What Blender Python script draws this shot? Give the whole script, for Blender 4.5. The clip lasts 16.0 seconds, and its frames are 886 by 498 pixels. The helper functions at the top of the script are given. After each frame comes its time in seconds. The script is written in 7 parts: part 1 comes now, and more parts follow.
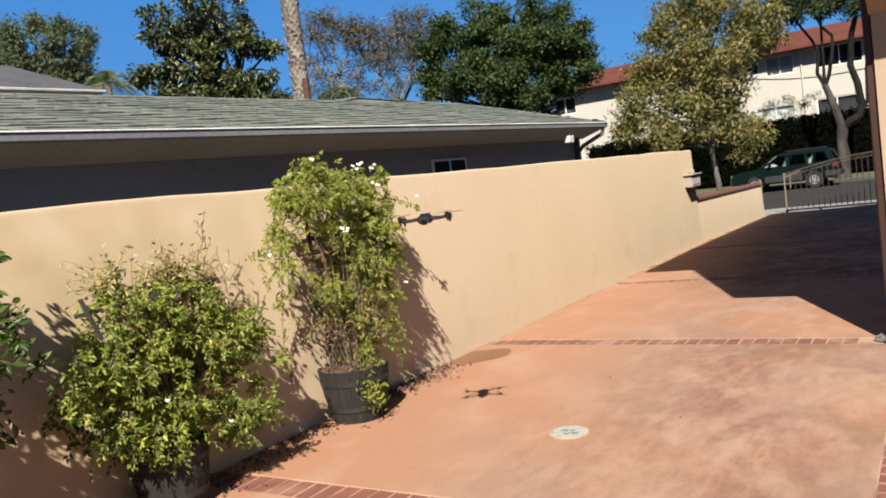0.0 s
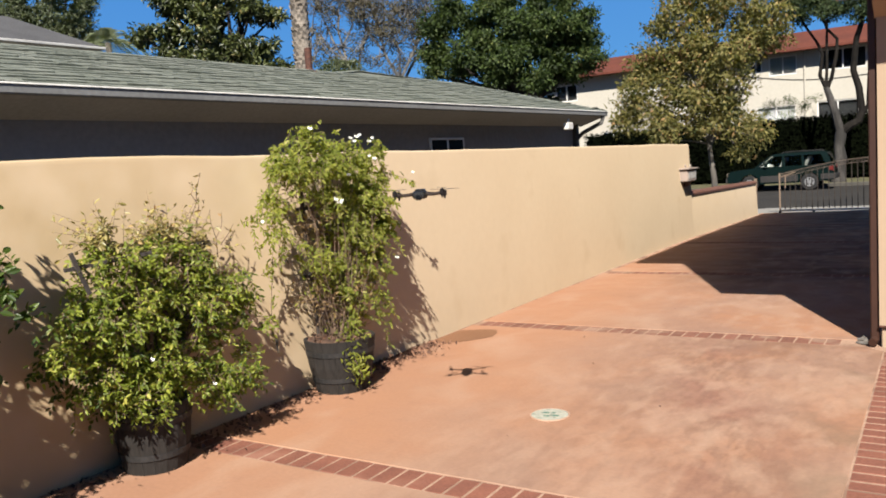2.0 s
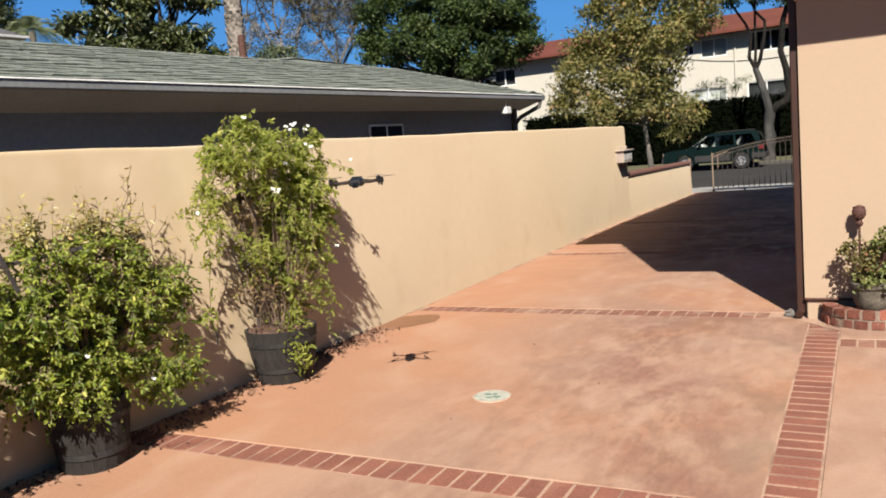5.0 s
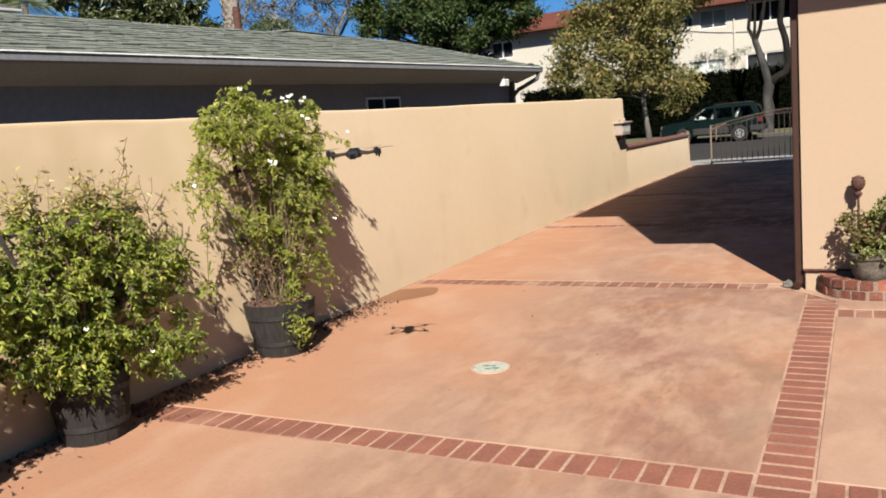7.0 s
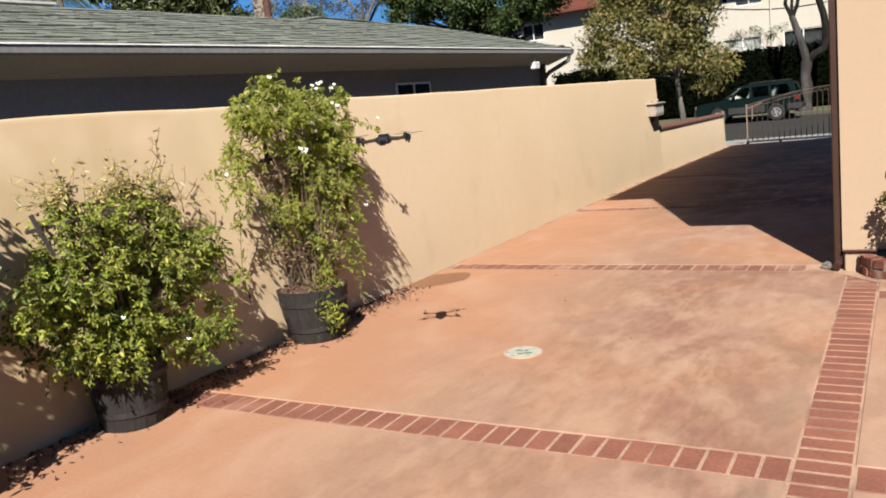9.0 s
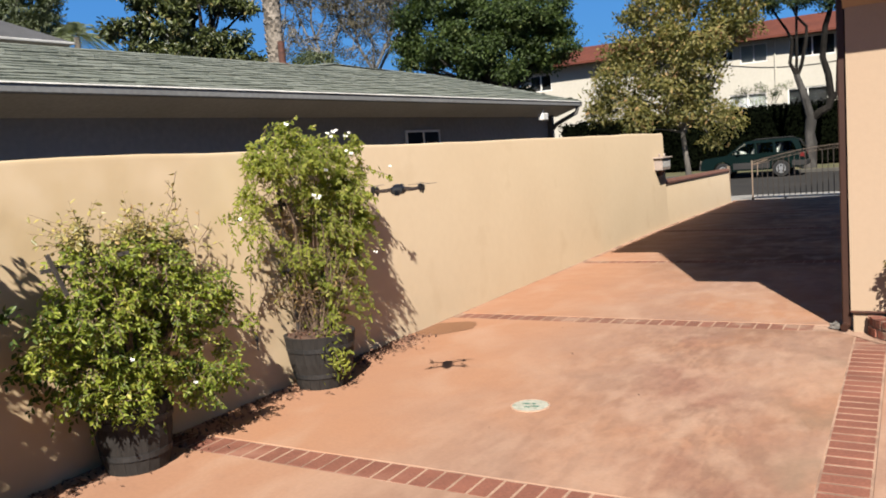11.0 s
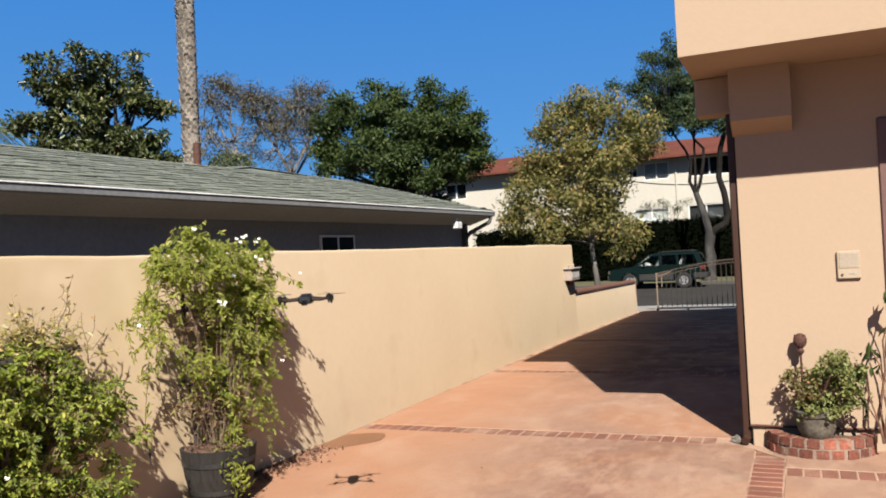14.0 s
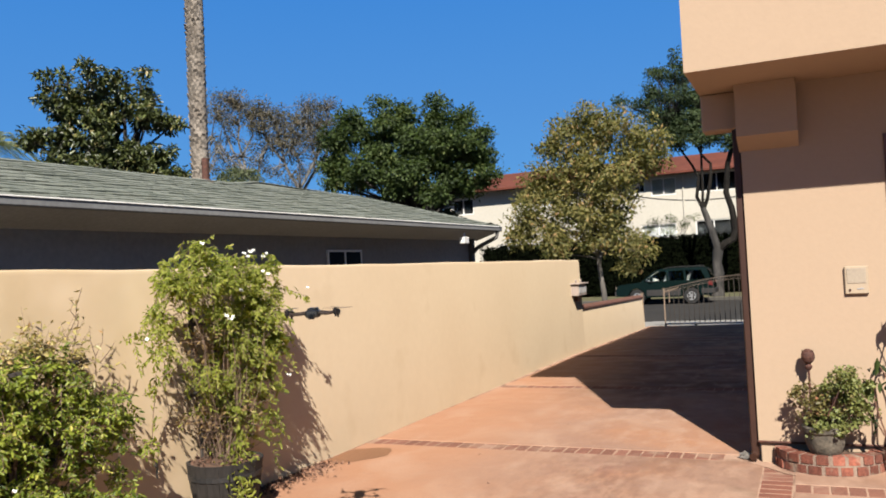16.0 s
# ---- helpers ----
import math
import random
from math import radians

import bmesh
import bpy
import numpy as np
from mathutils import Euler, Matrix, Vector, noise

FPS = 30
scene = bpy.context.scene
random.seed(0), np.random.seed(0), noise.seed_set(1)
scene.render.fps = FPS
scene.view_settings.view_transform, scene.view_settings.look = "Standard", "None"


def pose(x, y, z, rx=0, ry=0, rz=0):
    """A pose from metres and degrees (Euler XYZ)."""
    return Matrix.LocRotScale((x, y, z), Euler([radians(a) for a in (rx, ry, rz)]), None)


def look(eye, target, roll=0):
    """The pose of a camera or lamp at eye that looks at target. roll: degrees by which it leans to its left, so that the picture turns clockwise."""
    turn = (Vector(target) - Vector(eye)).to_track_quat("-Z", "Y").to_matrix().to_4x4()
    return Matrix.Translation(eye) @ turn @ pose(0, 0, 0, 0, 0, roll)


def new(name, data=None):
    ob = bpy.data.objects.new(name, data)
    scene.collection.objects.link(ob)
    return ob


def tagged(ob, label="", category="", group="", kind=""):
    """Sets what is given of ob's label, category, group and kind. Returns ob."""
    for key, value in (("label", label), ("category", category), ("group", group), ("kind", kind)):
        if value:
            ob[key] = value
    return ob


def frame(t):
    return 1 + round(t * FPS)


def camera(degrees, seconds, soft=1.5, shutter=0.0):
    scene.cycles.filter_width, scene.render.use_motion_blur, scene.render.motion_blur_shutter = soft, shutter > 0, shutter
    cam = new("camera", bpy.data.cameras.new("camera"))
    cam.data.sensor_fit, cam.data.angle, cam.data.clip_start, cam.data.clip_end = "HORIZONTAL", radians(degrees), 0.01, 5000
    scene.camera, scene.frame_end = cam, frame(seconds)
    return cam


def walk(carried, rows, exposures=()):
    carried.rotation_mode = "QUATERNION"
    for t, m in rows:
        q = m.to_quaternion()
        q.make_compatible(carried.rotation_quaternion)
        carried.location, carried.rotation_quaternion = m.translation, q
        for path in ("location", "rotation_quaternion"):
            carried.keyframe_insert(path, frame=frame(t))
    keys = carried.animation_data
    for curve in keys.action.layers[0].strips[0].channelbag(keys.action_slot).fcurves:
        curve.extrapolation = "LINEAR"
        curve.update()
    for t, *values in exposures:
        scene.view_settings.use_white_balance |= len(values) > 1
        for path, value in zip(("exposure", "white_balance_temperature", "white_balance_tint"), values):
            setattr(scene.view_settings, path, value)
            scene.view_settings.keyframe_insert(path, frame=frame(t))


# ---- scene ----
cam = camera(58.0, 16.0, soft=1.85)
PATH = [
    (0, (3.727, -3.013, 1.456), (2.651, -1.334, 1.31), -7.2),
    (0.5, (3.744, -3.028, 1.447), (2.763, -1.291, 1.304), -4.6),
    (1, (3.745, -3.028, 1.444), (2.731, -1.312, 1.28), -3.8),
    (1.5, (3.745, -3.027, 1.442), (2.699, -1.332, 1.265), -3.9),
    (2, (3.732, -3.026, 1.439), (2.671, -1.342, 1.242), -3.7),
    (2.5, (3.736, -3.018, 1.437), (2.672, -1.338, 1.224), -3.9),
    (3, (3.747, -3.02, 1.433), (2.693, -1.334, 1.21), -4.4),
    (3.5, (3.753, -3.021, 1.438), (2.733, -1.316, 1.209), -4.7),
    (4, (3.766, -3.037, 1.441), (2.793, -1.304, 1.213), -4.7),
    (4.2, (3.768, -3.039, 1.44), (2.813, -1.297, 1.211), -4.5),
    (6.3, (3.773, -3.022, 1.441), (2.848, -1.271, 1.163), -5.4),
    (6.5, (3.774, -3.026, 1.438), (2.858, -1.271, 1.153), -5.3),
    (7, (3.761, -3.026, 1.425), (2.825, -1.285, 1.119), -5.1),
    (7.5, (3.747, -3.007, 1.421), (2.754, -1.302, 1.095), -5.2),
    (8, (3.757, -3.007, 1.417), (2.744, -1.315, 1.085), -5.6),
    (8.5, (3.764, -3.009, 1.419), (2.757, -1.314, 1.086), -6.1),
    (8.7, (3.765, -3.01, 1.421), (2.759, -1.315, 1.086), -6.2),
    (10.8, (3.732, -3.051, 1.454), (2.71, -1.35, 1.201), -5.0),
    (11, (3.733, -3.046, 1.459), (2.721, -1.335, 1.236), -4.5),
    (11.5, (3.738, -3.018, 1.471), (2.774, -1.27, 1.352), -3.4),
    (12, (3.737, -3.011, 1.48), (2.825, -1.232, 1.423), -3.1),
    (12.5, (3.739, -3.01, 1.478), (2.854, -1.217, 1.436), -3.2),
    (13, (3.741, -3.018, 1.473), (2.867, -1.219, 1.427), -3.4),
    (13.5, (3.75, -3.009, 1.483), (2.906, -1.196, 1.455), -3.4),
    (14, (3.751, -3.011, 1.494), (2.936, -1.185, 1.516), -3.0),
    (14.5, (3.754, -3.018, 1.493), (2.945, -1.19, 1.556), -2.7),
    (15, (3.758, -3.017, 1.493), (2.946, -1.19, 1.563), -2.7),
    (15.5, (3.755, -3.018, 1.492), (2.934, -1.196, 1.559), -2.9),
    (16, (3.759, -3.023, 1.489), (2.93, -1.204, 1.55), -2.9),
]
walk(cam, [(t, look(eye, target, roll)) for t, eye, target, roll in PATH])

# ---------------------------------------------------------------- sky and sun
AZ, EL = radians(24.1), radians(41.2)
SUN_DIR = Vector((math.sin(AZ) * math.cos(EL), -math.cos(AZ) * math.cos(EL), math.sin(EL)))
world = bpy.data.worlds.new("sky")
scene.world = world
world.use_nodes = True
wn = world.node_tree.nodes
sky = wn.new("ShaderNodeTexSky")
sky.sky_type = "NISHITA"
sky.sun_disc = False
sky.sun_elevation = EL
sky.sun_rotation = math.pi - AZ
sky.altitude = 50
sky.air_density = 1.0
sky.dust_density = 0.0
sky.ozone_density = 1.0
wn["Background"].inputs["Strength"].default_value = 0.039
# blue that deepens towards the zenith, paler where the sky itself is brighter
level = wn.new("ShaderNodeRGBToBW")
clear = wn.new("ShaderNodeMapRange")
clear.inputs["From Min"].default_value, clear.inputs["From Max"].default_value = 7.0, 18.0
clear.inputs["To Min"].default_value, clear.inputs["To Max"].default_value = 0.92, 0.0
high = wn.new("ShaderNodeMapRange")
high.inputs["From Min"].default_value, high.inputs["From Max"].default_value = 1.3, 1.9
both = wn.new("ShaderNodeMath")
both.operation = "MULTIPLY"
deep = wn.new("ShaderNodeMix")
deep.data_type = "RGBA"
where = wn.new("ShaderNodeTexCoord")
axes = wn.new("ShaderNodeSeparateXYZ")
blue = wn.new("ShaderNodeValToRGB")
for place, colour in ((0.2, (0.7, 2.85, 7.1, 1)), (0.36, (0.4, 2.35, 6.8, 1))):
    blue.color_ramp.elements.new(place).color = colour
blue.color_ramp.elements[0].color, blue.color_ramp.elements[0].position = (0.9, 3.4, 7.5, 1), 0.08
blue.color_ramp.elements[-1].color = (0.1, 0.7, 2.5, 1)
wl = world.node_tree.links
wl.new(where.outputs["Generated"], axes.inputs[0])
wl.new(axes.outputs["Z"], blue.inputs["Fac"])
wl.new(blue.outputs["Color"], deep.inputs[7])
wl.new(sky.outputs["Color"], level.inputs["Color"])
wl.new(level.outputs["Val"], clear.inputs["Value"])
wl.new(level.outputs["Val"], high.inputs["Value"])
wl.new(clear.outputs["Result"], both.inputs[0])
wl.new(high.outputs["Result"], both.inputs[1])
wl.new(both.outputs[0], deep.inputs[0])
haze = wn.new("ShaderNodeHueSaturation")
haze.inputs["Saturation"].default_value = 0.25
haze.inputs["Value"].default_value = 0.33
wl.new(sky.outputs["Color"], haze.inputs["Color"])
wl.new(haze.outputs["Color"], deep.inputs[6])
wl.new(deep.outputs[2], wn["Background"].inputs["Color"])
sun = new("sun", bpy.data.lights.new("sun", "SUN"))
sun.data.energy = 5.0
sun.data.angle = radians(0.53)
sun.data.color = (1.0, 0.94, 0.85)
sun.matrix_world = Matrix.Translation((6, -12, 14)) @ SUN_DIR.to_track_quat("Z", "Y").to_matrix().to_4x4()
scene.view_settings.exposure = 1.45

# ---------------------------------------------------------------- materials


def mat(name, c1, c2, large=1.5, fine=30.0, fine_amount=0.25, rough=0.8, bump=0.0, bump_scale=60.0, metal=0.0,
        spots=None, spot_scale=4.0, spot_level=0.6, per="", per_amount=0.3, specular=0.4, stretch=(1, 1, 1)):
    """Two-scale colour variation, optional stains, fine relief, variation by island or by object."""
    m = bpy.data.materials.new(name)
    m.use_nodes = True
    nt = m.node_tree
    n, li = nt.nodes, nt.links
    p = n["Principled BSDF"]
    geo = n.new("ShaderNodeNewGeometry")
    mp = n.new("ShaderNodeMapping")
    mp.inputs["Scale"].default_value = stretch
    li.new(geo.outputs["Position"], mp.inputs["Vector"])

    def noise_at(scale, detail=4.0):
        t = n.new("ShaderNodeTexNoise")
        t.inputs["Scale"].default_value = scale
        t.inputs["Detail"].default_value = detail
        li.new(mp.outputs["Vector"], t.inputs["Vector"])
        return t.outputs["Fac"]

    def ramp(fac, a, b):
        r = n.new("ShaderNodeMapRange")
        r.inputs["From Min"].default_value, r.inputs["From Max"].default_value = a, b
        li.new(fac, r.inputs["Value"])
        return r.outputs["Result"]

    def mix(kind, fac, a, b):
        x = n.new("ShaderNodeMix")
        x.data_type, x.blend_type = "RGBA", kind
        for sock, v in ((x.inputs[0], fac), (x.inputs[6], a), (x.inputs[7], b)):
            if isinstance(v, (int, float)):
                sock.default_value = v
            elif isinstance(v, tuple):
                sock.default_value = (*v, 1)
            else:
                li.new(v, sock)
        return x.outputs[2]

    col = mix("MIX", ramp(noise_at(large), 0.3, 0.7), c1, c2)
    if fine_amount:
        fn = noise_at(fine, 6.0)
        lo, hi = 1 - fine_amount, 1 + fine_amount
        r = n.new("ShaderNodeMapRange")
        r.inputs["From Min"].default_value, r.inputs["From Max"].default_value = 0.25, 0.75
        r.inputs["To Min"].default_value, r.inputs["To Max"].default_value = lo, hi
        li.new(fn, r.inputs["Value"])
        v = n.new("ShaderNodeVectorMath")
        v.operation = "SCALE"
        li.new(col, v.inputs[0])
        li.new(r.outputs["Result"], v.inputs["Scale"])
        col = v.outputs["Vector"]
    if spots:
        col = mix("MIX", ramp(noise_at(spot_scale, 5.0), spot_level, spot_level + 0.12), col, spots)
    if per:
        if per == "island":
            rnd = geo.outputs["Random Per Island"]
        else:
            rnd = n.new("ShaderNodeObjectInfo").outputs["Random"]
        r = n.new("ShaderNodeMapRange")
        r.inputs["To Min"].default_value, r.inputs["To Max"].default_value = 1 - per_amount, 1 + per_amount
        li.new(rnd, r.inputs["Value"])
        v = n.new("ShaderNodeVectorMath")
        v.operation = "SCALE"
        li.new(col, v.inputs[0])
        li.new(r.outputs["Result"], v.inputs["Scale"])
        col = v.outputs["Vector"]
    li.new(col, p.inputs["Base Color"])
    p.inputs["Roughness"].default_value = rough
    p.inputs["Metallic"].default_value = metal
    p.inputs["Specular IOR Level"].default_value = specular
    if bump:
        b = n.new("ShaderNodeBump")
        b.inputs["Strength"].default_value = bump
        b.inputs["Distance"].default_value = 0.01
        li.new(noise_at(bump_scale, 5.0), b.inputs["Height"])
        li.new(b.outputs["Normal"], p.inputs["Normal"])
    return m


def leaf_mat(name, dark, light, tip=None, gloss=0.45, sheer=0.35, large=3.0, shine=0.5):
    """Leaves: each varies by island, patches vary by place, light passes through."""
    m = bpy.data.materials.new(name)
    m.use_nodes = True
    nt = m.node_tree
    n, li = nt.nodes, nt.links
    p = n["Principled BSDF"]
    geo = n.new("ShaderNodeNewGeometry")
    ramp = n.new("ShaderNodeValToRGB")
    ramp.color_ramp.elements[0].color = (*dark, 1)
    ramp.color_ramp.elements[1].color = (*light, 1)
    ramp.color_ramp.elements[1].position = 0.8
    if tip:
        e = ramp.color_ramp.elements.new(0.97)
        e.color = (*tip, 1)
    t = n.new("ShaderNodeTexNoise")
    t.inputs["Scale"].default_value = large
    li.new(geo.outputs["Position"], t.inputs["Vector"])
    add = n.new("ShaderNodeMath")
    add.operation = "MULTIPLY_ADD"
    li.new(t.outputs["Fac"], add.inputs[0])
    add.inputs[1].default_value = 0.9
    sc = n.new("ShaderNodeMath")
    sc.operation = "MULTIPLY_ADD"
    li.new(geo.outputs["Random Per Island"], sc.inputs[0])
    sc.inputs[1].default_value = 0.75
    sc.inputs[2].default_value = -0.35
    li.new(sc.outputs[0], add.inputs[2])
    li.new(add.outputs[0], ramp.inputs["Fac"])
    li.new(ramp.outputs["Color"], p.inputs["Base Color"])
    p.inputs["Roughness"].default_value = gloss
    p.inputs["Specular IOR Level"].default_value = shine
    tr = n.new("ShaderNodeBsdfTranslucent")
    br = n.new("ShaderNodeVectorMath")
    br.operation = "MULTIPLY"
    br.inputs[1].default_value = (1.5, 1.6, 0.6)
    li.new(ramp.outputs["Color"], br.inputs[0])
    li.new(br.outputs["Vector"], tr.inputs["Color"])
    ms = n.new("ShaderNodeMixShader")
    ms.inputs[0].default_value = sheer
    li.new(p.outputs[0], ms.inputs[1])
    li.new(tr.outputs[0], ms.inputs[2])
    li.new(ms.outputs[0], n["Material Output"].inputs["Surface"])
    return m


def drive_mat(name):
    """Terracotta-stained concrete: cloudy stain, grey tyre-worn patches, fine grain and pitting."""
    m = bpy.data.materials.new(name)
    m.use_nodes = True
    nt = m.node_tree
    n, li = nt.nodes, nt.links
    p = n["Principled BSDF"]
    geo = n.new("ShaderNodeNewGeometry")

    def noise_at(scale, detail=5.0, stretch=(1, 1, 1), dist=0.0):
        mp = n.new("ShaderNodeMapping")
        mp.inputs["Scale"].default_value = stretch
        li.new(geo.outputs["Position"], mp.inputs["Vector"])
        t = n.new("ShaderNodeTexNoise")
        t.inputs["Scale"].default_value, t.inputs["Detail"].default_value = scale, detail
        t.inputs["Distortion"].default_value = dist
        li.new(mp.outputs["Vector"], t.inputs["Vector"])
        return t.outputs["Fac"]

    def rng(v, a, b, c=0.0, d=1.0):
        r = n.new("ShaderNodeMapRange")
        for key, val in (("From Min", a), ("From Max", b), ("To Min", c), ("To Max", d)):
            r.inputs[key].default_value = val
        li.new(v, r.inputs["Value"])
        return r.outputs["Result"]

    def mul(a, b):
        x = n.new("ShaderNodeMath")
        x.operation = "MULTIPLY"
        li.new(a, x.inputs[0])
        if isinstance(b, float):
            x.inputs[1].default_value = b
        else:
            li.new(b, x.inputs[1])
        return x.outputs[0]

    def mix(fac, a, b):
        x = n.new("ShaderNodeMix")
        x.data_type = "RGBA"
        li.new(fac, x.inputs[0])
        for sock, v in ((x.inputs[6], a), (x.inputs[7], b)):
            if isinstance(v, tuple):
                sock.default_value = (*v, 1)
            else:
                li.new(v, sock)
        return x.outputs[2]

    sep = n.new("ShaderNodeSeparateXYZ")
    li.new(geo.outputs["Position"], sep.inputs[0])
    # base: orange by the wall, paler and pinker where cars turn
    col = mix(rng(noise_at(0.8), 0.35, 0.7), DRIVE_A, DRIVE_B)
    worn = mul(rng(sep.outputs["X"], 0.6, 2.0), rng(noise_at(0.9, 6, dist=0.6), 0.3, 0.58))
    col = mix(mul(worn, 0.9), col, DRIVE_C)
    # brown-grey film over the turning area, broken by fine scuffs
    near = rng(sep.outputs["Y"], 3.5, 3.1, 0.22, 1.0)
    lane = mul(mul(rng(sep.outputs["X"], 1.2, 2.3), rng(sep.outputs["X"], 3.47, 3.3)), near)
    patch = mul(lane, rng(noise_at(1.7, 8, (1, 0.7, 1), 0.3), 0.4, 0.66))
    scuff = mul(lane, rng(noise_at(15.0, 15, (1, 0.45, 1), 0.3), 0.46, 0.6))
    col = mix(mul(patch, 0.22), col, DRIVE_D)
    col = mix(mul(scuff, 0.25), col, DRIVE_D)
    # reddish rubbed track slanting across, darkest along its middle
    slant = n.new("ShaderNodeVectorMath")
    slant.operation = "DOT_PRODUCT"
    slant.inputs[1].default_value = (1.0, 0.28, 0.0)
    li.new(geo.outputs["Position"], slant.inputs[0])
    across = slant.outputs["Value"]
    track = mul(mul(rng(across, 2.6, 2.98), rng(across, 3.5, 3.12)), near)
    rub = mul(track, rng(noise_at(2.6, 10, (1, 0.6, 1), 0.5), 0.4, 0.6))
    fleck = mul(track, rng(noise_at(22.0, 15, (1, 0.4, 1), 0.2), 0.45, 0.58))
    col = mix(mul(rub, 0.55), col, DRIVE_R)
    col = mix(mul(fleck, 0.36), col, DRIVE_D)
    # grime along the brick edging
    edge = mul(rng(sep.outputs["X"], 2.95, 3.4), rng(noise_at(3.2, 12, (1, 0.8, 1), 0.4), 0.46, 0.66))
    edge = mul(edge, rng(sep.outputs["X"], 3.5, 3.42))
    col = mix(mul(edge, 0.7), col, DRIVE_G)
    # grey-brown smears before the far brick band
    smear = mul(mul(rng(sep.outputs["Y"], 2.2, 3.0), rng(sep.outputs["X"], 1.7, 2.7)), rng(noise_at(2.4, 12, (0.6, 1, 1), 0.4), 0.4, 0.6))
    smear = mul(smear, rng(sep.outputs["Y"], 3.6, 3.3))
    col = mix(mul(smear, 0.5), col, DRIVE_D)
    seam = mul(rng(sep.outputs["X"], 3.375, 3.415), rng(sep.outputs["X"], 3.47, 3.43))
    col = mix(mul(mul(seam, rng(noise_at(5.0, 8), 0.3, 0.6)), 0.7), col, DRIVE_G)
    # house shadow in the passage deepened in the colour, with some dark streaks
    passage_shade = mul(mul(rng(sep.outputs["Y"], 5.2, 6.6), rng(sep.outputs["X"], 0.8, 1.8)), rng(noise_at(1.3, 9, (0.45, 1, 1), 0.4), 0.32, 0.54))
    col = mix(mul(passage_shade, 0.8), col, DRIVE_SHADE)
    cloud = rng(noise_at(0.55, 7, (1, 1, 1), 0.5), 0.5, 0.68)
    col = mix(mul(cloud, 0.14), col, DRIVE_D)
    speck = rng(noise_at(7.0, 6, (1, 1.4, 1)), 0.56, 0.75)
    col = mix(mul(speck, 0.22), col, DRIVE_E)
    pale = rng(noise_at(2.2, 9, (1, 0.55, 1), 0.6), 0.5, 0.68)
    col = mix(mul(pale, 0.42), col, DRIVE_P)
    chalk = mul(rng(noise_at(6.5, 13, (1, 0.5, 1), 0.3), 0.5, 0.66), rng(sep.outputs["X"], 0.8, 2.4))
    col = mix(mul(chalk, 0.42), col, DRIVE_P)
    v = n.new("ShaderNodeVectorMath")
    v.operation = "SCALE"
    li.new(col, v.inputs[0])
    li.new(rng(noise_at(45.0, 6), 0.25, 0.75, 0.94, 1.06), v.inputs["Scale"])
    li.new(v.outputs["Vector"], p.inputs["Base Color"])
    li.new(rng(noise_at(3.0), 0.3, 0.7, 0.55, 0.8), p.inputs["Roughness"])
    p.inputs["Specular IOR Level"].default_value = 0.08
    b = n.new("ShaderNodeBump")
    b.inputs["Strength"].default_value = 0.12
    b.inputs["Distance"].default_value = 0.004
    li.new(noise_at(60.0, 6), b.inputs["Height"])
    li.new(b.outputs["Normal"], p.inputs["Normal"])
    return m


DRIVE_A, DRIVE_B, DRIVE_C = (0.268, 0.140, 0.083), (0.256, 0.141, 0.09), (0.222, 0.138, 0.099)
DRIVE_G = (0.13, 0.095, 0.066)
DRIVE_D, DRIVE_E, DRIVE_P = (0.12, 0.068, 0.048), (0.19, 0.108, 0.076), (0.305, 0.203, 0.145)
DRIVE_SHADE = (0.08, 0.044, 0.026)
DRIVE_R = (0.185, 0.088, 0.062)
M = {}
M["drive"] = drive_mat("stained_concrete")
M["grey_concrete"] = mat("grey_concrete", (0.16, 0.104, 0.077), (0.13, 0.087, 0.066), 2, 40, 0.2, 0.85, 0.3, 80, spots=(0.16, 0.12, 0.095))
M["pale_concrete"] = mat("pale_concrete", (0.19, 0.182, 0.165), (0.155, 0.148, 0.136), 2, 40, 0.15, 0.85, 0.2, 80)
M["mortar"] = mat("mortar", (0.29, 0.188, 0.133), (0.24, 0.155, 0.11), 3, 60, 0.2, 0.9, 0.4, 120, specular=0.1, spots=(0.17, 0.105, 0.075), spot_scale=3, spot_level=0.5)
M["brick"] = mat("brick", (0.172, 0.07, 0.047), (0.136, 0.056, 0.039), 6, 70, 0.2, 0.8, 0.35, 110, per="object", per_amount=0.09, spots=(0.2, 0.095, 0.066), spot_scale=2.2, spot_level=0.58, specular=0.15)
M["worn_brick"] = mat("worn_brick", (0.165, 0.075, 0.052), (0.135, 0.065, 0.047), 6, 70, 0.25, 0.85, 0.35, 110, per="object", per_amount=0.16, spots=(0.2, 0.125, 0.09), spot_scale=3.2, spot_level=0.5, specular=0.1)
M["ring_brick"] = mat("ring_brick", (0.185, 0.062, 0.04), (0.125, 0.049, 0.035), 6, 60, 0.35, 0.85, 0.4, 90, per="object", per_amount=0.42, spots=(0.2, 0.14, 0.1), spot_scale=13, spot_level=0.55, specular=0.15)
M["ring_mortar"] = mat("ring_mortar", (0.19, 0.135, 0.1), (0.15, 0.105, 0.08), 6, 50, 0.25, 0.95, 0.5, 90)
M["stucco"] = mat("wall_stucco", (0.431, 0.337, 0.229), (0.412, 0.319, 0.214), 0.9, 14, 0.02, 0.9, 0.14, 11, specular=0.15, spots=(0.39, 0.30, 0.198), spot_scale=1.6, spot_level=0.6)


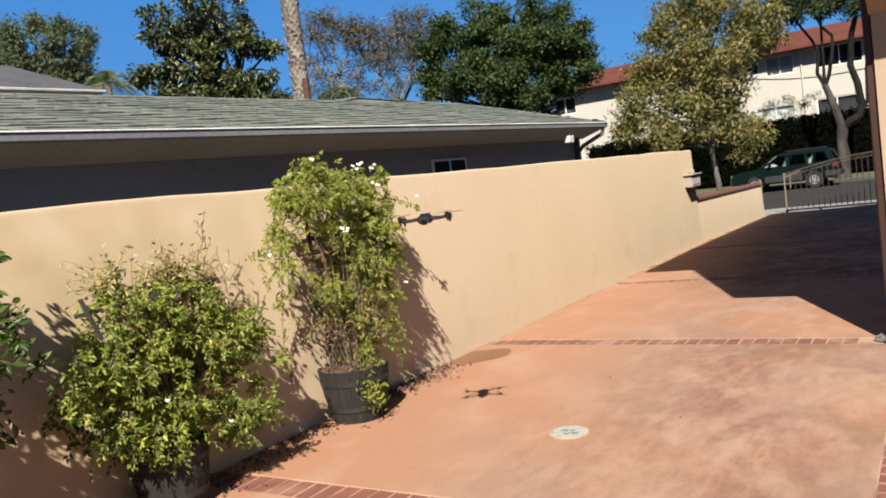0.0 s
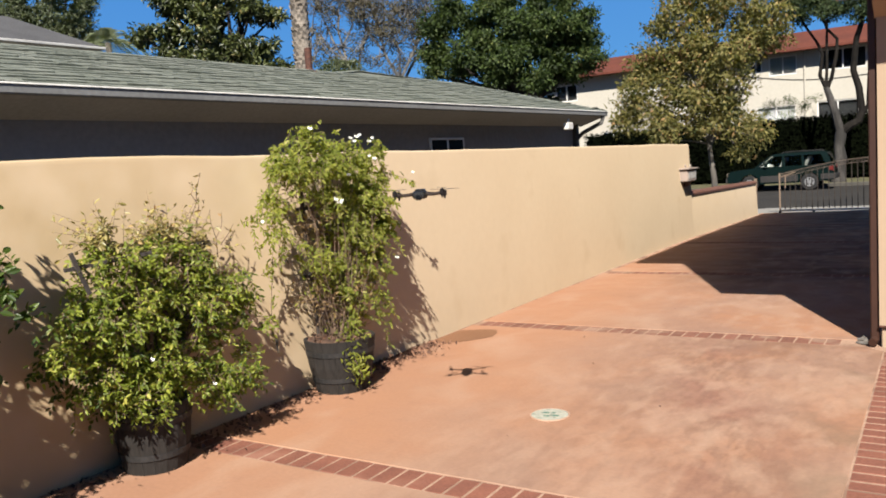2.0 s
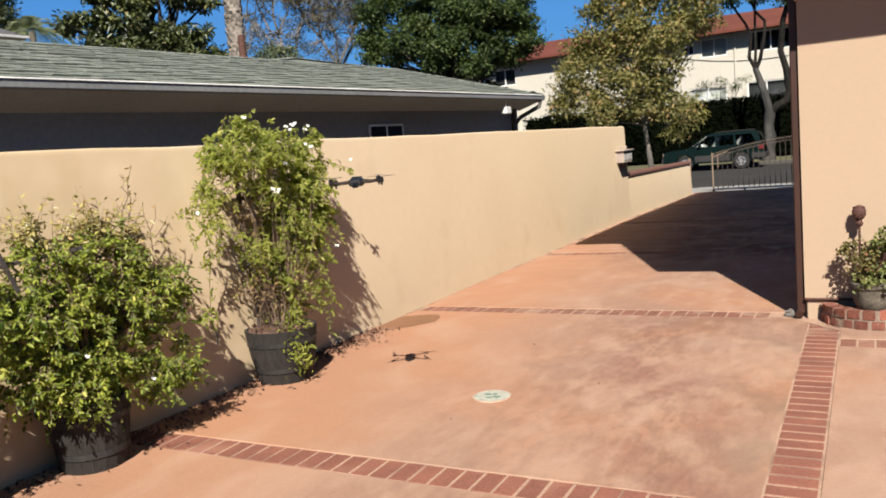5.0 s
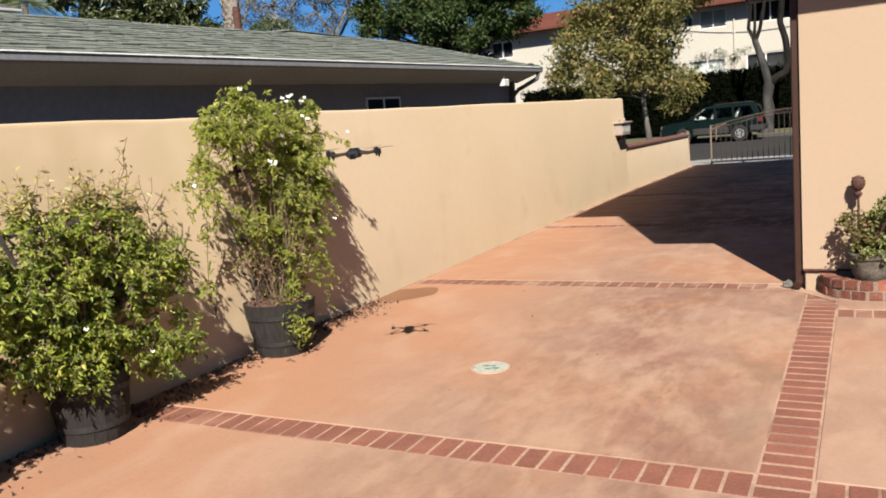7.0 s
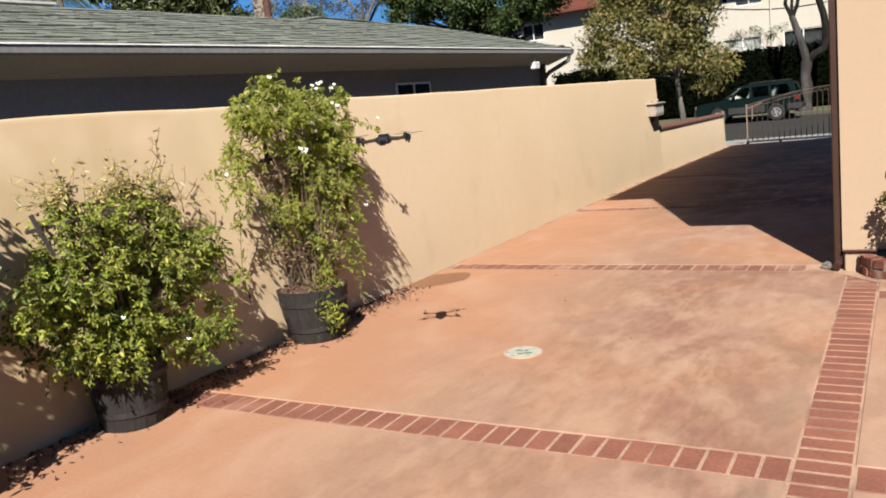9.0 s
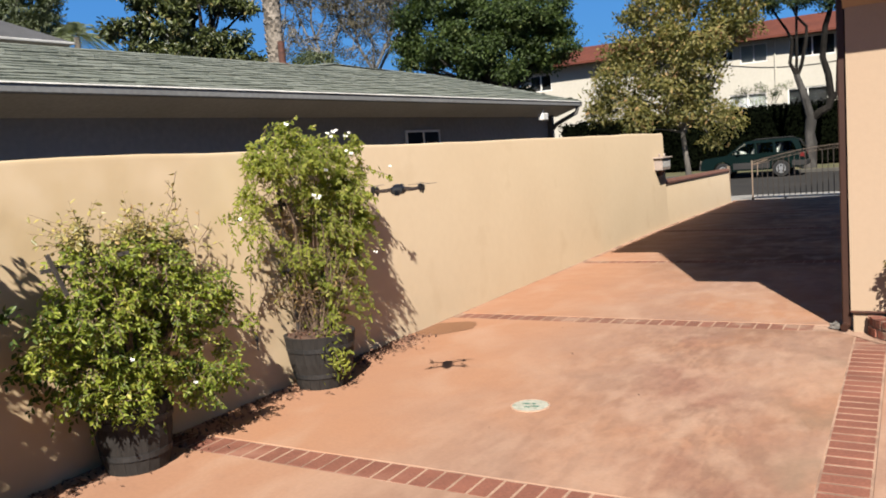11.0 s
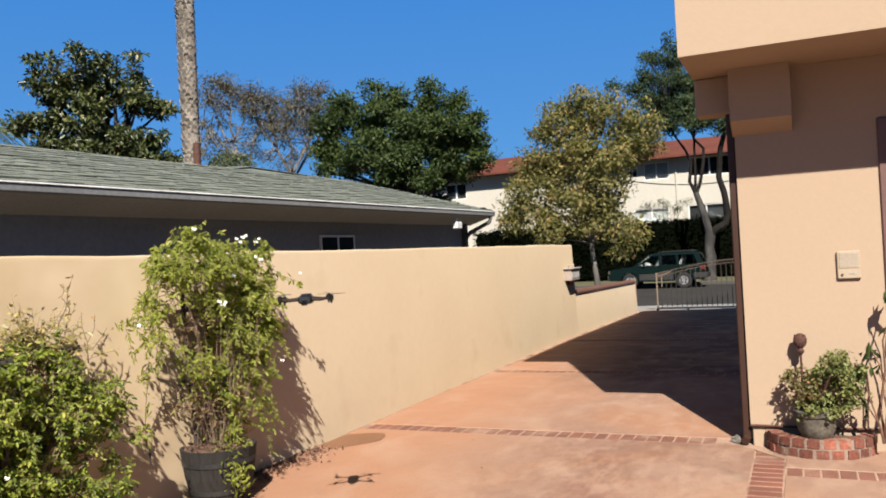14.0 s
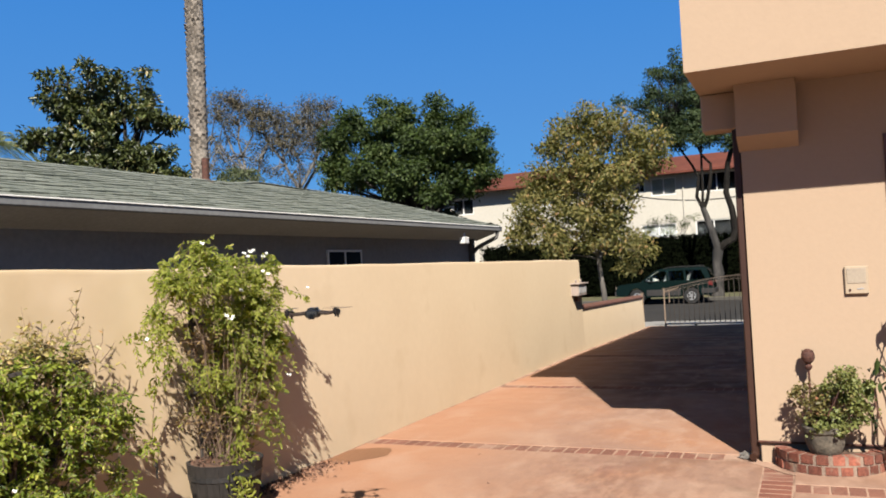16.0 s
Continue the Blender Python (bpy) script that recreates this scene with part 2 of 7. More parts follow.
def mottled(m):
    """Darkens the wall colour in uneven patches, more towards low y."""
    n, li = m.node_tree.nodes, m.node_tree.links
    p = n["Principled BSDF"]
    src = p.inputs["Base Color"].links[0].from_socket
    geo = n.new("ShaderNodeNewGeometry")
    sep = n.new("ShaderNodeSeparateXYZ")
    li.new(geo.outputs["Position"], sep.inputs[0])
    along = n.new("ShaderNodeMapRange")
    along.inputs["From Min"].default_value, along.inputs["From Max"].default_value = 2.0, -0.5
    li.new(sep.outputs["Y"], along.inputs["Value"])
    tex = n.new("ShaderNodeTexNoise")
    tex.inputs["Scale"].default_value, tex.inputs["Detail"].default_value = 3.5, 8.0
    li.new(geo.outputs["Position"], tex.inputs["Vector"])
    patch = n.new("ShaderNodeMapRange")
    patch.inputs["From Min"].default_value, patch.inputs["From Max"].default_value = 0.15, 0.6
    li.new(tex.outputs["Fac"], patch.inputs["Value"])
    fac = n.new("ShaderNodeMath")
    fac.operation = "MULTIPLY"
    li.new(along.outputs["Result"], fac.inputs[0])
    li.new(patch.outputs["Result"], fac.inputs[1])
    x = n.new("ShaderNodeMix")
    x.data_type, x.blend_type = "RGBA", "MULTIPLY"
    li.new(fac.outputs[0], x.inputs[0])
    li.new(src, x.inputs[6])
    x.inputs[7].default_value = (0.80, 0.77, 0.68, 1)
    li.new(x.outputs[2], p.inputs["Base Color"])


mottled(M["stucco"])
M["house_stucco"] = mat("house_stucco", (0.272, 0.2, 0.139), (0.266, 0.195, 0.135), 0.6, 24, 0.025, 0.9, 0.1, 40, specular=0.15)
M["coping"] = mat("coping_tile", (0.112, 0.0476, 0.028), (0.0784, 0.0336, 0.0224), 5, 30, 0.3, 0.75, 0.3, 60)
M["brown_metal"] = mat("brown_paint", (0.033, 0.0145, 0.0092), (0.026, 0.0115, 0.0078), 4, 40, 0.15, 0.5, 0.05, 80, specular=0.25)
M["door_paint"] = mat("door_paint", (0.0952, 0.0476, 0.0392), (0.0784, 0.0392, 0.0308), 3, 40, 0.1, 0.5, 0.05, 60)
M["grey_wall"] = mat("grey_house_paint", (0.205, 0.192, 0.18), (0.18, 0.168, 0.158), 0.6, 14, 0.1, 0.85, 0.15, 50, specular=0.1)
M["fascia"] = mat("grey_fascia", (0.27, 0.26, 0.25), (0.235, 0.228, 0.218), 1.2, 20, 0.12, 0.7, 0.1, 50)
M["white_trim"] = mat("white_trim", (0.504, 0.49, 0.462), (0.42, 0.406, 0.385), 2, 25, 0.15, 0.6, 0.1, 50)
M["dark_glass"] = mat("dark_window_glass", (0.006, 0.0065, 0.007), (0.005, 0.0055, 0.006), 3, 10, 0.05, 0.3, specular=0.02)
M["gutter"] = mat("grey_gutter", (0.18, 0.18, 0.178), (0.15, 0.15, 0.148), 1.2, 20, 0.15, 0.7, 0.1, 50, specular=0.05)
M["pipe"] = mat("dull_brown_grey_paint", (0.075, 0.068, 0.062), (0.05, 0.046, 0.042), 4, 30, 0.2, 0.6)
M["lip"] = mat("pale_gutter_edge", (0.42, 0.41, 0.39), (0.3, 0.29, 0.275), 2, 25, 0.2, 0.7)
M["shingle"] = mat("green_grey_shingle", (0.08, 0.09, 0.072), (0.132, 0.141, 0.118), 3.2, 60, 0.3, 0.9, 0.5, 140, per="object", per_amount=0.05, stretch=(0.35, 1, 0.4))
M["shingle_bits"] = mat("green_grey_shingles", (0.08, 0.09, 0.072), (0.132, 0.141, 0.118), 3.2, 60, 0.3, 0.9, 0.5, 140, per="island", per_amount=0.05, stretch=(0.35, 1, 0.4))
M["underlay"] = mat("roof_underlay", (0.056, 0.0616, 0.056), (0.0448, 0.0476, 0.0448), 2, 30, 0.2, 0.95)
M["dark_roof"] = mat("dark_shingle", (0.056, 0.056, 0.0588), (0.042, 0.042, 0.0448), 2, 20, 0.3, 0.9, 0.4, 60, stretch=(1, 1, 3))
M["barrel"] = mat("grey_barrel_wood", (0.024, 0.0208, 0.0185), (0.0105, 0.0092, 0.0083), 4, 60, 0.35, 0.75, 0.3, 90, stretch=(1, 1, 0.15), specular=0.25)
M["hoop"] = mat("dull_iron_hoop", (0.03, 0.029, 0.029), (0.02, 0.0195, 0.019), 8, 60, 0.2, 0.55, 0.1, 80, metal=0.4)
M["soil"] = mat("bark_mulch", (0.035, 0.02, 0.013), (0.11, 0.06, 0.038), 20, 120, 0.4, 0.95, 0.8, 120)
M["trellis"] = mat("weathered_trellis", (0.028, 0.0235, 0.0213), (0.0504, 0.042, 0.0364), 6, 50, 0.25, 0.85, 0.3, 80)
# grey bark; its dark blotches also stand for dappled crown shade
M["bark"] = mat("dappled_grey_bark", (0.06, 0.054, 0.048), (0.009, 0.008, 0.007), 2.6, 14, 0.4, 0.9, 0.8, 25, stretch=(1, 1, 0.45), spots=(0.016, 0.014, 0.012), spot_scale=1.9, spot_level=0.47)
M["olive_bark"] = mat("olive_bark", (0.11, 0.098, 0.084), (0.045, 0.04, 0.034), 2, 16, 0.35, 0.9, 0.8, 20, stretch=(1, 1, 0.3))
M["dark_bark"] = mat("dark_bark", (0.024, 0.02, 0.0165), (0.014, 0.0118, 0.0098), 2, 16, 0.35, 0.9, 0.8, 20, stretch=(1, 1, 0.3))
# limb bark near black: the crown's shade is in the colour
M["shaded_bark"] = mat("crown_shade_bark", (0.014, 0.012, 0.01), (0.004, 0.0035, 0.003), 5, 16, 0.35, 0.9, 0.8, 20, stretch=(1, 1, 0.5), specular=0.1)
M["pale_bark"] = mat("pale_bark", (0.15, 0.143, 0.136), (0.095, 0.09, 0.085), 2, 12, 0.3, 0.9, 0.5, 20)
M["twig"] = mat("dry_twig", (0.135, 0.09, 0.06), (0.075, 0.048, 0.033), 8, 40, 0.3, 0.9)
M["palm_bark"] = mat("palm_bark", (0.15, 0.128, 0.106), (0.085, 0.07, 0.056), 3, 18, 0.45, 0.95, 0.6, 30, per="island", per_amount=0.24)
M["gate_paint"] = mat("tan_gate_paint", (0.155, 0.11, 0.078), (0.13, 0.094, 0.066), 3, 40, 0.15, 0.5)
M["gate_rail"] = mat("mid_tone_gate_paint", (0.1, 0.074, 0.055), (0.05, 0.038, 0.03), 2.5, 40, 0.2, 0.45)
M["gate_dark"] = mat("dark_gate_paint", (0.03, 0.024, 0.02), (0.022, 0.018, 0.015), 3, 40, 0.15, 0.5, specular=0.2)
M["asphalt"] = mat("asphalt", (0.033, 0.031, 0.029), (0.025, 0.024, 0.023), 0.6, 50, 0.3, 0.9, 0.3, 100, specular=0.05)
M["kerb"] = mat("dull_kerb", (0.05, 0.046, 0.039), (0.038, 0.035, 0.03), 2, 40, 0.2, 0.9)
M["dry_grass"] = mat("dry_grass", (0.078, 0.066, 0.03), (0.047, 0.048, 0.019), 1.2, 40, 0.4, 0.95, 0.6, 60)
M["earth"] = mat("earth", (0.112, 0.084, 0.056), (0.0784, 0.0644, 0.0392), 0.4, 8, 0.3, 0.95, 0.5, 30)
M["cream"] = mat("cream_building_paint", (0.32, 0.3, 0.255), (0.295, 0.275, 0.232), 0.4, 6, 0.05, 0.85, 0.1, 20)
M["red_tile"] = mat("red_roof", (0.095, 0.031, 0.021), (0.07, 0.025, 0.018), 1.0, 12, 0.3, 0.85, 0.4, 20, specular=0.1)
M["car_paint"] = mat("dark_green_car_paint", (0.0028, 0.0072, 0.0066), (0.0024, 0.0062, 0.0058), 2, 20, 0.05, 0.22, specular=0.08)
M["car_cladding"] = mat("grey_cladding", (0.022, 0.021, 0.02), (0.017, 0.016, 0.016), 2, 20, 0.1, 0.6, specular=0.2)
M["rubber"] = mat("rubber", (0.005, 0.005, 0.005), (0.008, 0.008, 0.008), 5, 40, 0.2, 0.85)
M["alloy"] = mat("alloy", (0.336, 0.336, 0.336), (0.28, 0.28, 0.28), 5, 30, 0.1, 0.35, metal=0.7)
M["tail_red"] = mat("red_lens", (0.09, 0.009, 0.008), (0.075, 0.008, 0.007), 5, 20, 0.1, 0.3)
M["head_clear"] = mat("clear_lens", (0.1, 0.08, 0.065), (0.08, 0.066, 0.055), 5, 20, 0.1, 0.15)
M["drone_body"] = mat("drone_grey_plastic", (0.009, 0.009, 0.0095), (0.007, 0.007, 0.0075), 20, 100, 0.1, 0.45)
M["drone_dark"] = mat("drone_black_plastic", (0.0067, 0.0067, 0.0073), (0.0056, 0.0056, 0.0062), 20, 100, 0.1, 0.4)
M["lens_glass"] = mat("camera_lens", (0.0056, 0.0067, 0.009), (0.0045, 0.0056, 0.0067), 20, 100, 0.0, 0.08)
M["silver"] = mat("silver_paint", (0.35, 0.35, 0.35), (0.315, 0.315, 0.315), 20, 100, 0.05, 0.4, metal=0.5)
M["intercom"] = mat("beige_plastic", (0.27, 0.21, 0.145), (0.25, 0.195, 0.135), 6, 60, 0.06, 0.5)
M["intercom_grill"] = mat("grey_plastic", (0.235, 0.192, 0.142), (0.22, 0.18, 0.133), 6, 60, 0.1, 0.6)
M["rust"] = mat("rusted_iron", (0.07, 0.026, 0.016), (0.034, 0.014, 0.010), 30, 80, 0.4, 0.85, 0.4, 90)
M["stone_pot"] = mat("mossy_stone_pot", (0.1, 0.084, 0.062), (0.034, 0.029, 0.022), 14, 60, 0.4, 0.9, 0.5, 80)
M["drain"] = mat("pale_green_drain_lid", (0.29, 0.28, 0.228), (0.24, 0.243, 0.2), 16, 60, 0.2, 0.6, 0.2, 90, spots=(0.12, 0.14, 0.105), spot_scale=26, spot_level=0.58)
M["drain_rim"] = mat("drain_rim", (0.336, 0.2128, 0.1456), (0.28, 0.1792, 0.1232), 16, 60, 0.2, 0.7)
M["petal"] = mat("white_petal", (0.602, 0.602, 0.56), (0.56, 0.56, 0.504), 20, 60, 0.05, 0.6)
M["dead_leaf"] = mat("dead_leaf", (0.13, 0.065, 0.04), (0.06, 0.03, 0.02), 30, 90, 0.2, 0.9, per="island", per_amount=0.5)
M["rag"] = mat("grey_rag", (0.13, 0.115, 0.1), (0.05, 0.045, 0.04), 12, 60, 0.2, 0.9, 0.4, 60)
M["lamp_white"] = mat("lamp_white", (0.25, 0.2, 0.17), (0.2, 0.16, 0.137), 10, 50, 0.15, 0.6, 0.1, 60)
M["water_stain"] = mat("damp_concrete", (0.165, 0.082, 0.045), (0.145, 0.072, 0.04), 2, 40, 0.15, 0.5, 0.15, 60, specular=0.1)
M["blind"] = mat("pale_grey_blind", (0.3, 0.295, 0.28), (0.24, 0.235, 0.225), 3, 30, 0.1, 0.7)
M["dark_room"] = mat("dark_room", (0.0067, 0.0067, 0.0073), (0.0056, 0.0056, 0.0062), 3, 10, 0.1, 0.9)
M["wire"] = mat("black_cable", (0.0084, 0.0084, 0.0084), (0.0067, 0.0067, 0.0067), 3, 10, 0.1, 0.7)
M["leaf_bush"] = leaf_mat("leaf_citrus_green", (0.03, 0.056, 0.008), (0.235, 0.268, 0.042), (0.43, 0.385, 0.1), 0.4, 0.45, 5.0, 0.2)
# the third shrub's own deep green, also used as shade inside the first
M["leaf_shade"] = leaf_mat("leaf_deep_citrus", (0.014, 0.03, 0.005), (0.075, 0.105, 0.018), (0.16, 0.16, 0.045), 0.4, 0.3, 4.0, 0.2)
M["leaf_bush_top"] = leaf_mat("leaf_yellowing", (0.12, 0.11, 0.034), (0.31, 0.25, 0.09), (0.37, 0.21, 0.11), 0.45, 0.3, 6.0)
M["leaf_vine"] = leaf_mat("leaf_vine_green", (0.1, 0.13, 0.023), (0.295, 0.31, 0.07), (0.5, 0.46, 0.18), 0.5, 0.6, 6.0, 0.15)
M["leaf_dry"] = leaf_mat("leaf_dry_brown", (0.10, 0.07, 0.03), (0.22, 0.15, 0.07), (0.30, 0.22, 0.11), 0.7, 0.3, 6.0, 0.1)
M["leaf_magnolia"] = leaf_mat("leaf_magnolia", (0.005, 0.009, 0.003), (0.066, 0.078, 0.022), (0.2, 0.155, 0.065), 0.4, 0.08, 1.6, 0.3)
M["leaf_oak"] = leaf_mat("leaf_dark_green", (0.007, 0.014, 0.004), (0.048, 0.072, 0.018), (0.11, 0.12, 0.04), 0.6, 0.3, 0.7, 0.2)
# shade under the larger crown is put into these leaves' colour
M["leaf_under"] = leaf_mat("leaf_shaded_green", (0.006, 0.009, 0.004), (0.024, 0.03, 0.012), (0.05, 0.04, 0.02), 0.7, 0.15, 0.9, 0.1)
M["leaf_olive"] = leaf_mat("leaf_olive_gold", (0.03, 0.042, 0.013), (0.2, 0.172, 0.062), (0.34, 0.2, 0.1), 0.5, 0.4, 2.2, 0.15)
M["leaf_brown"] = leaf_mat("leaf_sparse_brown", (0.042, 0.04, 0.028), (0.09, 0.078, 0.052), (0.13, 0.1, 0.07), 0.8, 0.2, 0.5, 0.1)
M["leaf_pollard"] = leaf_mat("leaf_deep_green", (0.014, 0.026, 0.012), (0.042, 0.06, 0.024), (0.06, 0.075, 0.03), 0.6, 0.25, 0.5, 0.15)
M["leaf_grey"] = leaf_mat("leaf_grey_green", (0.031, 0.0434, 0.0186), (0.0744, 0.0899, 0.0372), (0.0992, 0.1054, 0.0496), 0.6, 0.3, 0.5)
M["leaf_palm"] = leaf_mat("leaf_feather_palm", (0.1, 0.12, 0.07), (0.18, 0.2, 0.12), (0.22, 0.23, 0.15), 0.6, 0.35, 0.5, 0.2)
# hedge leaves near black: the deep tree shade is in their colour
M["leaf_hedge_shade"] = leaf_mat("leaf_hedge", (0.0008, 0.0012, 0.0006), (0.0026, 0.0036, 0.0016), (0.005, 0.0065, 0.0028), 0.95, 0.05, 0.8, 0.01)
M["leaf_reddish"] = leaf_mat("leaf_succulent_reddish", (0.06, 0.05, 0.018), (0.15, 0.13, 0.045), (0.2, 0.085, 0.05), 0.45, 0.25, 14.0, 0.25)
M["leaf_succulent"] = leaf_mat("leaf_succulent", (0.045, 0.06, 0.015), (0.165, 0.175, 0.055), (0.24, 0.2, 0.09), 0.45, 0.25, 12.0, 0.25)


def glass_mat():
    m = bpy.data.materials.new("window_glass")
    m.use_nodes = True
    p = m.node_tree.nodes["Principled BSDF"]
    p.inputs["Base Color"].default_value = (0.75, 0.8, 0.8, 1)
    p.inputs["Roughness"].default_value = 0.04
    p.inputs["Transmission Weight"].default_value = 1.0
    p.inputs["IOR"].default_value = 1.15
    p.inputs["Specular IOR Level"].default_value = 0.05
    return m


M["glass"] = glass_mat()
M["car_glass"] = glass_mat()
M["car_glass"].name = "tinted_car_glass"
M["car_glass"].node_tree.nodes["Principled BSDF"].inputs["Base Color"].default_value = (0.55, 0.6, 0.58, 1)

# ---------------------------------------------------------------- mesh helpers


class Geo:
    """A growing list of corners and faces."""

    def __init__(self):
        self.v, self.f = [], []

    def add(self, verts, faces):
        k = len(self.v)
        self.v += [tuple(p) for p in verts]
        self.f += [tuple(i + k for i in face) for face in faces]
        return self


def box(g, x0, x1, y0, y1, z0, z1, r=0.0):
    """A box with edges cut back by r."""
    if r <= 0:
        vs = [(x, y, z) for x in (x0, x1) for y in (y0, y1) for z in (z0, z1)]
        return g.add(vs, [(0, 1, 3, 2), (4, 6, 7, 5), (0, 4, 5, 1), (2, 3, 7, 6), (0, 2, 6, 4), (1, 5, 7, 3)])
    vs, ix = [], {}
    xs, ys, zs = (x0, x1), (y0, y1), (z0, z1)
    for i in (0, 1):
        for j in (0, 1):
            for k in (0, 1):
                sx, sy, sz = (r, -r)[i], (r, -r)[j], (r, -r)[k]
                for a in range(3):
                    ix[i, j, k, a] = len(vs)
                    vs.append((xs[i] + (0 if a == 0 else sx), ys[j] + (0 if a == 1 else sy), zs[k] + (0 if a == 2 else sz)))
    fs = []
    for i in (0, 1):
        q = [(i, 0, 0), (i, 1, 0), (i, 1, 1), (i, 0, 1)]
        fs.append([ix[c + (0,)] for c in (q if i else q[::-1])])
        q = [(0, i, 0), (0, i, 1), (1, i, 1), (1, i, 0)]
        fs.append([ix[c + (1,)] for c in (q if i else q[::-1])])
        q = [(0, 0, i), (1, 0, i), (1, 1, i), (0, 1, i)]
        fs.append([ix[c + (2,)] for c in (q if i else q[::-1])])
    for i in (0, 1):
        for j in (0, 1):
            s = 1 if i == j else -1
            for mk, a, b in ((lambda c: (i, j, c), 0, 1), (lambda c: (i, c, j), 0, 2), (lambda c: (c, i, j), 1, 2)):
                q = [ix[mk(0) + (a,)], ix[mk(1) + (a,)], ix[mk(1) + (b,)], ix[mk(0) + (b,)]]
                fs.append(q)
    for i in (0, 1):
        for j in (0, 1):
            for k in (0, 1):
                fs.append([ix[i, j, k, 0], ix[i, j, k, 1], ix[i, j, k, 2]])
    return g.add(vs, fs)


def tube(g, pts, radii, sides=8, caps=True):
    """A tapered tube along pts."""
    pts = [Vector(p) for p in pts]
    if isinstance(radii, (int, float)):
        radii = [radii] * len(pts)
    vs, fs = [], []
    ref = None
    for i, p in enumerate(pts):
        d = (pts[min(i + 1, len(pts) - 1)] - pts[max(i - 1, 0)]).normalized()
        if ref is None:
            ref = d.cross(Vector((0.31, 0.17, 1))).normalized() if abs(d.z) < 0.95 else d.cross(Vector((0, 1, 0.1))).normalized()
        a = (ref - d * ref.dot(d)).normalized()
        ref = a
        b = d.cross(a)
        for s in range(sides):
            t = 2 * math.pi * s / sides
            vs.append(p + (a * math.cos(t) + b * math.sin(t)) * radii[i])
    for i in range(len(pts) - 1):
        for s in range(sides):
            t = (s + 1) % sides
            fs.append((i * sides + s, i * sides + t, (i + 1) * sides + t, (i + 1) * sides + s))
    if caps:
        fs.append(tuple(range(sides))[::-1])
        fs.append(tuple(range((len(pts) - 1) * sides, len(pts) * sides)))
    return g.add(vs, fs)


def lathe(g, prof, cx=0.0, cy=0.0, n=32, sx=1.0, sy=1.0, caps=True):
    """A profile of (radius, height) turned about an upright axis."""
    vs, fs = [], []
    for r, z in prof:
        for s in range(n):
            t = 2 * math.pi * s / n
            vs.append((cx + r * sx * math.cos(t), cy + r * sy * math.sin(t), z))
    for i in range(len(prof) - 1):
        for s in range(n):
            t = (s + 1) % n
            fs.append((i * n + s, i * n + t, (i + 1) * n + t, (i + 1) * n + s))
    if caps:
        fs.append(tuple(range(n))[::-1])
        fs.append(tuple(range((len(prof) - 1) * n, len(prof) * n)))
    return g.add(vs, fs)


def prism(g, poly, a, b, axis="y"):
    """A flat outline pushed from a to b along an axis; outline in the two other axes."""
    n = len(poly)
    put = {"y": lambda p, t: (p[0], t, p[1]), "x": lambda p, t: (t, p[0], p[1]), "z": lambda p, t: (p[0], p[1], t)}[axis]
    vs = [put(p, a) for p in poly] + [put(p, b) for p in poly]
    fs = [tuple(range(n)), tuple(range(n, 2 * n))[::-1]] + [(i, i + n, (i + 1) % n + n, (i + 1) % n) for i in range(n)]
    return g.add(vs, fs)


def to_mesh(name, g, material, smooth=False):
    me = bpy.data.meshes.new(name)
    me.from_pydata(g.v, [], g.f)
    bm = bmesh.new()
    bm.from_mesh(me)
    bmesh.ops.recalc_face_normals(bm, faces=bm.faces)
    bm.to_mesh(me)
    bm.free()
    me.materials.append(material)
    if smooth:
        for poly in me.polygons:
            poly.use_smooth = True
        me.set_sharp_from_angle(angle=radians(38))
    return me


def part(name, g, material, parent=None, label="", smooth=False):
    """One mesh object under a thing, a part or nothing."""
    me = g if isinstance(g, bpy.types.Mesh) else to_mesh(name, g, material, smooth)
    ob = new(name, me)
    ob.parent = parent
    return tagged(ob, label)


def thing(name, at=(0, 0, 0), label="", category="", group="", kind="", turn=0.0):
    ob = new(name)
    ob.empty_display_size = 0.1
    ob.location = at
    ob.rotation_euler = (0, 0, radians(turn))
    return tagged(ob, label, category, group, kind)


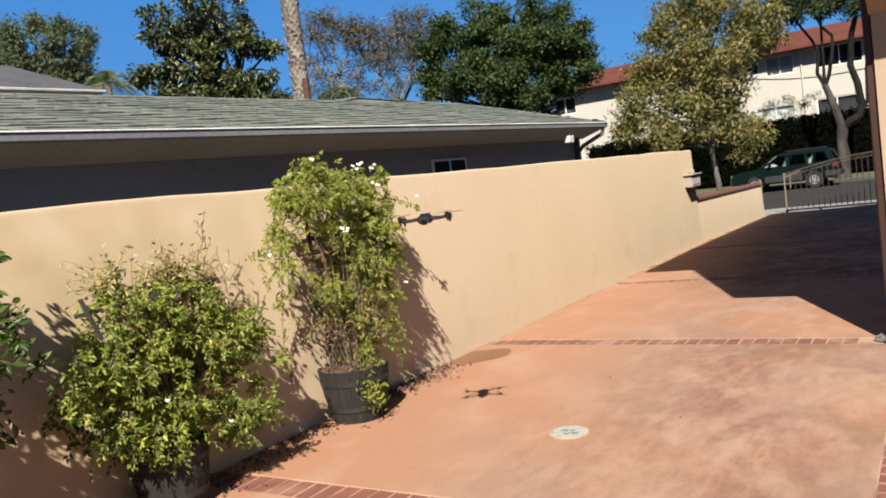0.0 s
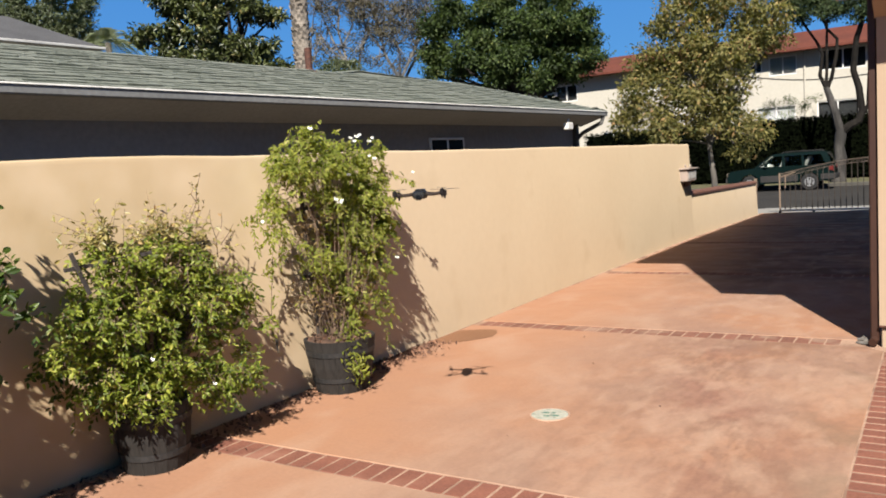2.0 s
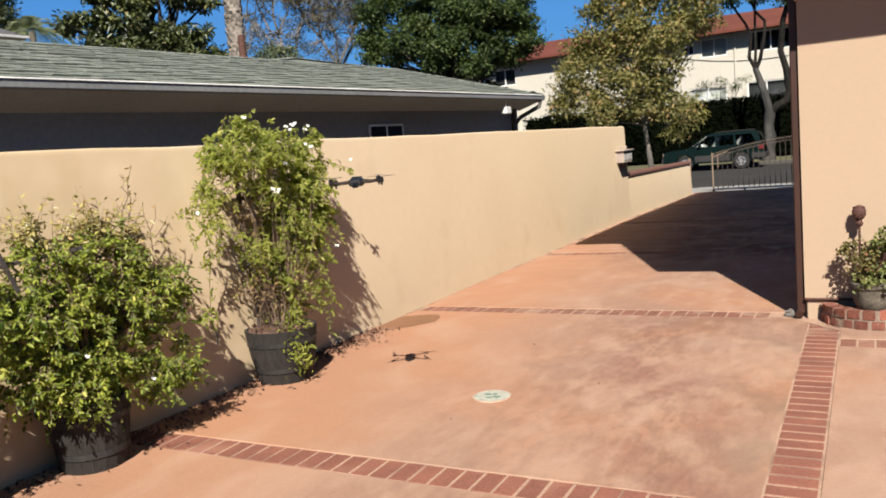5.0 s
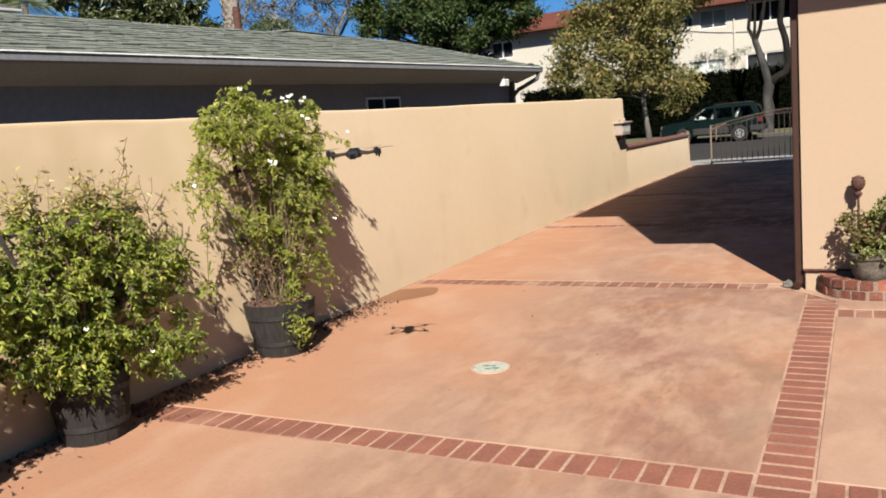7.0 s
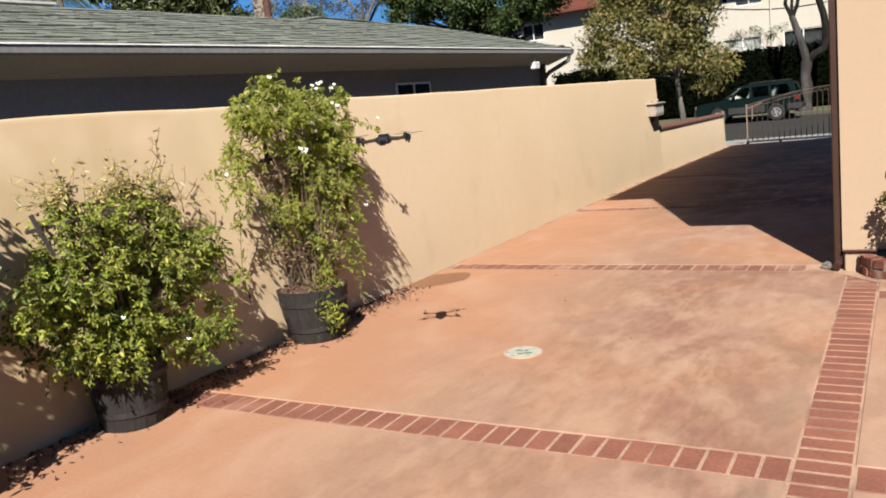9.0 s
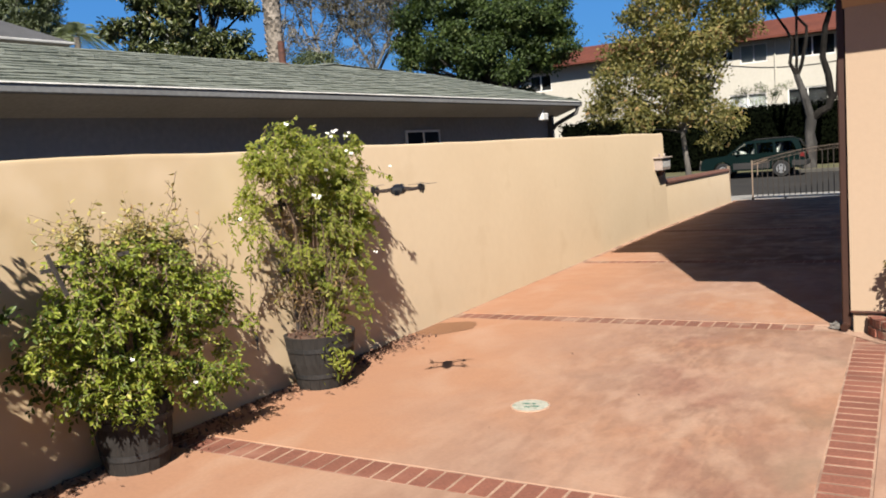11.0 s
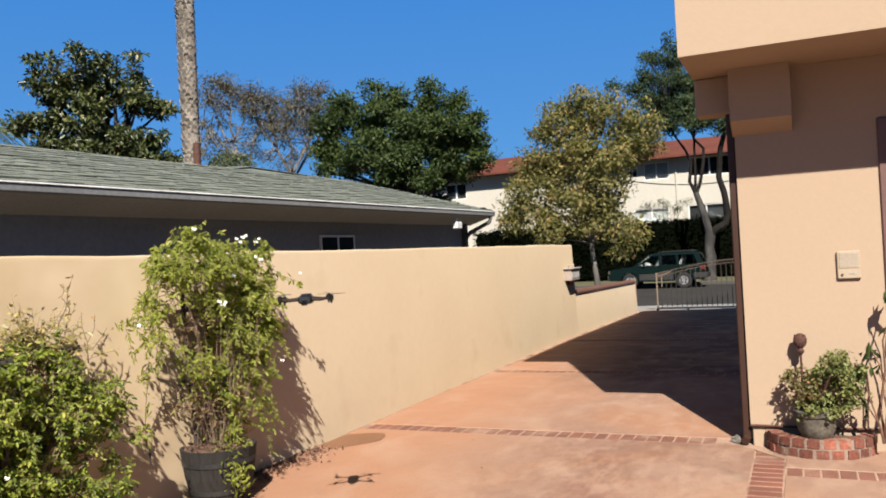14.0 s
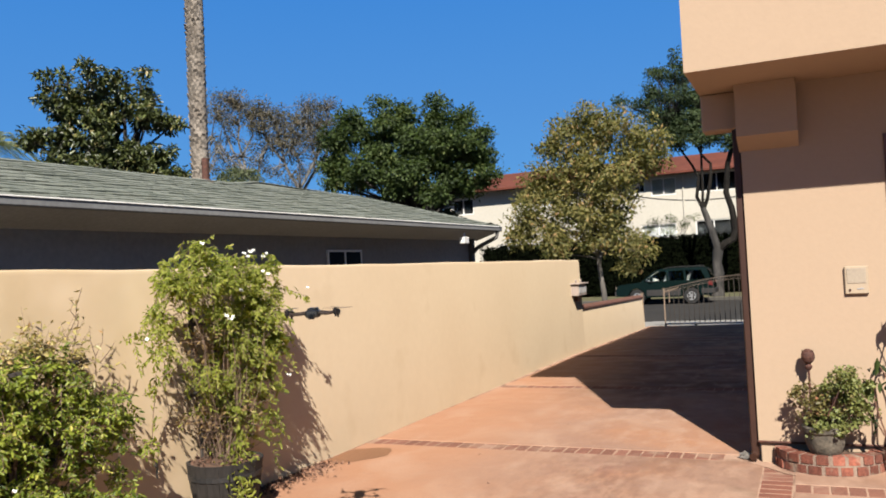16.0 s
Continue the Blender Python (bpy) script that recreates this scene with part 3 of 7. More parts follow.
def leaf_mesh(name, centres, length, width, material, seed, up=0.35, droop=0.25, hexed=False, dirs=None, normals=None):
    """Many leaves in one mesh, a folded blade each, of uneven size. With dirs and normals each leaf grows from its place that way."""
    r = np.random.RandomState(seed)
    c = np.asarray(centres, float)
    n = len(c)
    s = (0.6 + 0.8 * r.rand(n))[:, None]
    L, W = length * s, width * s
    if dirs is None:
        d = r.normal(size=(n, 3))
        d[:, 2] -= droop
    else:
        d = np.array(dirs, float)
    d /= np.linalg.norm(d, axis=1, keepdims=True) + 1e-9
    if normals is None:
        nor = r.normal(size=(n, 3)) * 0.8
        nor[:, 2] += up * 2
    else:
        nor = np.asarray(normals, float)
        c = c + d * L * 0.5
    side = np.cross(d, nor)
    side /= np.linalg.norm(side, axis=1, keepdims=True) + 1e-9
    nor = np.cross(side, d)
    lift = W * 0.22
    if hexed:
        rows = [c - d * L * 0.5, c - d * L * 0.12 + side * W * 0.5 + nor * lift, c - d * L * 0.12 - side * W * 0.5 + nor * lift,
                c + d * L * 0.25 + side * W * 0.36 + nor * lift * 0.6, c + d * L * 0.25 - side * W * 0.36 + nor * lift * 0.6, c + d * L * 0.5 - nor * L * 0.08]
        tri = [(0, 2, 4), (0, 4, 5), (0, 5, 3), (0, 3, 1)]
    else:
        rows = [c - d * L * 0.5, c + side * W * 0.5 + nor * lift, c + d * L * 0.5, c - side * W * 0.5 + nor * lift]
        tri = [(0, 1, 2), (0, 2, 3)]
    k = len(rows)
    verts = np.stack(rows, 1).reshape(-1, 3)
    faces = (np.arange(n)[:, None, None] * k + np.array(tri)[None]).reshape(-1, 3)
    me = bpy.data.meshes.new(name)
    me.vertices.add(len(verts))
    me.vertices.foreach_set("co", verts.ravel())
    me.loops.add(faces.size)
    me.loops.foreach_set("vertex_index", faces.ravel())
    me.polygons.add(len(faces))
    me.polygons.foreach_set("loop_start", np.arange(len(faces)) * 3)
    me.update(calc_edges=True)
    me.validate()
    me.materials.append(material)
    return me


def clumps(blobs, per_blob, per_clump, spread, seed, shell=0.65):
    """Leaf places: clumps near the skin of uneven ellipsoids, leaves scattered about each clump."""
    r = np.random.RandomState(seed)
    out, hubs = [], []
    for (cx, cy, cz, rx, ry, rz), k in zip(blobs, per_blob):
        d = r.normal(size=(k, 3))
        d /= np.linalg.norm(d, axis=1, keepdims=True)
        rad = (shell + (1 - shell) * r.rand(k)) * (0.85 + 0.3 * r.rand(k))
        p = np.array([cx, cy, cz]) + d * rad[:, None] * np.array([rx, ry, rz])
        hubs.append(p)
        q = p[:, None, :] + r.normal(size=(k, per_clump, 3)) * spread * np.array([1, 1, 0.7]) * (0.6 + 0.8 * r.rand(k, 1, 1))
        out.append(q.reshape(-1, 3))
    return np.concatenate(out), np.concatenate(hubs)


def limb(g, a, b, r0, r1, r, bend=0.12, n=5, sides=6):
    a, b = Vector(a), Vector(b)
    ln = (b - a).length
    off = Vector((r.uniform(-1, 1), r.uniform(-1, 1), r.uniform(0.2, 1))) * ln * bend
    pts = []
    for i in range(n):
        t = i / (n - 1)
        pts.append(a.lerp(b, t) + off * (4 * t * (1 - t)) + Vector((r.uniform(-1, 1), r.uniform(-1, 1), 0)) * ln * 0.02)
    tube(g, pts, [r0 + (r1 - r0) * i / (n - 1) for i in range(n)], sides)
    return pts


def unit(a):
    return a / (np.linalg.norm(a, axis=1, keepdims=True) + 1e-9)


def tufts(lobes, density, per_tuft, tuft_r, seed, depth, flat=0.75):
    """Leaf places of a crown seen as lobes (across, up, radius): tufts on each lobe, leaves on the skin of each tuft, facing out."""
    r = np.random.RandomState(seed)
    lobes = np.array(lobes, float)
    half = np.abs(lobes[:, 0] - lobes[:, 0].mean()).max() + 0.3
    mid = np.array([lobes[:, 0].mean(), 0, lobes[:, 1].mean()])
    P, N, D, H = [], [], [], []
    for a, z, rad in lobes:
        room = depth * math.sqrt(max(0.1, 1 - ((a - mid[0]) / half) ** 2))
        for back in (r.uniform(-1.0, -0.2) * room, r.uniform(0.1, 1.0) * room):
            k = max(3, int(density * rad * rad))
            u = unit(r.normal(size=(k, 3)))
            hub = np.array([a, back, z]) + u * (rad * (0.45 + 0.6 * r.rand(k, 1))) * np.array([1, 1.1, flat])
            H.append(hub)
            v = unit(r.normal(size=(k * per_tuft, 3)) + (0, 0, 0.25))
            h = np.repeat(hub, per_tuft, 0)
            size = np.repeat(0.7 + 0.6 * r.rand(k), per_tuft)[:, None]
            P.append(h + v * tuft_r * size * (0.35 + 0.65 * r.rand(len(v), 1)) * np.array([1.1, 1.1, 0.7]))
            N.append(unit(v * 0.6 + unit(h - mid) * 0.35 + (0, 0, 0.45) + r.normal(size=v.shape) * 0.4))
            D.append(unit(v * 0.5 + r.normal(size=v.shape) * 0.6 + (0, 0, -0.25)))
    return np.concatenate(P), np.concatenate(D), np.concatenate(N), np.concatenate(H)


def tree(name, at, turn, trunk, trunk_r, lobes, density, per_tuft, tuft_r, depth, leaf, leaf_m, bark, seed, label, category="tree", limbs=60, flat=0.75, hexed=False):
    """Tapered trunk, a limb to each lobe, branches to the tufts, and a crown of leaf tufts with gaps. Places are relative to at."""
    t = thing(name, at, label, category, turn=turn)
    r = random.Random(seed)
    g = Geo()
    tube(g, trunk, [trunk_r * (1.25 if i == 0 else 1 - 0.45 * i / (len(trunk) - 1)) for i in range(len(trunk))], 10)
    part("trunk", g, bark, t, smooth=True)
    pts, dirs, nors, hubs = tufts(lobes, density, per_tuft, tuft_r, seed, depth, flat)
    mains = []
    for a, z, rad in lobes:
        g = Geo()
        start = Vector(trunk[-1]).lerp(Vector(trunk[-2]), r.random() * 0.9)
        mains += limb(g, start, (a, r.uniform(-0.3, 0.3) * depth, z - rad * 0.3), trunk_r * 0.42, trunk_r * 0.1, r, 0.1)[1:]
        part("limb", g, bark, t, smooth=True)
    g = Geo()
    for i in r.sample(range(len(hubs)), min(limbs, len(hubs))):
        h = Vector(hubs[i])
        limb(g, min(mains, key=lambda q: (q - h).length + 0.3 * r.random()), h, trunk_r * 0.12, trunk_r * 0.03, r, 0.15, 4, 5)
    tagged(part("branchwork", g, bark, t), kind="stuff")
    part("crown", leaf_mesh("crown", pts, leaf[0], leaf[1], leaf_m, seed + 1, hexed=hexed, dirs=dirs, normals=nors), leaf_m, t)
    return t


def twigs(blobs, count, seed, length, leaves, droop=0.5, aim=(0.35, -0.3, 0.35), shell=0.3, curl=0.0, bunch=1, loose=0.035):
    """Leafy twigs spread over blobs (x, y, z, rx, ry, rz), count shared out by size: twig paths, and places, ways and normals of leaves along them."""
    r = np.random.RandomState(seed)
    b = np.array(blobs, float)
    share = b[:, 4] * b[:, 5]
    per = np.maximum(bunch, np.round(count * share / share.sum())).astype(int)
    rows = np.repeat(b, np.maximum(1, per // bunch), 0)
    u = unit(r.normal(size=(len(rows), 3)))
    hub = rows[:, :3] + u * (shell + (1 - shell) * r.rand(len(rows), 1)) * rows[:, 3:]
    u, hub = np.repeat(u, bunch, 0), np.repeat(hub, bunch, 0)
    n = len(hub)
    if bunch > 1:
        hub = hub + r.normal(size=(n, 3)) * loose
    out = unit(u * 0.7 + np.array(aim))
    way = unit(out * 0.8 + r.normal(size=(n, 3)) * 0.6)
    ln = length * (0.55 + 0.9 * r.rand(n, 1))
    bow = unit(r.normal(size=(n, 3))) * curl

    def at(s):
        p = hub + way * ln * (s - 0.35) + (np.array([0, 0, -droop]) + bow) * ln * s * s
        p[:, 0] = np.maximum(p[:, 0], 0.03)
        return p
    paths = np.stack([at(s) for s in (0.0, 0.35, 0.7, 1.0)], 1)
    P, D, N = [], [], []
    for i in range(leaves):
        s = (i + 0.3 + 0.6 * r.rand(n, 1)) / leaves
        tan = unit(way + 2 * (np.array([0, 0, -droop]) + bow) * s)
        sd = unit(np.cross(tan, r.normal(size=(n, 3)) * 0.5 + (0.3, -0.3, 0.9))) * (1 if i % 2 else -1)
        P.append(at(s))
        D.append(unit(tan * 0.55 + sd * 0.75 + (0, 0, -0.3) + r.normal(size=(n, 3)) * 0.3))
        N.append(unit(out * 0.35 + (0.3, -0.38, 0.5) + r.normal(size=(n, 3)) * 0.5))
    P, D, N = np.concatenate(P), np.concatenate(D), np.concatenate(N)
    P[:, 0] = np.maximum(P[:, 0], 0.05)
    D[:, 0] = np.where(P[:, 0] < 0.09, np.abs(D[:, 0]), D[:, 0])
    return paths, P, D, N


def twigwork(paths, O, r0, material, t):
    """All the thin twigs of one plant."""
    g = Geo()
    for p in paths - O:
        tube(g, p, [r0, r0 * 0.85, r0 * 0.65, r0 * 0.35], 3, False)
    tagged(part("twigwork", g, material, t), kind="stuff")

# ---------------------------------------------------------------- ground
GATE_Y = 17.25
STREET_Z = -0.37


def fall(y):
    """Height of the drive: level by the houses, then falling gently to the street."""
    return -0.0138 * max(0.0, y - 10.2)


def ground():
    g = Geo()
    # one sheet to the horizon: level by the houses, falling to the street, then level
    xs = [-400, -60, -20, -3.6, 0, 4, 20, 60, 400]
    ys = [-400, -60, -8, 10, 17.4, 20.0, 21.0, 35.6, 60, 120, 400]
    zs = {17.4: -0.16, 20.0: -0.33}
    for y in ys:
        for x in xs:
            g.v.append((x, y, -0.05 if y <= 10 else zs.get(y, STREET_Z - 0.03)))
    n = len(xs)
    for j in range(len(ys) - 1):
        for i in range(n - 1):
            g.f.append((j * n + i, j * n + i + 1, (j + 1) * n + i + 1, (j + 1) * n + i))
    tagged(part("ground", g, M["earth"]), "dry brown earth around the houses", "ground", kind="structure")
    g = Geo()
    g.add([(-300, 21, STREET_Z), (300, 21, STREET_Z), (300, 35.6, STREET_Z), (-300, 35.6, STREET_Z)], [(0, 1, 2, 3)])
    tagged(part("road", g, M["asphalt"]), "grey asphalt street beyond the gate", "road", kind="structure")
    g = Geo()
    box(g, -300, 300, 35.6, 35.78, STREET_Z - 0.02, STREET_Z + 0.14, 0.02)
    tagged(part("kerb", g, M["kerb"]), "dull concrete kerb across the street", "kerb", kind="structure")
    g = Geo()
    g.add([(-300, 35.78, STREET_Z + 0.12), (300, 35.78, STREET_Z + 0.12), (300, 39, STREET_Z + 0.2), (-300, 39, STREET_Z + 0.2)], [(0, 1, 2, 3)])
    tagged(part("verge", g, M["dry_grass"]), "dry yellow grass verge behind the parked car", "verge", kind="structure")
    g = Geo()
    box(g, -40, -0.22, 17.6, 19.2, -0.3, -0.115, 0.01)
    box(g, -0.215, 6.5, 17.45, 19.2, -0.3, -0.107, 0.01)
    box(g, 6.505, 40, 17.6, 19.2, -0.3, -0.115, 0.01)
    tagged(part("pavement", g, M["pale_concrete"]), "pale concrete pavement and drive apron outside the gate", "pavement", kind="structure")
    g = Geo()
    g.add([(-0.2, 19.2, -0.115), (6.5, 19.2, -0.115), (6.5, 21.02, STREET_Z + 0.01), (-0.2, 21.02, STREET_Z + 0.01)], [(0, 1, 2, 3)])
    tagged(part("drive_ramp", g, M["pale_concrete"]), "concrete ramp from the drive down to the street", "ramp", kind="structure")


ground()

# drive: slabs between recessed brick bands
BAND = 0.205
BANDS_Y = [-0.155, 3.245, 6.575, 9.95, 13.3]
RX0, RX1 = 3.38, 3.588


def slab_mesh(g, x0, x1, y0, y1, z=0.0):
    """A slab with a slightly eased edge."""
    k = len(g.v)
    box(g, x0, x1, y0, y1, z - 0.045, z, 0.004)
    g.v[k:] = [(x, y, h + fall(y)) for x, y, h in g.v[k:]]


def drive():
    base = thing("driveway", (0, 0, 0), "terracotta-stained concrete driveway with inlaid red brick bands", "driveway", kind="structure")
    g = Geo()
    box(g, 0.0, 9.0, -9.0, 10.2, -0.06, -0.0035)
    slab_mesh(g, 0.0, 9.0, 10.2, 17.45, -0.0035)
    part("mortar_bed", g, M["mortar"], base, "pale pinkish mortar joints")
    edges = [-9.0] + [v for y in BANDS_Y for v in (y, y + BAND)] + [17.44]
    for i in range(0, len(edges), 2):
        g = Geo()
        x1 = RX0 if edges[i] < 3 else 3.34
        slab_mesh(g, 0.0, x1, edges[i], edges[i + 1])
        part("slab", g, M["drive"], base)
    for y0, y1 in ((-9.0, BANDS_Y[0]), (BANDS_Y[0] + BAND, 2.49), (2.49 + BAND, 3.25)):
        g = Geo()
        slab_mesh(g, RX1, 9.0, y0, y1)
        part("slab", g, M["drive"], base)
    g = Geo()
    prism(g, [(3.335, 3.242), (3.40, 3.242), (3.47, 3.13), (3.53, 3.02), (3.60, 2.95), (3.60, 2.905), (3.52, 2.955), (3.45, 3.04), (3.36, 3.14), (3.28, 3.2)], 0.0005, 0.0018, "z")
    part("concrete_patch", g, M["mortar"], base, "rough pale concrete wedge at the house corner")
    return base


DRIVE = drive()


def pot_stain():
    """The damp patch by the wall: an uneven round that stops at the wall's edging."""
    g = Geo()
    r = random.Random(3)
    n = 30
    for i in range(n):
        t = 2 * math.pi * i / n
        k = 1 + 0.07 * math.sin(2 * t + 0.6) + 0.05 * math.sin(5 * t) + r.uniform(-0.03, 0.03)
        a, b = 0.285 * k * math.cos(t), 0.225 * k * math.sin(t)
        c, s = math.cos(radians(48)), math.sin(radians(48))
        g.v.append((max(0.055, 0.225 + a * c - b * s), 2.815 + a * s + b * c, 0.002))
    g.f.append(tuple(range(n)))
    part("damp_patch", g, M["water_stain"], DRIVE, "dark damp patch on the concrete")


pot_stain()

# ---------------------------------------------------------------- boundary wall
WALL_H, WALL_END, LOW_END = 1.615, 11.075, 16.85


def rounded_wall(g, x0, x1, y0, y1, h, r=0.03, step=0.5, wob=0.004, seed=1):
    """A plastered wall: rounded top edges and a slightly uneven top line."""
    rr = random.Random(seed)
    n = max(2, int((y1 - y0) / step))
    ring = []
    for i in range(n + 1):
        y = y0 + (y1 - y0) * i / n
        dz = rr.uniform(-wob, wob)
        e = r if i in (0, n) else 0
        prof = [(x0, -0.06), (x0, h - r), (x0 + r * 0.3, h - r * 0.3), (x0 + r, h), (x1 - r, h), (x1 - r * 0.3, h - r * 0.3), (x1, h - r), (x1 + 0.045, -0.06)]
        ring.append([(x, y, z + fall(y) + (dz if z > 0.1 else 0)) for x, z in prof])
    m = len(ring[0])
    vs = [p for q in ring for p in q]
    fs = [tuple(range(m)), tuple(range(n * m, (n + 1) * m))[::-1]]
    for i in range(n):
        for j in range(m - 1):
            fs.append((i * m + j, i * m + j + 1, (i + 1) * m + j + 1, (i + 1) * m + j))
    g.add(vs, fs)


def boundary():
    g = Geo()
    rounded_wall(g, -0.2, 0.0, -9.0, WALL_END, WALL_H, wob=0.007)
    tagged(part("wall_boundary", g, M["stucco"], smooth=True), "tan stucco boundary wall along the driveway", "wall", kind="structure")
    # unseen walls added behind and beside the court, to cut skylight and bounce warmth
    g = Geo()
    box(g, -0.2, 9.2, -9.2, -9.003, -0.05, 1.6, 0.02)
    tagged(part("wall_rear", g, M["house_stucco"]), "unseen peach stucco wall added behind the court to shape its light", "wall", kind="structure")
    g = Geo()
    box(g, 9.003, 9.2, -9.0, 2.44, -0.05, 1.6, 0.02)
    tagged(part("wall_side", g, M["house_stucco"]), "unseen peach stucco wall added beside the court to shape its light", "wall", kind="structure")
    low = thing("wall_low", (0, 0, 0), "low tan stucco wall with a brown tile coping", "wall", kind="structure")
    g = Geo()
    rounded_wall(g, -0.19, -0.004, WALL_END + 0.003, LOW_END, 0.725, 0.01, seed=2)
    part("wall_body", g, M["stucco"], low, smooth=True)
    n = 14
    for i in range(n):
        a = WALL_END + 0.02 + (LOW_END - WALL_END - 0.02) * i / n
        b = WALL_END + 0.02 + (LOW_END - WALL_END - 0.02) * (i + 1) / n
        g = Geo()
        prism(g, [(-0.23, 0.725), (0.016, 0.725), (0.02, 0.76), (-0.01, 0.792), (-0.1, 0.806), (-0.2, 0.792), (-0.235, 0.76)], a + 0.003, b - 0.003, "y")
        g.v = [(x, y, z + fall(y)) for x, y, z in g.v]
        part("coping_tile", g, M["coping"], low, smooth=True)
    g = Geo()
    for a, b in ((-9.0, 5.0), (5.0, 8.0), (8.0, 10.2), (10.2, LOW_END)):
        prism(g, [(0.0, -0.02), (0.052, -0.02), (0.05, 0.002), (0.0, 0.004)], a, b, "y")
    # the strip widens towards the gate
    g.v = [(x * (1 + min(1.2, max(0.0, (y - 5.0) * 0.4))), y, z + fall(y)) for x, y, z in g.v]
    tagged(part("trim", g, M["mortar"]), "thin pale concrete edging at the foot of the wall", "trim", kind="structure")


boundary()


def gate_post():
    t = thing("gate_post", (-0.02, 16.93, -0.088), "slim tan steel post at the end of the low wall", "post")
    g = Geo()
    box(g, -0.03, 0.03, -0.03, 0.03, -0.03, 0.83, 0.004)
    part("post", g, M["gate_paint"], t)
    g = Geo()
    box(g, -0.036, 0.036, -0.036, 0.036, 0.83, 0.845, 0.004)
    part("post_cap", g, M["gate_paint"], t)


gate_post()


def gate():
    """Sliding steel gate: arched double top rail with rings, square bars, low pale kick rail."""
    t = thing("driveway_gate", (0.46, GATE_Y, -0.01), "tan steel driveway gate with dark bars and a ringed top rail", "gate")
    W = 2.95

    def top(x):
        return 0.83 + 0.29 * math.sin(min(1, max(0, x / 2.0)) * math.pi / 2) if x < 2.0 else 1.12
    for z0 in (0.0, -0.09):
        g = Geo()
        pts = [(W * i / 24, 0, top(W * i / 24) + z0) for i in range(25)]
        tube(g, pts, 0.008 if z0 == 0 else 0.005, 6)
        part("top_rail", g, M["gate_rail"], t, smooth=True)
    ring_mesh = None
    for i in range(26):
        x = 0.06 + 0.11 * i
        if x > W - 0.05:
            break
        if ring_mesh is None:
            g = Geo()
            tube(g, [(0.036 * math.cos(a), 0, 0.036 * math.sin(a)) for a in [2 * math.pi * k / 10 for k in range(11)]], 0.005, 4, False)
            ring_mesh = to_mesh("ring", g, M["gate_rail"])
        o = part("ring", ring_mesh, None, t)
        o.location = (x, 0, top(x) - 0.045)
    x = 0.11
    while x < W - 0.04:
        g = Geo()
        box(g, x - 0.008, x + 0.008, -0.008, 0.008, -0.02, top(x) - 0.09)
        part("bar", g, M["gate_dark"], t)
        x += 0.118
    g = Geo()
    box(g, -0.016, 0.016, -0.016, 0.016, -0.075, 0.86, 0.004)
    part("end_post", g, M["gate_paint"], t)
    g = Geo()
    box(g, 0.115, 0.135, -0.01, 0.01, 0.5, 0.82, 0.003)
    part("stub_post", g, M["gate_paint"], t)
    g = Geo()
    tube(g, [(0.0, -0.012, 0.76), (0.35, -0.012, 0.87)], 0.012, 6)
    part("brace", g, M["gate_paint"], t)
    g = Geo()
    box(g, W - 0.02, W + 0.02, -0.02, 0.02, -0.075, 1.12, 0.004)
    part("end_post", g, M["gate_paint"], t)
    g = Geo()
    box(g, 0.016, W - 0.02, -0.018, 0.018, -0.045, -0.005, 0.004)
    part("bottom_rail", g, M["white_trim"], t, "sunlit pale bottom rail")
    for x in (0.0, 0.72, 2.4):
        g = Geo()
        tube(g, [(x, -0.015, -0.055), (x, 0.015, -0.055)], 0.032, 12)
        part("wheel", g, M["rubber"], t)


gate()


def wall_lamp():
    t = thing("wall_lamp", (0.0, 10.68, 0.98), "pale pinkish boxy wall lamp on the stucco wall", "wall lamp")
    g = Geo()
    box(g, 0.003, 0.15, -0.26, 0.26, 0.0, 0.2, 0.012)
    part("housing", g, M["lamp_white"], t)
    g = Geo()
    box(g, 0.003, 0.18, -0.3, 0.3, 0.2, 0.225, 0.006)
    part("cover", g, M["lamp_white"], t)
    for y in (-0.16, 0.14):
        g = Geo()
        lathe(g, [(0.012, 0.225), (0.014, 0.25), (0.02, 0.26), (0.008, 0.285)], 0.08, y, 8)
        part("finial", g, M["lamp_white"], t)
    for y in (-0.17, 0.0, 0.17):
        g = Geo()
        box(g, 0.149, 0.156, y - 0.06, y + 0.06, 0.05, 0.165)
        part("pane", g, M["blind"], t)
    g = Geo()
    prism(g, [(0.02, -0.09), (0.05, -0.09), (0.12, 0.0), (0.02, 0.0)], -0.08, 0.08, "y")
    part("bracket", g, M["coping"], t)


wall_lamp()

# ---------------------------------------------------------------- the house with the balcony
HY, HX = 3.25, 3.352
DOOR_X = 4.275


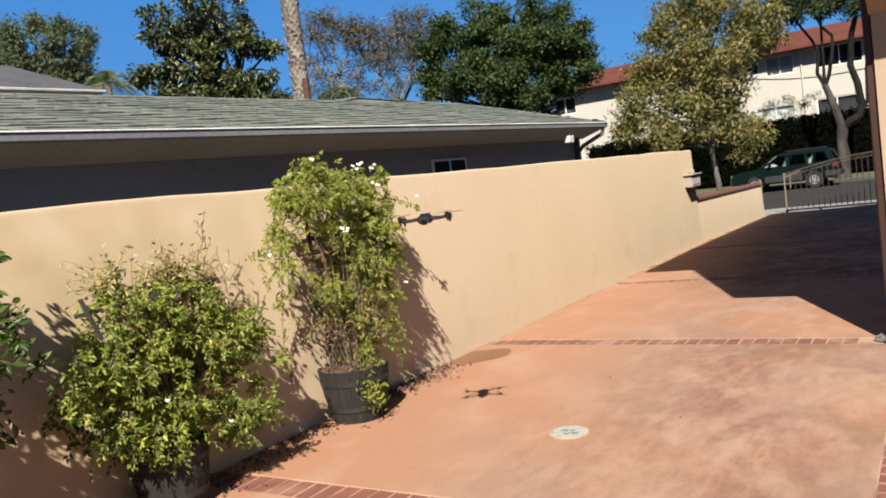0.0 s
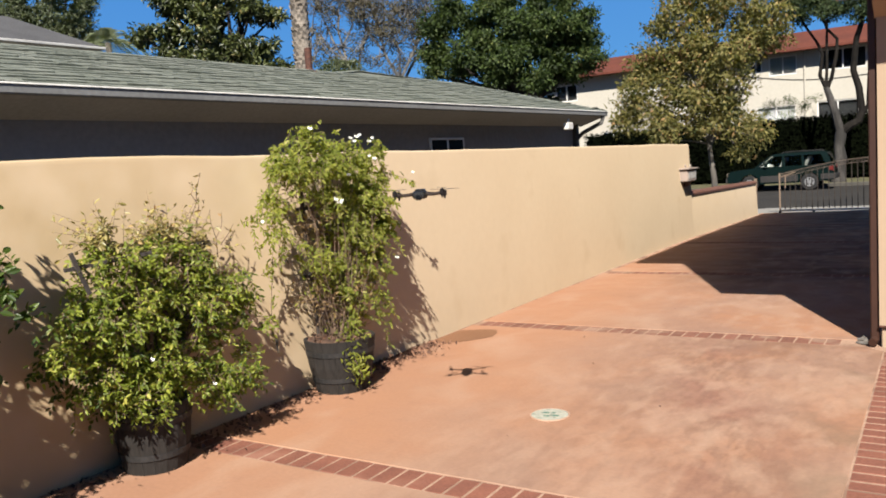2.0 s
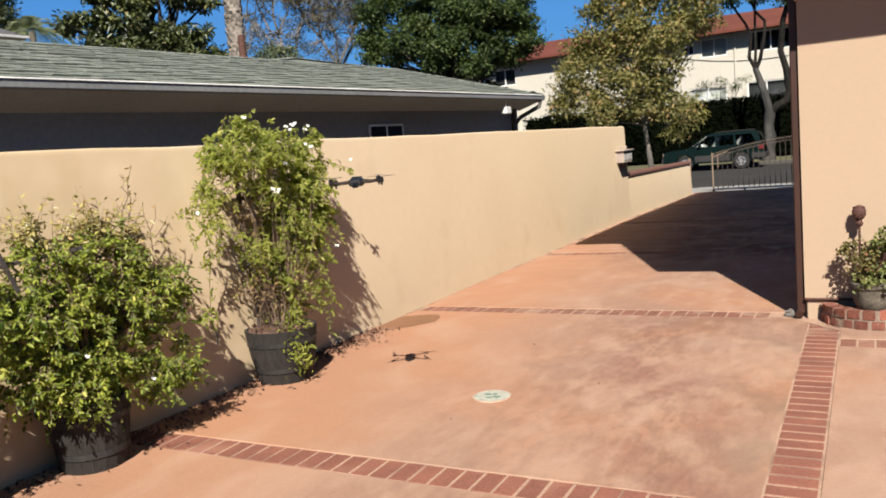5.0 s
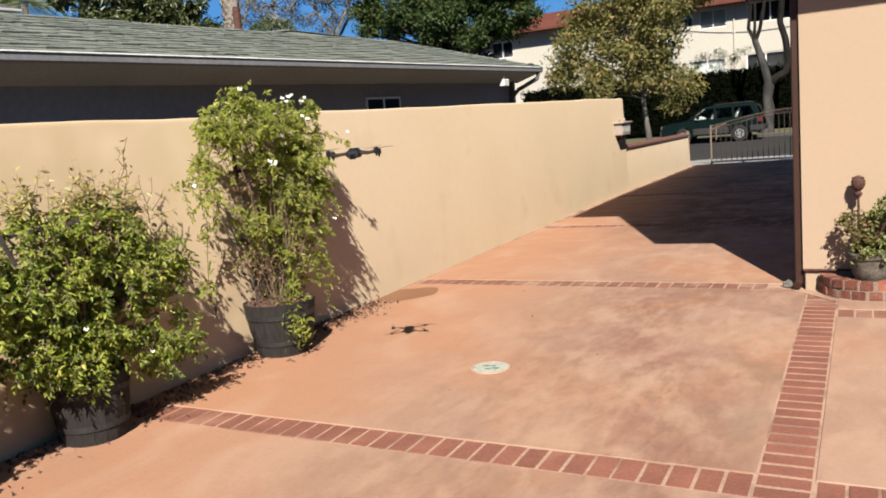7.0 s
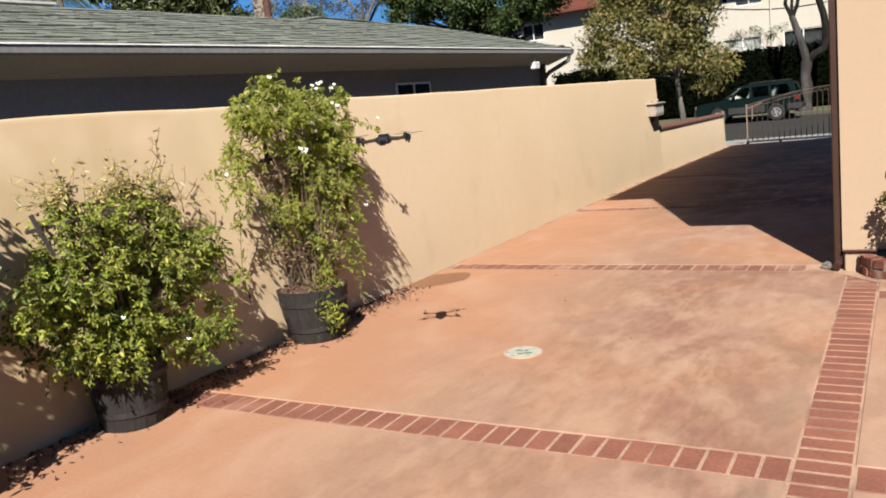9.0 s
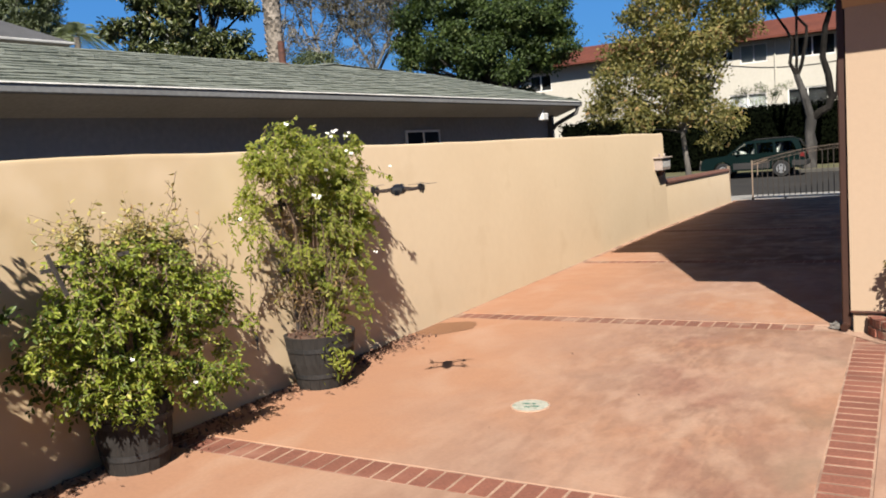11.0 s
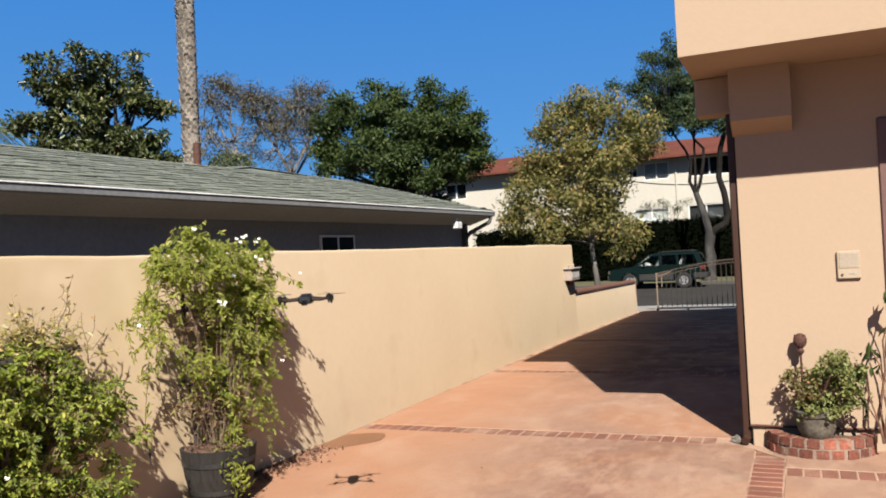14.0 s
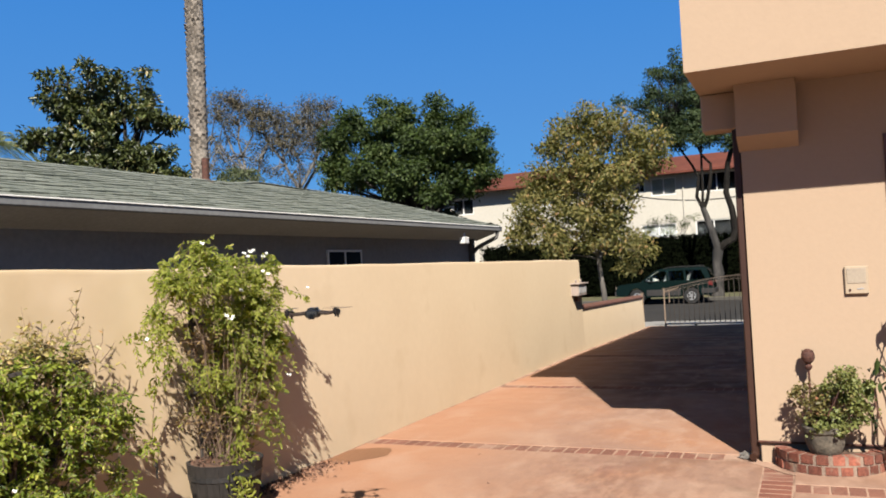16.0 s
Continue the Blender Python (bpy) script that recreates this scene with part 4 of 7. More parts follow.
def house():
    t = thing("wall_house", (0, 0, 0), "peach stucco house with an overhanging upper storey", "house", kind="structure")
    g = Geo()
    prism(g, [(HX, 0.155), (DOOR_X, 0.155), (DOOR_X, 2.3), (5.3, 2.3), (5.3, 0.155), (9.0, 0.155), (9.0, 2.732), (HX, 2.732)], HY, HY + 0.2, "y")
    part("front_wall", g, M["house_stucco"], t)
    g = Geo()
    box(g, HX, HX + 0.2, HY + 0.203, 14.4, -0.2, 2.732)
    box(g, HX, 9.0, 14.4, 14.6, -0.2, 2.732)
    box(g, 8.8, 9.0, HY + 0.203, 14.4, -0.2, 2.732)
    part("side_wall", g, M["house_stucco"], t)
    # plinth under the weep screed
    g = Geo()
    box(g, HX + 0.012, DOOR_X, HY + 0.018, HY + 0.2, -0.04, 0.145, 0.006)
    box(g, 5.3, 9.0, HY + 0.018, HY + 0.2, -0.04, 0.145, 0.006)
    part("plinth", g, M["house_stucco"], t)
    g = Geo()
    box(g, HX - 0.004, DOOR_X, HY - 0.012, HY + 0.15, 0.143, 0.157, 0.003)
    box(g, 5.3, 9.0, HY - 0.012, HY + 0.15, 0.143, 0.157, 0.003)
    part("weep_screed", g, M["rust"], t, "thin rusty metal screed line")
    # upper storey
    g = Geo()
    prism(g, [(3.08, 2.446), (9.2, 2.446), (9.2, 11.9), (HX, 11.9), (HX, HY + 0.22), (3.08, HY + 0.22)], 2.733, 4.86, "z")
    part("upper_storey", g, M["house_stucco"], t, "smooth peach stucco upper storey", smooth=False)
    g = Geo()
    prism(g, [(2.45, 4.87), (2.45, 4.97), (6.2, 5.6), (9.8, 4.97), (9.8, 4.87)], 2.447, 12.0, "y")
    part("roof", g, M["red_tile"], t)
    g = Geo()
    box(g, HX - 0.05, 9.1, 11.9, 14.7, 2.735, 2.9, 0.02)
    part("flat_roof", g, M["dark_roof"], t)
    # corbel with a sloped foot, and the side beam
    g = Geo()
    prism(g, [(HY - 0.19, 2.732), (HY - 0.19, 2.36), (HY + 0.01, 2.27), (HY + 0.01, 2.732)], HX - 0.012, 3.745, "x")
    part("corbel", g, M["house_stucco"], t)
    g = Geo()
    box(g, 3.085, HX - 0.014, HY + 0.02, HY + 0.2, 2.45, 2.732, 0.01)
    part("side_beam", g, M["house_stucco"], t)


house()


def downspout():
    t = thing("downspout", (HX - 0.045, HY + 0.06, 0), "dark brown painted metal downspout at the house corner", "downspout")
    g = Geo()
    box(g, -0.012, 0.042, -0.03, 0.03, 0.03, 2.45, 0.008)
    part("pipe", g, M["brown_metal"], t)
    g = Geo()
    tube(g, [(0.014, 0, 0.06), (0.008, -0.03, 0.034), (0.0, -0.065, 0.03)], 0.028, 8)
    part("shoe", g, M["brown_metal"], t)


downspout()


def house_door():
    t = thing("door_1", (DOOR_X, HY, 0.0), "muted plum-brown door in a matching frame", "door", kind="structure")
    g = Geo()
    box(g, 0.0, 0.07, -0.02, 0.16, 0.0, 2.3, 0.006)
    part("frame", g, M["door_paint"], t)
    g = Geo()
    box(g, 0.955, 1.025, -0.02, 0.16, 0.0, 2.3, 0.006)
    part("frame", g, M["door_paint"], t)
    g = Geo()
    box(g, 0.07, 0.955, -0.02, 0.16, 2.23, 2.298, 0.006)
    part("lintel", g, M["door_paint"], t)
    g = Geo()
    box(g, 0.072, 0.953, 0.06, 0.1, 0.02, 2.228, 0.004)
    leaf = part("door_leaf", g, M["door_paint"], t)
    for z0, z1 in ((0.25, 1.0), (1.15, 2.05)):
        g = Geo()
        box(g, 0.2, 0.82, 0.045, 0.062, z0, z1, 0.008)
        part("panel", g, M["door_paint"], leaf)
    g = Geo()
    box(g, 0.0, 1.025, -0.05, 0.2, -0.03, 0.018, 0.005)
    part("sill", g, M["grey_concrete"], t)


house_door()


def intercom():
    t = thing("intercom", (3.98, HY, 1.2), "beige plastic intercom panel fixed to the house wall", "intercom")
    g = Geo()
    box(g, 0.0, 0.148, -0.028, 0.0, 0.0, 0.195, 0.006)
    part("case", g, M["intercom"], t)
    g = Geo()
    box(g, 0.014, 0.134, -0.032, -0.0275, 0.075, 0.182, 0.002)
    part("speaker_grille", g, M["intercom_grill"], t)
    for z in (0.09, 0.11, 0.13, 0.15, 0.17):
        g = Geo()
        box(g, 0.022, 0.126, -0.0328, -0.0318, z - 0.003, z + 0.005)
        part("slat", g, M["intercom_grill"], t)
    g = Geo()
    tube(g, [(0.03, -0.028, 0.03), (0.03, -0.035, 0.03)], 0.008, 12)
    part("button", g, M["rust"], t)
    g = Geo()
    box(g, 0.075, 0.115, -0.031, -0.0275, 0.034, 0.042)
    part("name_bar", g, M["silver"], t)


intercom()

# ---------------------------------------------------------------- neighbour's grey bungalow
NX, NY = -2.370, 13.301
NTURN = -4.12
EAVE_Z, SLOPE, RUN, NLEN = 2.44, 0.335, 2.12, 26.0


def neighbour():
    t = thing("bungalow", (NX, NY, 0.012), "low grey bungalow with a green-grey shingle hip roof", "house", turn=NTURN)
    g = Geo()
    box(g, -3.75, -0.52, -NLEN + 0.5, -0.38, -0.2, 2.30)
    body = part("wall", g, M["grey_wall"], t)
    # soffit and fascia
    g = Geo()
    box(g, -2 * RUN, -0.52, -NLEN, 0.0, 2.285, 2.305)
    part("soffit", g, M["fascia"], t)
    for x0, x1, y0, y1 in ((-0.02, 0.012, -NLEN, 0.012), (-2 * RUN, -0.022, -0.02, 0.012)):
        g = Geo()
        box(g, x0, x1, y0, y1, 2.38, 2.415, 0.004)
        part("fascia", g, M["gutter"], t)
    # boxed eave with a pale lip
    g = Geo()
    prism(g, [(0.04, 2.325), (0.08, 2.328), (0.092, 2.342), (0.097, 2.415), (0.04, 2.415)], -NLEN, 0.06, "y")
    gut = part("gutter", g, M["gutter"], t)
    g = Geo()
    prism(g, [(0.038, 2.33), (0.013, 2.40), (-0.518, 2.40), (-0.518, 2.16)], -NLEN + 0.02, 0.058, "y")
    part("eave_lining", g, M["fascia"], t)
    g = Geo()
    prism(g, [(0.08, 2.413), (0.106, 2.413), (0.11, 2.418), (0.094, 2.434), (0.08, 2.434)], -NLEN, 0.07, "y")
    part("gutter_lip", g, M["lip"], gut, "thin pale metal edge")
    g = Geo()
    prism(g, [(0.014, 2.33), (0.07, 2.345), (0.095, 2.395), (0.095, 2.42), (0.014, 2.42)], -2 * RUN, 0.01, "x")
    part("end_gutter", g, M["gutter"], t)
    # roof deck
    g = Geo()
    z0, z1 = EAVE_Z - 0.02, EAVE_Z - 0.02 + RUN * SLOPE
    vs = [(0.05, 0.05, z0), (0.05, -NLEN, z0), (-RUN, -NLEN + RUN, z1), (-RUN, -RUN, z1), (-2 * RUN, 0.05, z0), (-2 * RUN, -NLEN, z0)]
    g.add(vs, [(0, 1, 2, 3), (4, 0, 3), (5, 4, 3, 2), (1, 5, 2)])
    roof = part("roof", g, M["underlay"], t, "weathered green-grey asphalt shingle roof")
    # window facing the wall
    wx, w0, w1, z0, z1 = -0.52, -5.46, -4.50, 1.05, 1.95
    win = part("window", window_frame(wx, w0, w1, z0, z1), M["white_trim"], t, "aluminium sliding window")
    g = Geo()
    box(g, wx + 0.004, wx + 0.008, w0 + 0.03, w1 - 0.03, z0 + 0.03, z1 - 0.03)
    part("dark_interior", g, M["dark_room"], win)
    mid = (w0 + w1) / 2
    for a, b in ((w0 + 0.035, mid - 0.02), (mid + 0.02, w1 - 0.035)):
        g = Geo()
        box(g, wx + 0.022, wx + 0.026, a, b, z0 + 0.03, z1 - 0.03)
        part("pane", g, M["dark_glass"], win)
    # downpipe at the corner and a curved brace
    g = Geo()
    tube(g, [(0.05, -0.06, 2.34), (0.02, -0.09, 2.2), (-0.35, -0.28, 2.0), (-0.46, -0.35, 1.85), (-0.46, -0.35, 0.1)], 0.045, 8)
    part("downpipe", g, M["pipe"], t, smooth=True)
    g = Geo()
    box(g, -0.54, -0.42, -0.378, -0.27, -0.15, 2.2, 0.008)
    part("corner_post", g, M["pipe"], t)
    return t, roof


def window_frame(wx, w0, w1, z0, z1):
    g = Geo()
    for a, b, c, d in ((w0, w1, z1 - 0.035, z1), (w0, w1, z0, z0 + 0.035), (w0, w0 + 0.035, z0, z1), (w1 - 0.035, w1, z0, z1), ((w0 + w1) / 2 - 0.02, (w0 + w1) / 2 + 0.02, z0, z1)):
        box(g, wx, wx + 0.035, a, b, c, d, 0.003)
    return g


BUNGALOW, ROOF = neighbour()


def security_light():
    m = Matrix.Translation((NX, NY, 0)) @ Matrix.Rotation(radians(NTURN), 4, "Z")
    t = thing("security_light", m @ Vector((-0.02, -1.55, 2.13)), "small white security light under the eave", "outdoor light", turn=NTURN)
    g = Geo()
    box(g, -0.06, 0.06, -0.11, 0.11, -0.07, 0.07, 0.015)
    part("head", g, M["white_trim"], t)
    g = Geo()
    tube(g, [(0, 0, 0.07), (0, 0.02, 0.145)], 0.02, 8)
    part("stem", g, M["white_trim"], t)


security_light()


def roof_vent():
    m = Matrix.Translation((NX, NY, 0.012)) @ Matrix.Rotation(radians(NTURN), 4, "Z")
    t = thing("roof_vent", m @ Vector((-RUN, -6.42, EAVE_Z + RUN * SLOPE - 0.04)), "rusty brown metal vent pipe on the roof ridge", "roof vent", turn=NTURN)
    g = Geo()
    lathe(g, [(0.1, 0.0), (0.085, 0.05), (0.058, 0.08), (0.056, 0.4), (0.05, 0.405)], n=14)
    part("pipe", g, M["rust"], t, smooth=True)
    g = Geo()
    lathe(g, [(0.15, 0.0), (0.15, 0.025), (0.09, 0.045), (0.09, 0.01)], n=14)
    part("flashing", g, M["coping"], t, "orange-brown flashing collar")


roof_vent()


def meter_box():
    m = Matrix.Translation((NX, NY, 0.012)) @ Matrix.Rotation(radians(NTURN), 4, "Z")
    t = thing("meter_box", m @ Vector((-0.52, -12.72, 1.55)), "grey metal meter box on the bungalow wall", "meter box", turn=NTURN)
    g = Geo()
    box(g, 0.0, 0.09, -0.2, 0.17, -0.25, 0.44, 0.01)
    part("case", g, M["fascia"], t)
    g = Geo()
    box(g, 0.09, 0.102, -0.17, 0.14, -0.22, 0.41, 0.006)
    part("door", g, M["fascia"], t)
    g = Geo()
    tube(g, [(0.045, 0.0, 0.44), (0.045, 0.0, 0.66)], 0.025, 8)
    part("conduit", g, M["fascia"], t)


meter_box()


def dark_roof_house():
    """A dark-roofed building behind the bungalow, seen over its ridge."""
    t = thing("rear_house", (-13, 9.05, 0.0), "house with a dark grey roof behind the bungalow", "house", turn=-4)
    g = Geo()
    box(g, -7, -0.4, -14, -0.5, -0.05, 4.74)
    part("wall", g, M["grey_wall"], t)
    g = Geo()
    vs = [(0.05, 0.05, 4.81), (0.05, -14.6, 4.81), (-1.3, -13, 5.56), (-1.3, -1.4, 5.56), (-7.4, -1.4, 5.56), (-7.4, 0.05, 4.81), (-7.4, -14.6, 4.81), (-7.4, -13, 5.56)]
    g.add(vs, [(0, 1, 2, 3), (0, 3, 4, 5), (3, 2, 7, 4), (1, 6, 7, 2), (5, 4, 7, 6)])
    part("roof", g, M["dark_roof"], t)
    g = Geo()
    box(g, -7.4, 0.1, -14.6, 0.1, 4.74, 4.80, 0.01)
    part("fascia", g, M["lip"], t, "pale weathered fascia board")


dark_roof_house()

# ---------------------------------------------------------------- things on the drive


def barrel_pot(t, r0, r1, h):
    """A half-barrel planter: staves, two hoops, rim and soil."""
    n = 18
    for i in range(n):
        a0, a1 = 2 * math.pi * (i + 0.008) / n, 2 * math.pi * (i + 0.992) / n
        g = Geo()
        vs = []
        for r, z in ((r0, 0.0), ((r0 + r1) / 2 + 0.008, h * 0.5), (r1, h)):
            for a, k in ((a0, 0), (a1, 0), (a1, -0.02), (a0, -0.02)):
                vs.append(((r + k) * math.cos(a), (r + k) * math.sin(a), z))
        fs = [(0, 1, 2, 3), (8, 9, 10, 11)]
        for k in (0, 4):
            for j in range(4):
                fs.append((k + j, k + (j + 1) % 4, k + 4 + (j + 1) % 4, k + 4 + j))
        g.add(vs, fs)
        part("stave", g, M["barrel"], t)
    for z, w in ((h * 0.22, 0.03), (h * 0.72, 0.03)):
        r = r0 + (r1 - r0) * z / h + 0.006
        g = Geo()
        lathe(g, [(r - 0.012, z), (r + 0.003, z), (r + 0.005, z + w), (r - 0.012, z + w), (r - 0.012, z)], n=36, caps=False)
        part("hoop", g, M["hoop"], t)
    g = Geo()
    lathe(g, [(0.004, h + 0.014), (r1 * 0.5, h + 0.008), (r1 - 0.022, h - 0.01), (r1 - 0.022, h - 0.07)], n=24)
    soil = part("soil", g, M["soil"], t)
    rs = np.random.RandomState(int(r1 * 1000))
    a, q = rs.rand(160) * 2 * math.pi, np.sqrt(rs.rand(160)) * (r1 - 0.03)
    chips = np.stack([q * np.cos(a), q * np.sin(a), h + 0.018 - 0.02 * q / r1 + 0.008 * rs.rand(160)], 1)
    tagged(part("bark_chips", leaf_mesh("bark_chips", chips, 0.034, 0.014, M["dead_leaf"], 3, up=1.0, droop=0.0), None, soil), kind="stuff")
    g = Geo()
    lathe(g, [(r0 - 0.02, 0.004), (r0 - 0.012, 0.004), (r0 - 0.012, 0.03)], n=24)
    part("base", g, M["barrel"], t)


def stems(t, name, starts, ends, r0, r1, material, seed, bend=0.15, n=6):
    r = random.Random(seed)
    for a, b in zip(starts, ends):
        g = Geo()
        limb(g, a, b, r0 * r.uniform(0.6, 1.1), r1, r, bend, n, 5)
        part(name, g, material, t)


def keep_off_wall(p, x_min):
    p = np.array(p)
    p[:, 0] = np.maximum(p[:, 0], x_min + 0.02 * np.abs(np.sin(37 * p[:, 1] + 11 * p[:, 2])))
    return p


def slat(t, a, b, w, d, material=None):
    g = Geo()
    a, b = Vector(a), Vector(b)
    u = (b - a).normalized()
    side = u.cross(Vector((1, 0, 0))).normalized() * w / 2
    dep = Vector((d / 2, 0, 0))
    vs = [a + s * side + k * dep for s, k in ((-1, -1), (1, -1), (1, 1), (-1, 1))] + [b + s * side + k * dep for s, k in ((-1, -1), (1, -1), (1, 1), (-1, 1))]
    g.add(vs, [(0, 1, 2, 3), (4, 5, 6, 7), (0, 1, 5, 4), (1, 2, 6, 5), (2, 3, 7, 6), (3, 0, 4, 7)])
    part("slat", g, material or M["trellis"], t)


def bush():
    """Potted shrub spread over a trellis: leafy glossy twigs with gaps, a dry tangled top, bare shoots."""
    bx, by = 0.235, -0.42
    pot = thing("barrel_planter", (bx, by, 0.0), "grey half-barrel planter under a dense shrub", "planter", "barrel planters by the wall")
    barrel_pot(pot, 0.16, 0.205, 0.35)
    t = thing("potted_shrub", (bx, by, 0.29), "dense glossy green shrub with yellowing top on a wooden trellis", "shrub")
    O = np.array([bx, by, 0.29])
    upper = [(-0.60, 1.16, 0.13, 0.09), (-0.72, 1.02, 0.14, 0.09), (-0.44, 1.0, 0.18, 0.11), (-0.15, 0.95, 0.16, 0.10), (0.05, 0.83, 0.15, 0.10), (0.13, 0.70, 0.10, 0.07), (-0.85, 0.83, 0.13, 0.11), (-0.62, 0.82, 0.2, 0.12), (-0.36, 0.77, 0.2, 0.12),
             (-0.62, 0.94, 0.15, 0.08), (-0.46, 0.88, 0.15, 0.08), (-0.42, 1.12, 0.15, 0.07), (-0.2, 1.07, 0.14, 0.08), (0.02, 0.93, 0.13, 0.07), (0.14, 0.78, 0.1, 0.07), (-0.16, 0.82, 0.15, 0.1)]
    lower = [(-0.12, 0.68, 0.16, 0.08), (-0.90, 0.66, 0.12, 0.10), (-0.68, 0.63, 0.2, 0.12), (-0.42, 0.58, 0.2, 0.11), (-0.78, 0.49, 0.14, 0.07), (-0.55, 0.43, 0.18, 0.11), (-0.34, 0.43, 0.16, 0.10), (-0.14, 0.44, 0.15, 0.09), (0.0, 0.40, 0.12, 0.08), (-0.5, 0.33, 0.1, 0.05),
             (0.02, 0.58, 0.12, 0.07), (0.09, 0.46, 0.1, 0.07), (0.12, 0.35, 0.08, 0.05), (0.0, 0.30, 0.1, 0.04), (-0.15, 0.28, 0.1, 0.04), (0.17, 0.66, 0.08, 0.05)]
    blobs = [(0.34 + 0.1 * (1.0 - z) * 0.6, y, z, 0.15, ry, rz) for y, z, ry, rz in upper + lower]
    paths, P, D, N = twigs(blobs, 1400, 11, 0.1, 11, 0.3, bunch=7, loose=0.028)
    part("foliage", leaf_mesh("foliage", P - O, 0.0275, 0.0112, M["leaf_bush"], 12, hexed=True, dirs=D, normals=N), None, t)
    twigwork(paths, O, 0.0022, M["twig"], t)
    # shade inside the shrub is put into these leaves' darker green
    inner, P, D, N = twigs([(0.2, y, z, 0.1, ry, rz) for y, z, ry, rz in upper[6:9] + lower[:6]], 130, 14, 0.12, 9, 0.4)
    part("inner_foliage", leaf_mesh("inner_foliage", P - O, 0.035, 0.016, M["leaf_shade"], 18, hexed=True, dirs=D, normals=N), None, t, "inner leaves of the shrub, shaded by a deeper green")
    # dry, tangled top
    dry = [(0.24, -0.62, 1.22, 0.09, 0.11, 0.06), (0.22, -0.40, 1.13, 0.10, 0.14, 0.08), (0.20, -0.20, 1.17, 0.09, 0.14, 0.10), (0.17, 0.04, 1.08, 0.06, 0.12, 0.08)]
    top, P, D, N = twigs(dry, 210, 15, 0.16, 8, 0.0, (0.1, -0.1, 0.7), 0.2, 0.7)
    part("top_foliage", leaf_mesh("top_foliage", P - O, 0.032, 0.014, M["leaf_bush_top"], 16, hexed=True, dirs=D, normals=N), None, t, "sparse yellowing leaves at the top")
    twigwork(top, O, 0.0019, M["twig"], t)
    r = random.Random(5)
    ends = [tuple(p[0] - O) for p in paths[::16]][:48] + [tuple(p[0] - O) for p in top[::5]]
    base = [(r.uniform(-0.06, 0.06), r.uniform(-0.06, 0.06), 0.0) for _ in ends]
    stems(t, "stem", base, ends, 0.006, 0.0014, M["twig"], 6, 0.12)
    # bare curling shoots above the crown
    shoots = [[(0.18, 0.01, 1.10), (0.17, 0.0, 1.25), (0.18, 0.05, 1.34), (0.17, 0.07, 1.42), (0.18, 0.10, 1.51), (0.18, 0.08, 1.49)],
              [(0.18, 0.03, 1.20), (0.19, 0.06, 1.33), (0.18, 0.02, 1.39), (0.18, 0.04, 1.43), (0.18, 0.01, 1.46)],
              [(0.16, 0.19, 1.02), (0.16, 0.19, 1.13), (0.16, 0.16, 1.22), (0.17, 0.15, 1.30)], [(0.16, 0.19, 1.13), (0.16, 0.24, 1.20), (0.16, 0.25, 1.28)],
              [(0.16, 0.22, 1.09), (0.15, 0.30, 1.15), (0.14, 0.35, 1.20)], [(0.17, 0.0, 1.15), (0.16, 0.08, 1.17), (0.16, 0.14, 1.25)],
              [(0.22, -0.24, 1.12), (0.2, -0.21, 1.24), (0.2, -0.19, 1.32)], [(0.2, -0.14, 1.12), (0.2, -0.13, 1.24), (0.2, -0.11, 1.29)]]
    rs = np.random.RandomState(7)
    tips = []
    for s in shoots:
        g = Geo()
        tube(g, [tuple(np.array(p) - O) for p in s], [0.0032 - 0.0022 * i / (len(s) - 1) for i in range(len(s))], 5)
        part("bare_shoot", g, M["twig"], t)
        for a, b in zip(s[1:], s[2:]):
            f = rs.rand(3, 1)
            tips.append(np.array(a) * (1 - f) + np.array(b) * f)
    tips = np.concatenate(tips)
    part("shoot_foliage", leaf_mesh("shoot_foliage", tips - O, 0.024, 0.01, M["leaf_bush_top"], 17, hexed=True, dirs=rs.normal(size=tips.shape), normals=rs.normal(size=tips.shape) + (0.3, -0.4, 0.5)), None, t)
    # trellis: one long rail, leaning uprights
    tr = thing("trellis", (0.36, by, 0.29), "dark weathered wooden trellis in the shrub", "trellis")
    slat(tr, (0, -0.475, 0.805), (0, 0.0, 0.83), 0.018, 0.012)
    slat(tr, (-0.16, 0.0, 0.82), (-0.16, 0.52, 0.83), 0.018, 0.014)
    slat(tr, (0.014, -0.37, 0.68), (0.014, -0.445, 0.88), 0.018, 0.012)
    slat(tr, (-0.1, -0.04, 0.0), (-0.1, 0.06, 0.86), 0.026, 0.014)
    slat(tr, (-0.12, 0.02, 0.0), (-0.12, 0.40, 0.80), 0.026, 0.014)
    slat(tr, (-0.06, -0.26, 0.42), (-0.06, 0.30, 0.45), 0.03, 0.016)
    flowers("shrub_flower", [(0.50, -0.22, 0.40), (0.52, -0.60, 0.62)], 0.014, t, O)


def flowers(name, places, r, t, O):
    for i, p in enumerate(places):
        g = Geo()
        rr = random.Random(i)
        for k in range(5):
            a = 2 * math.pi * k / 5 + rr.random()
            d = Vector((math.cos(a) * 0.7 + 0.4, math.sin(a), 0.5 + rr.uniform(-0.2, 0.3))).normalized()
            s = d.cross(Vector((0.6, -0.5, 0.4))).normalized()
            up = s.cross(d)
            g.add([(0, 0, 0), d * r * 0.6 + s * r * 0.5, d * r * 1.3 + up * 0.2 * r, d * r * 0.6 - s * r * 0.5], [(0, 1, 2), (0, 2, 3)])
        o = part("flower", g, M["petal"], t, "white flower")
        o.location = Vector(p) - Vector(O)


bush()


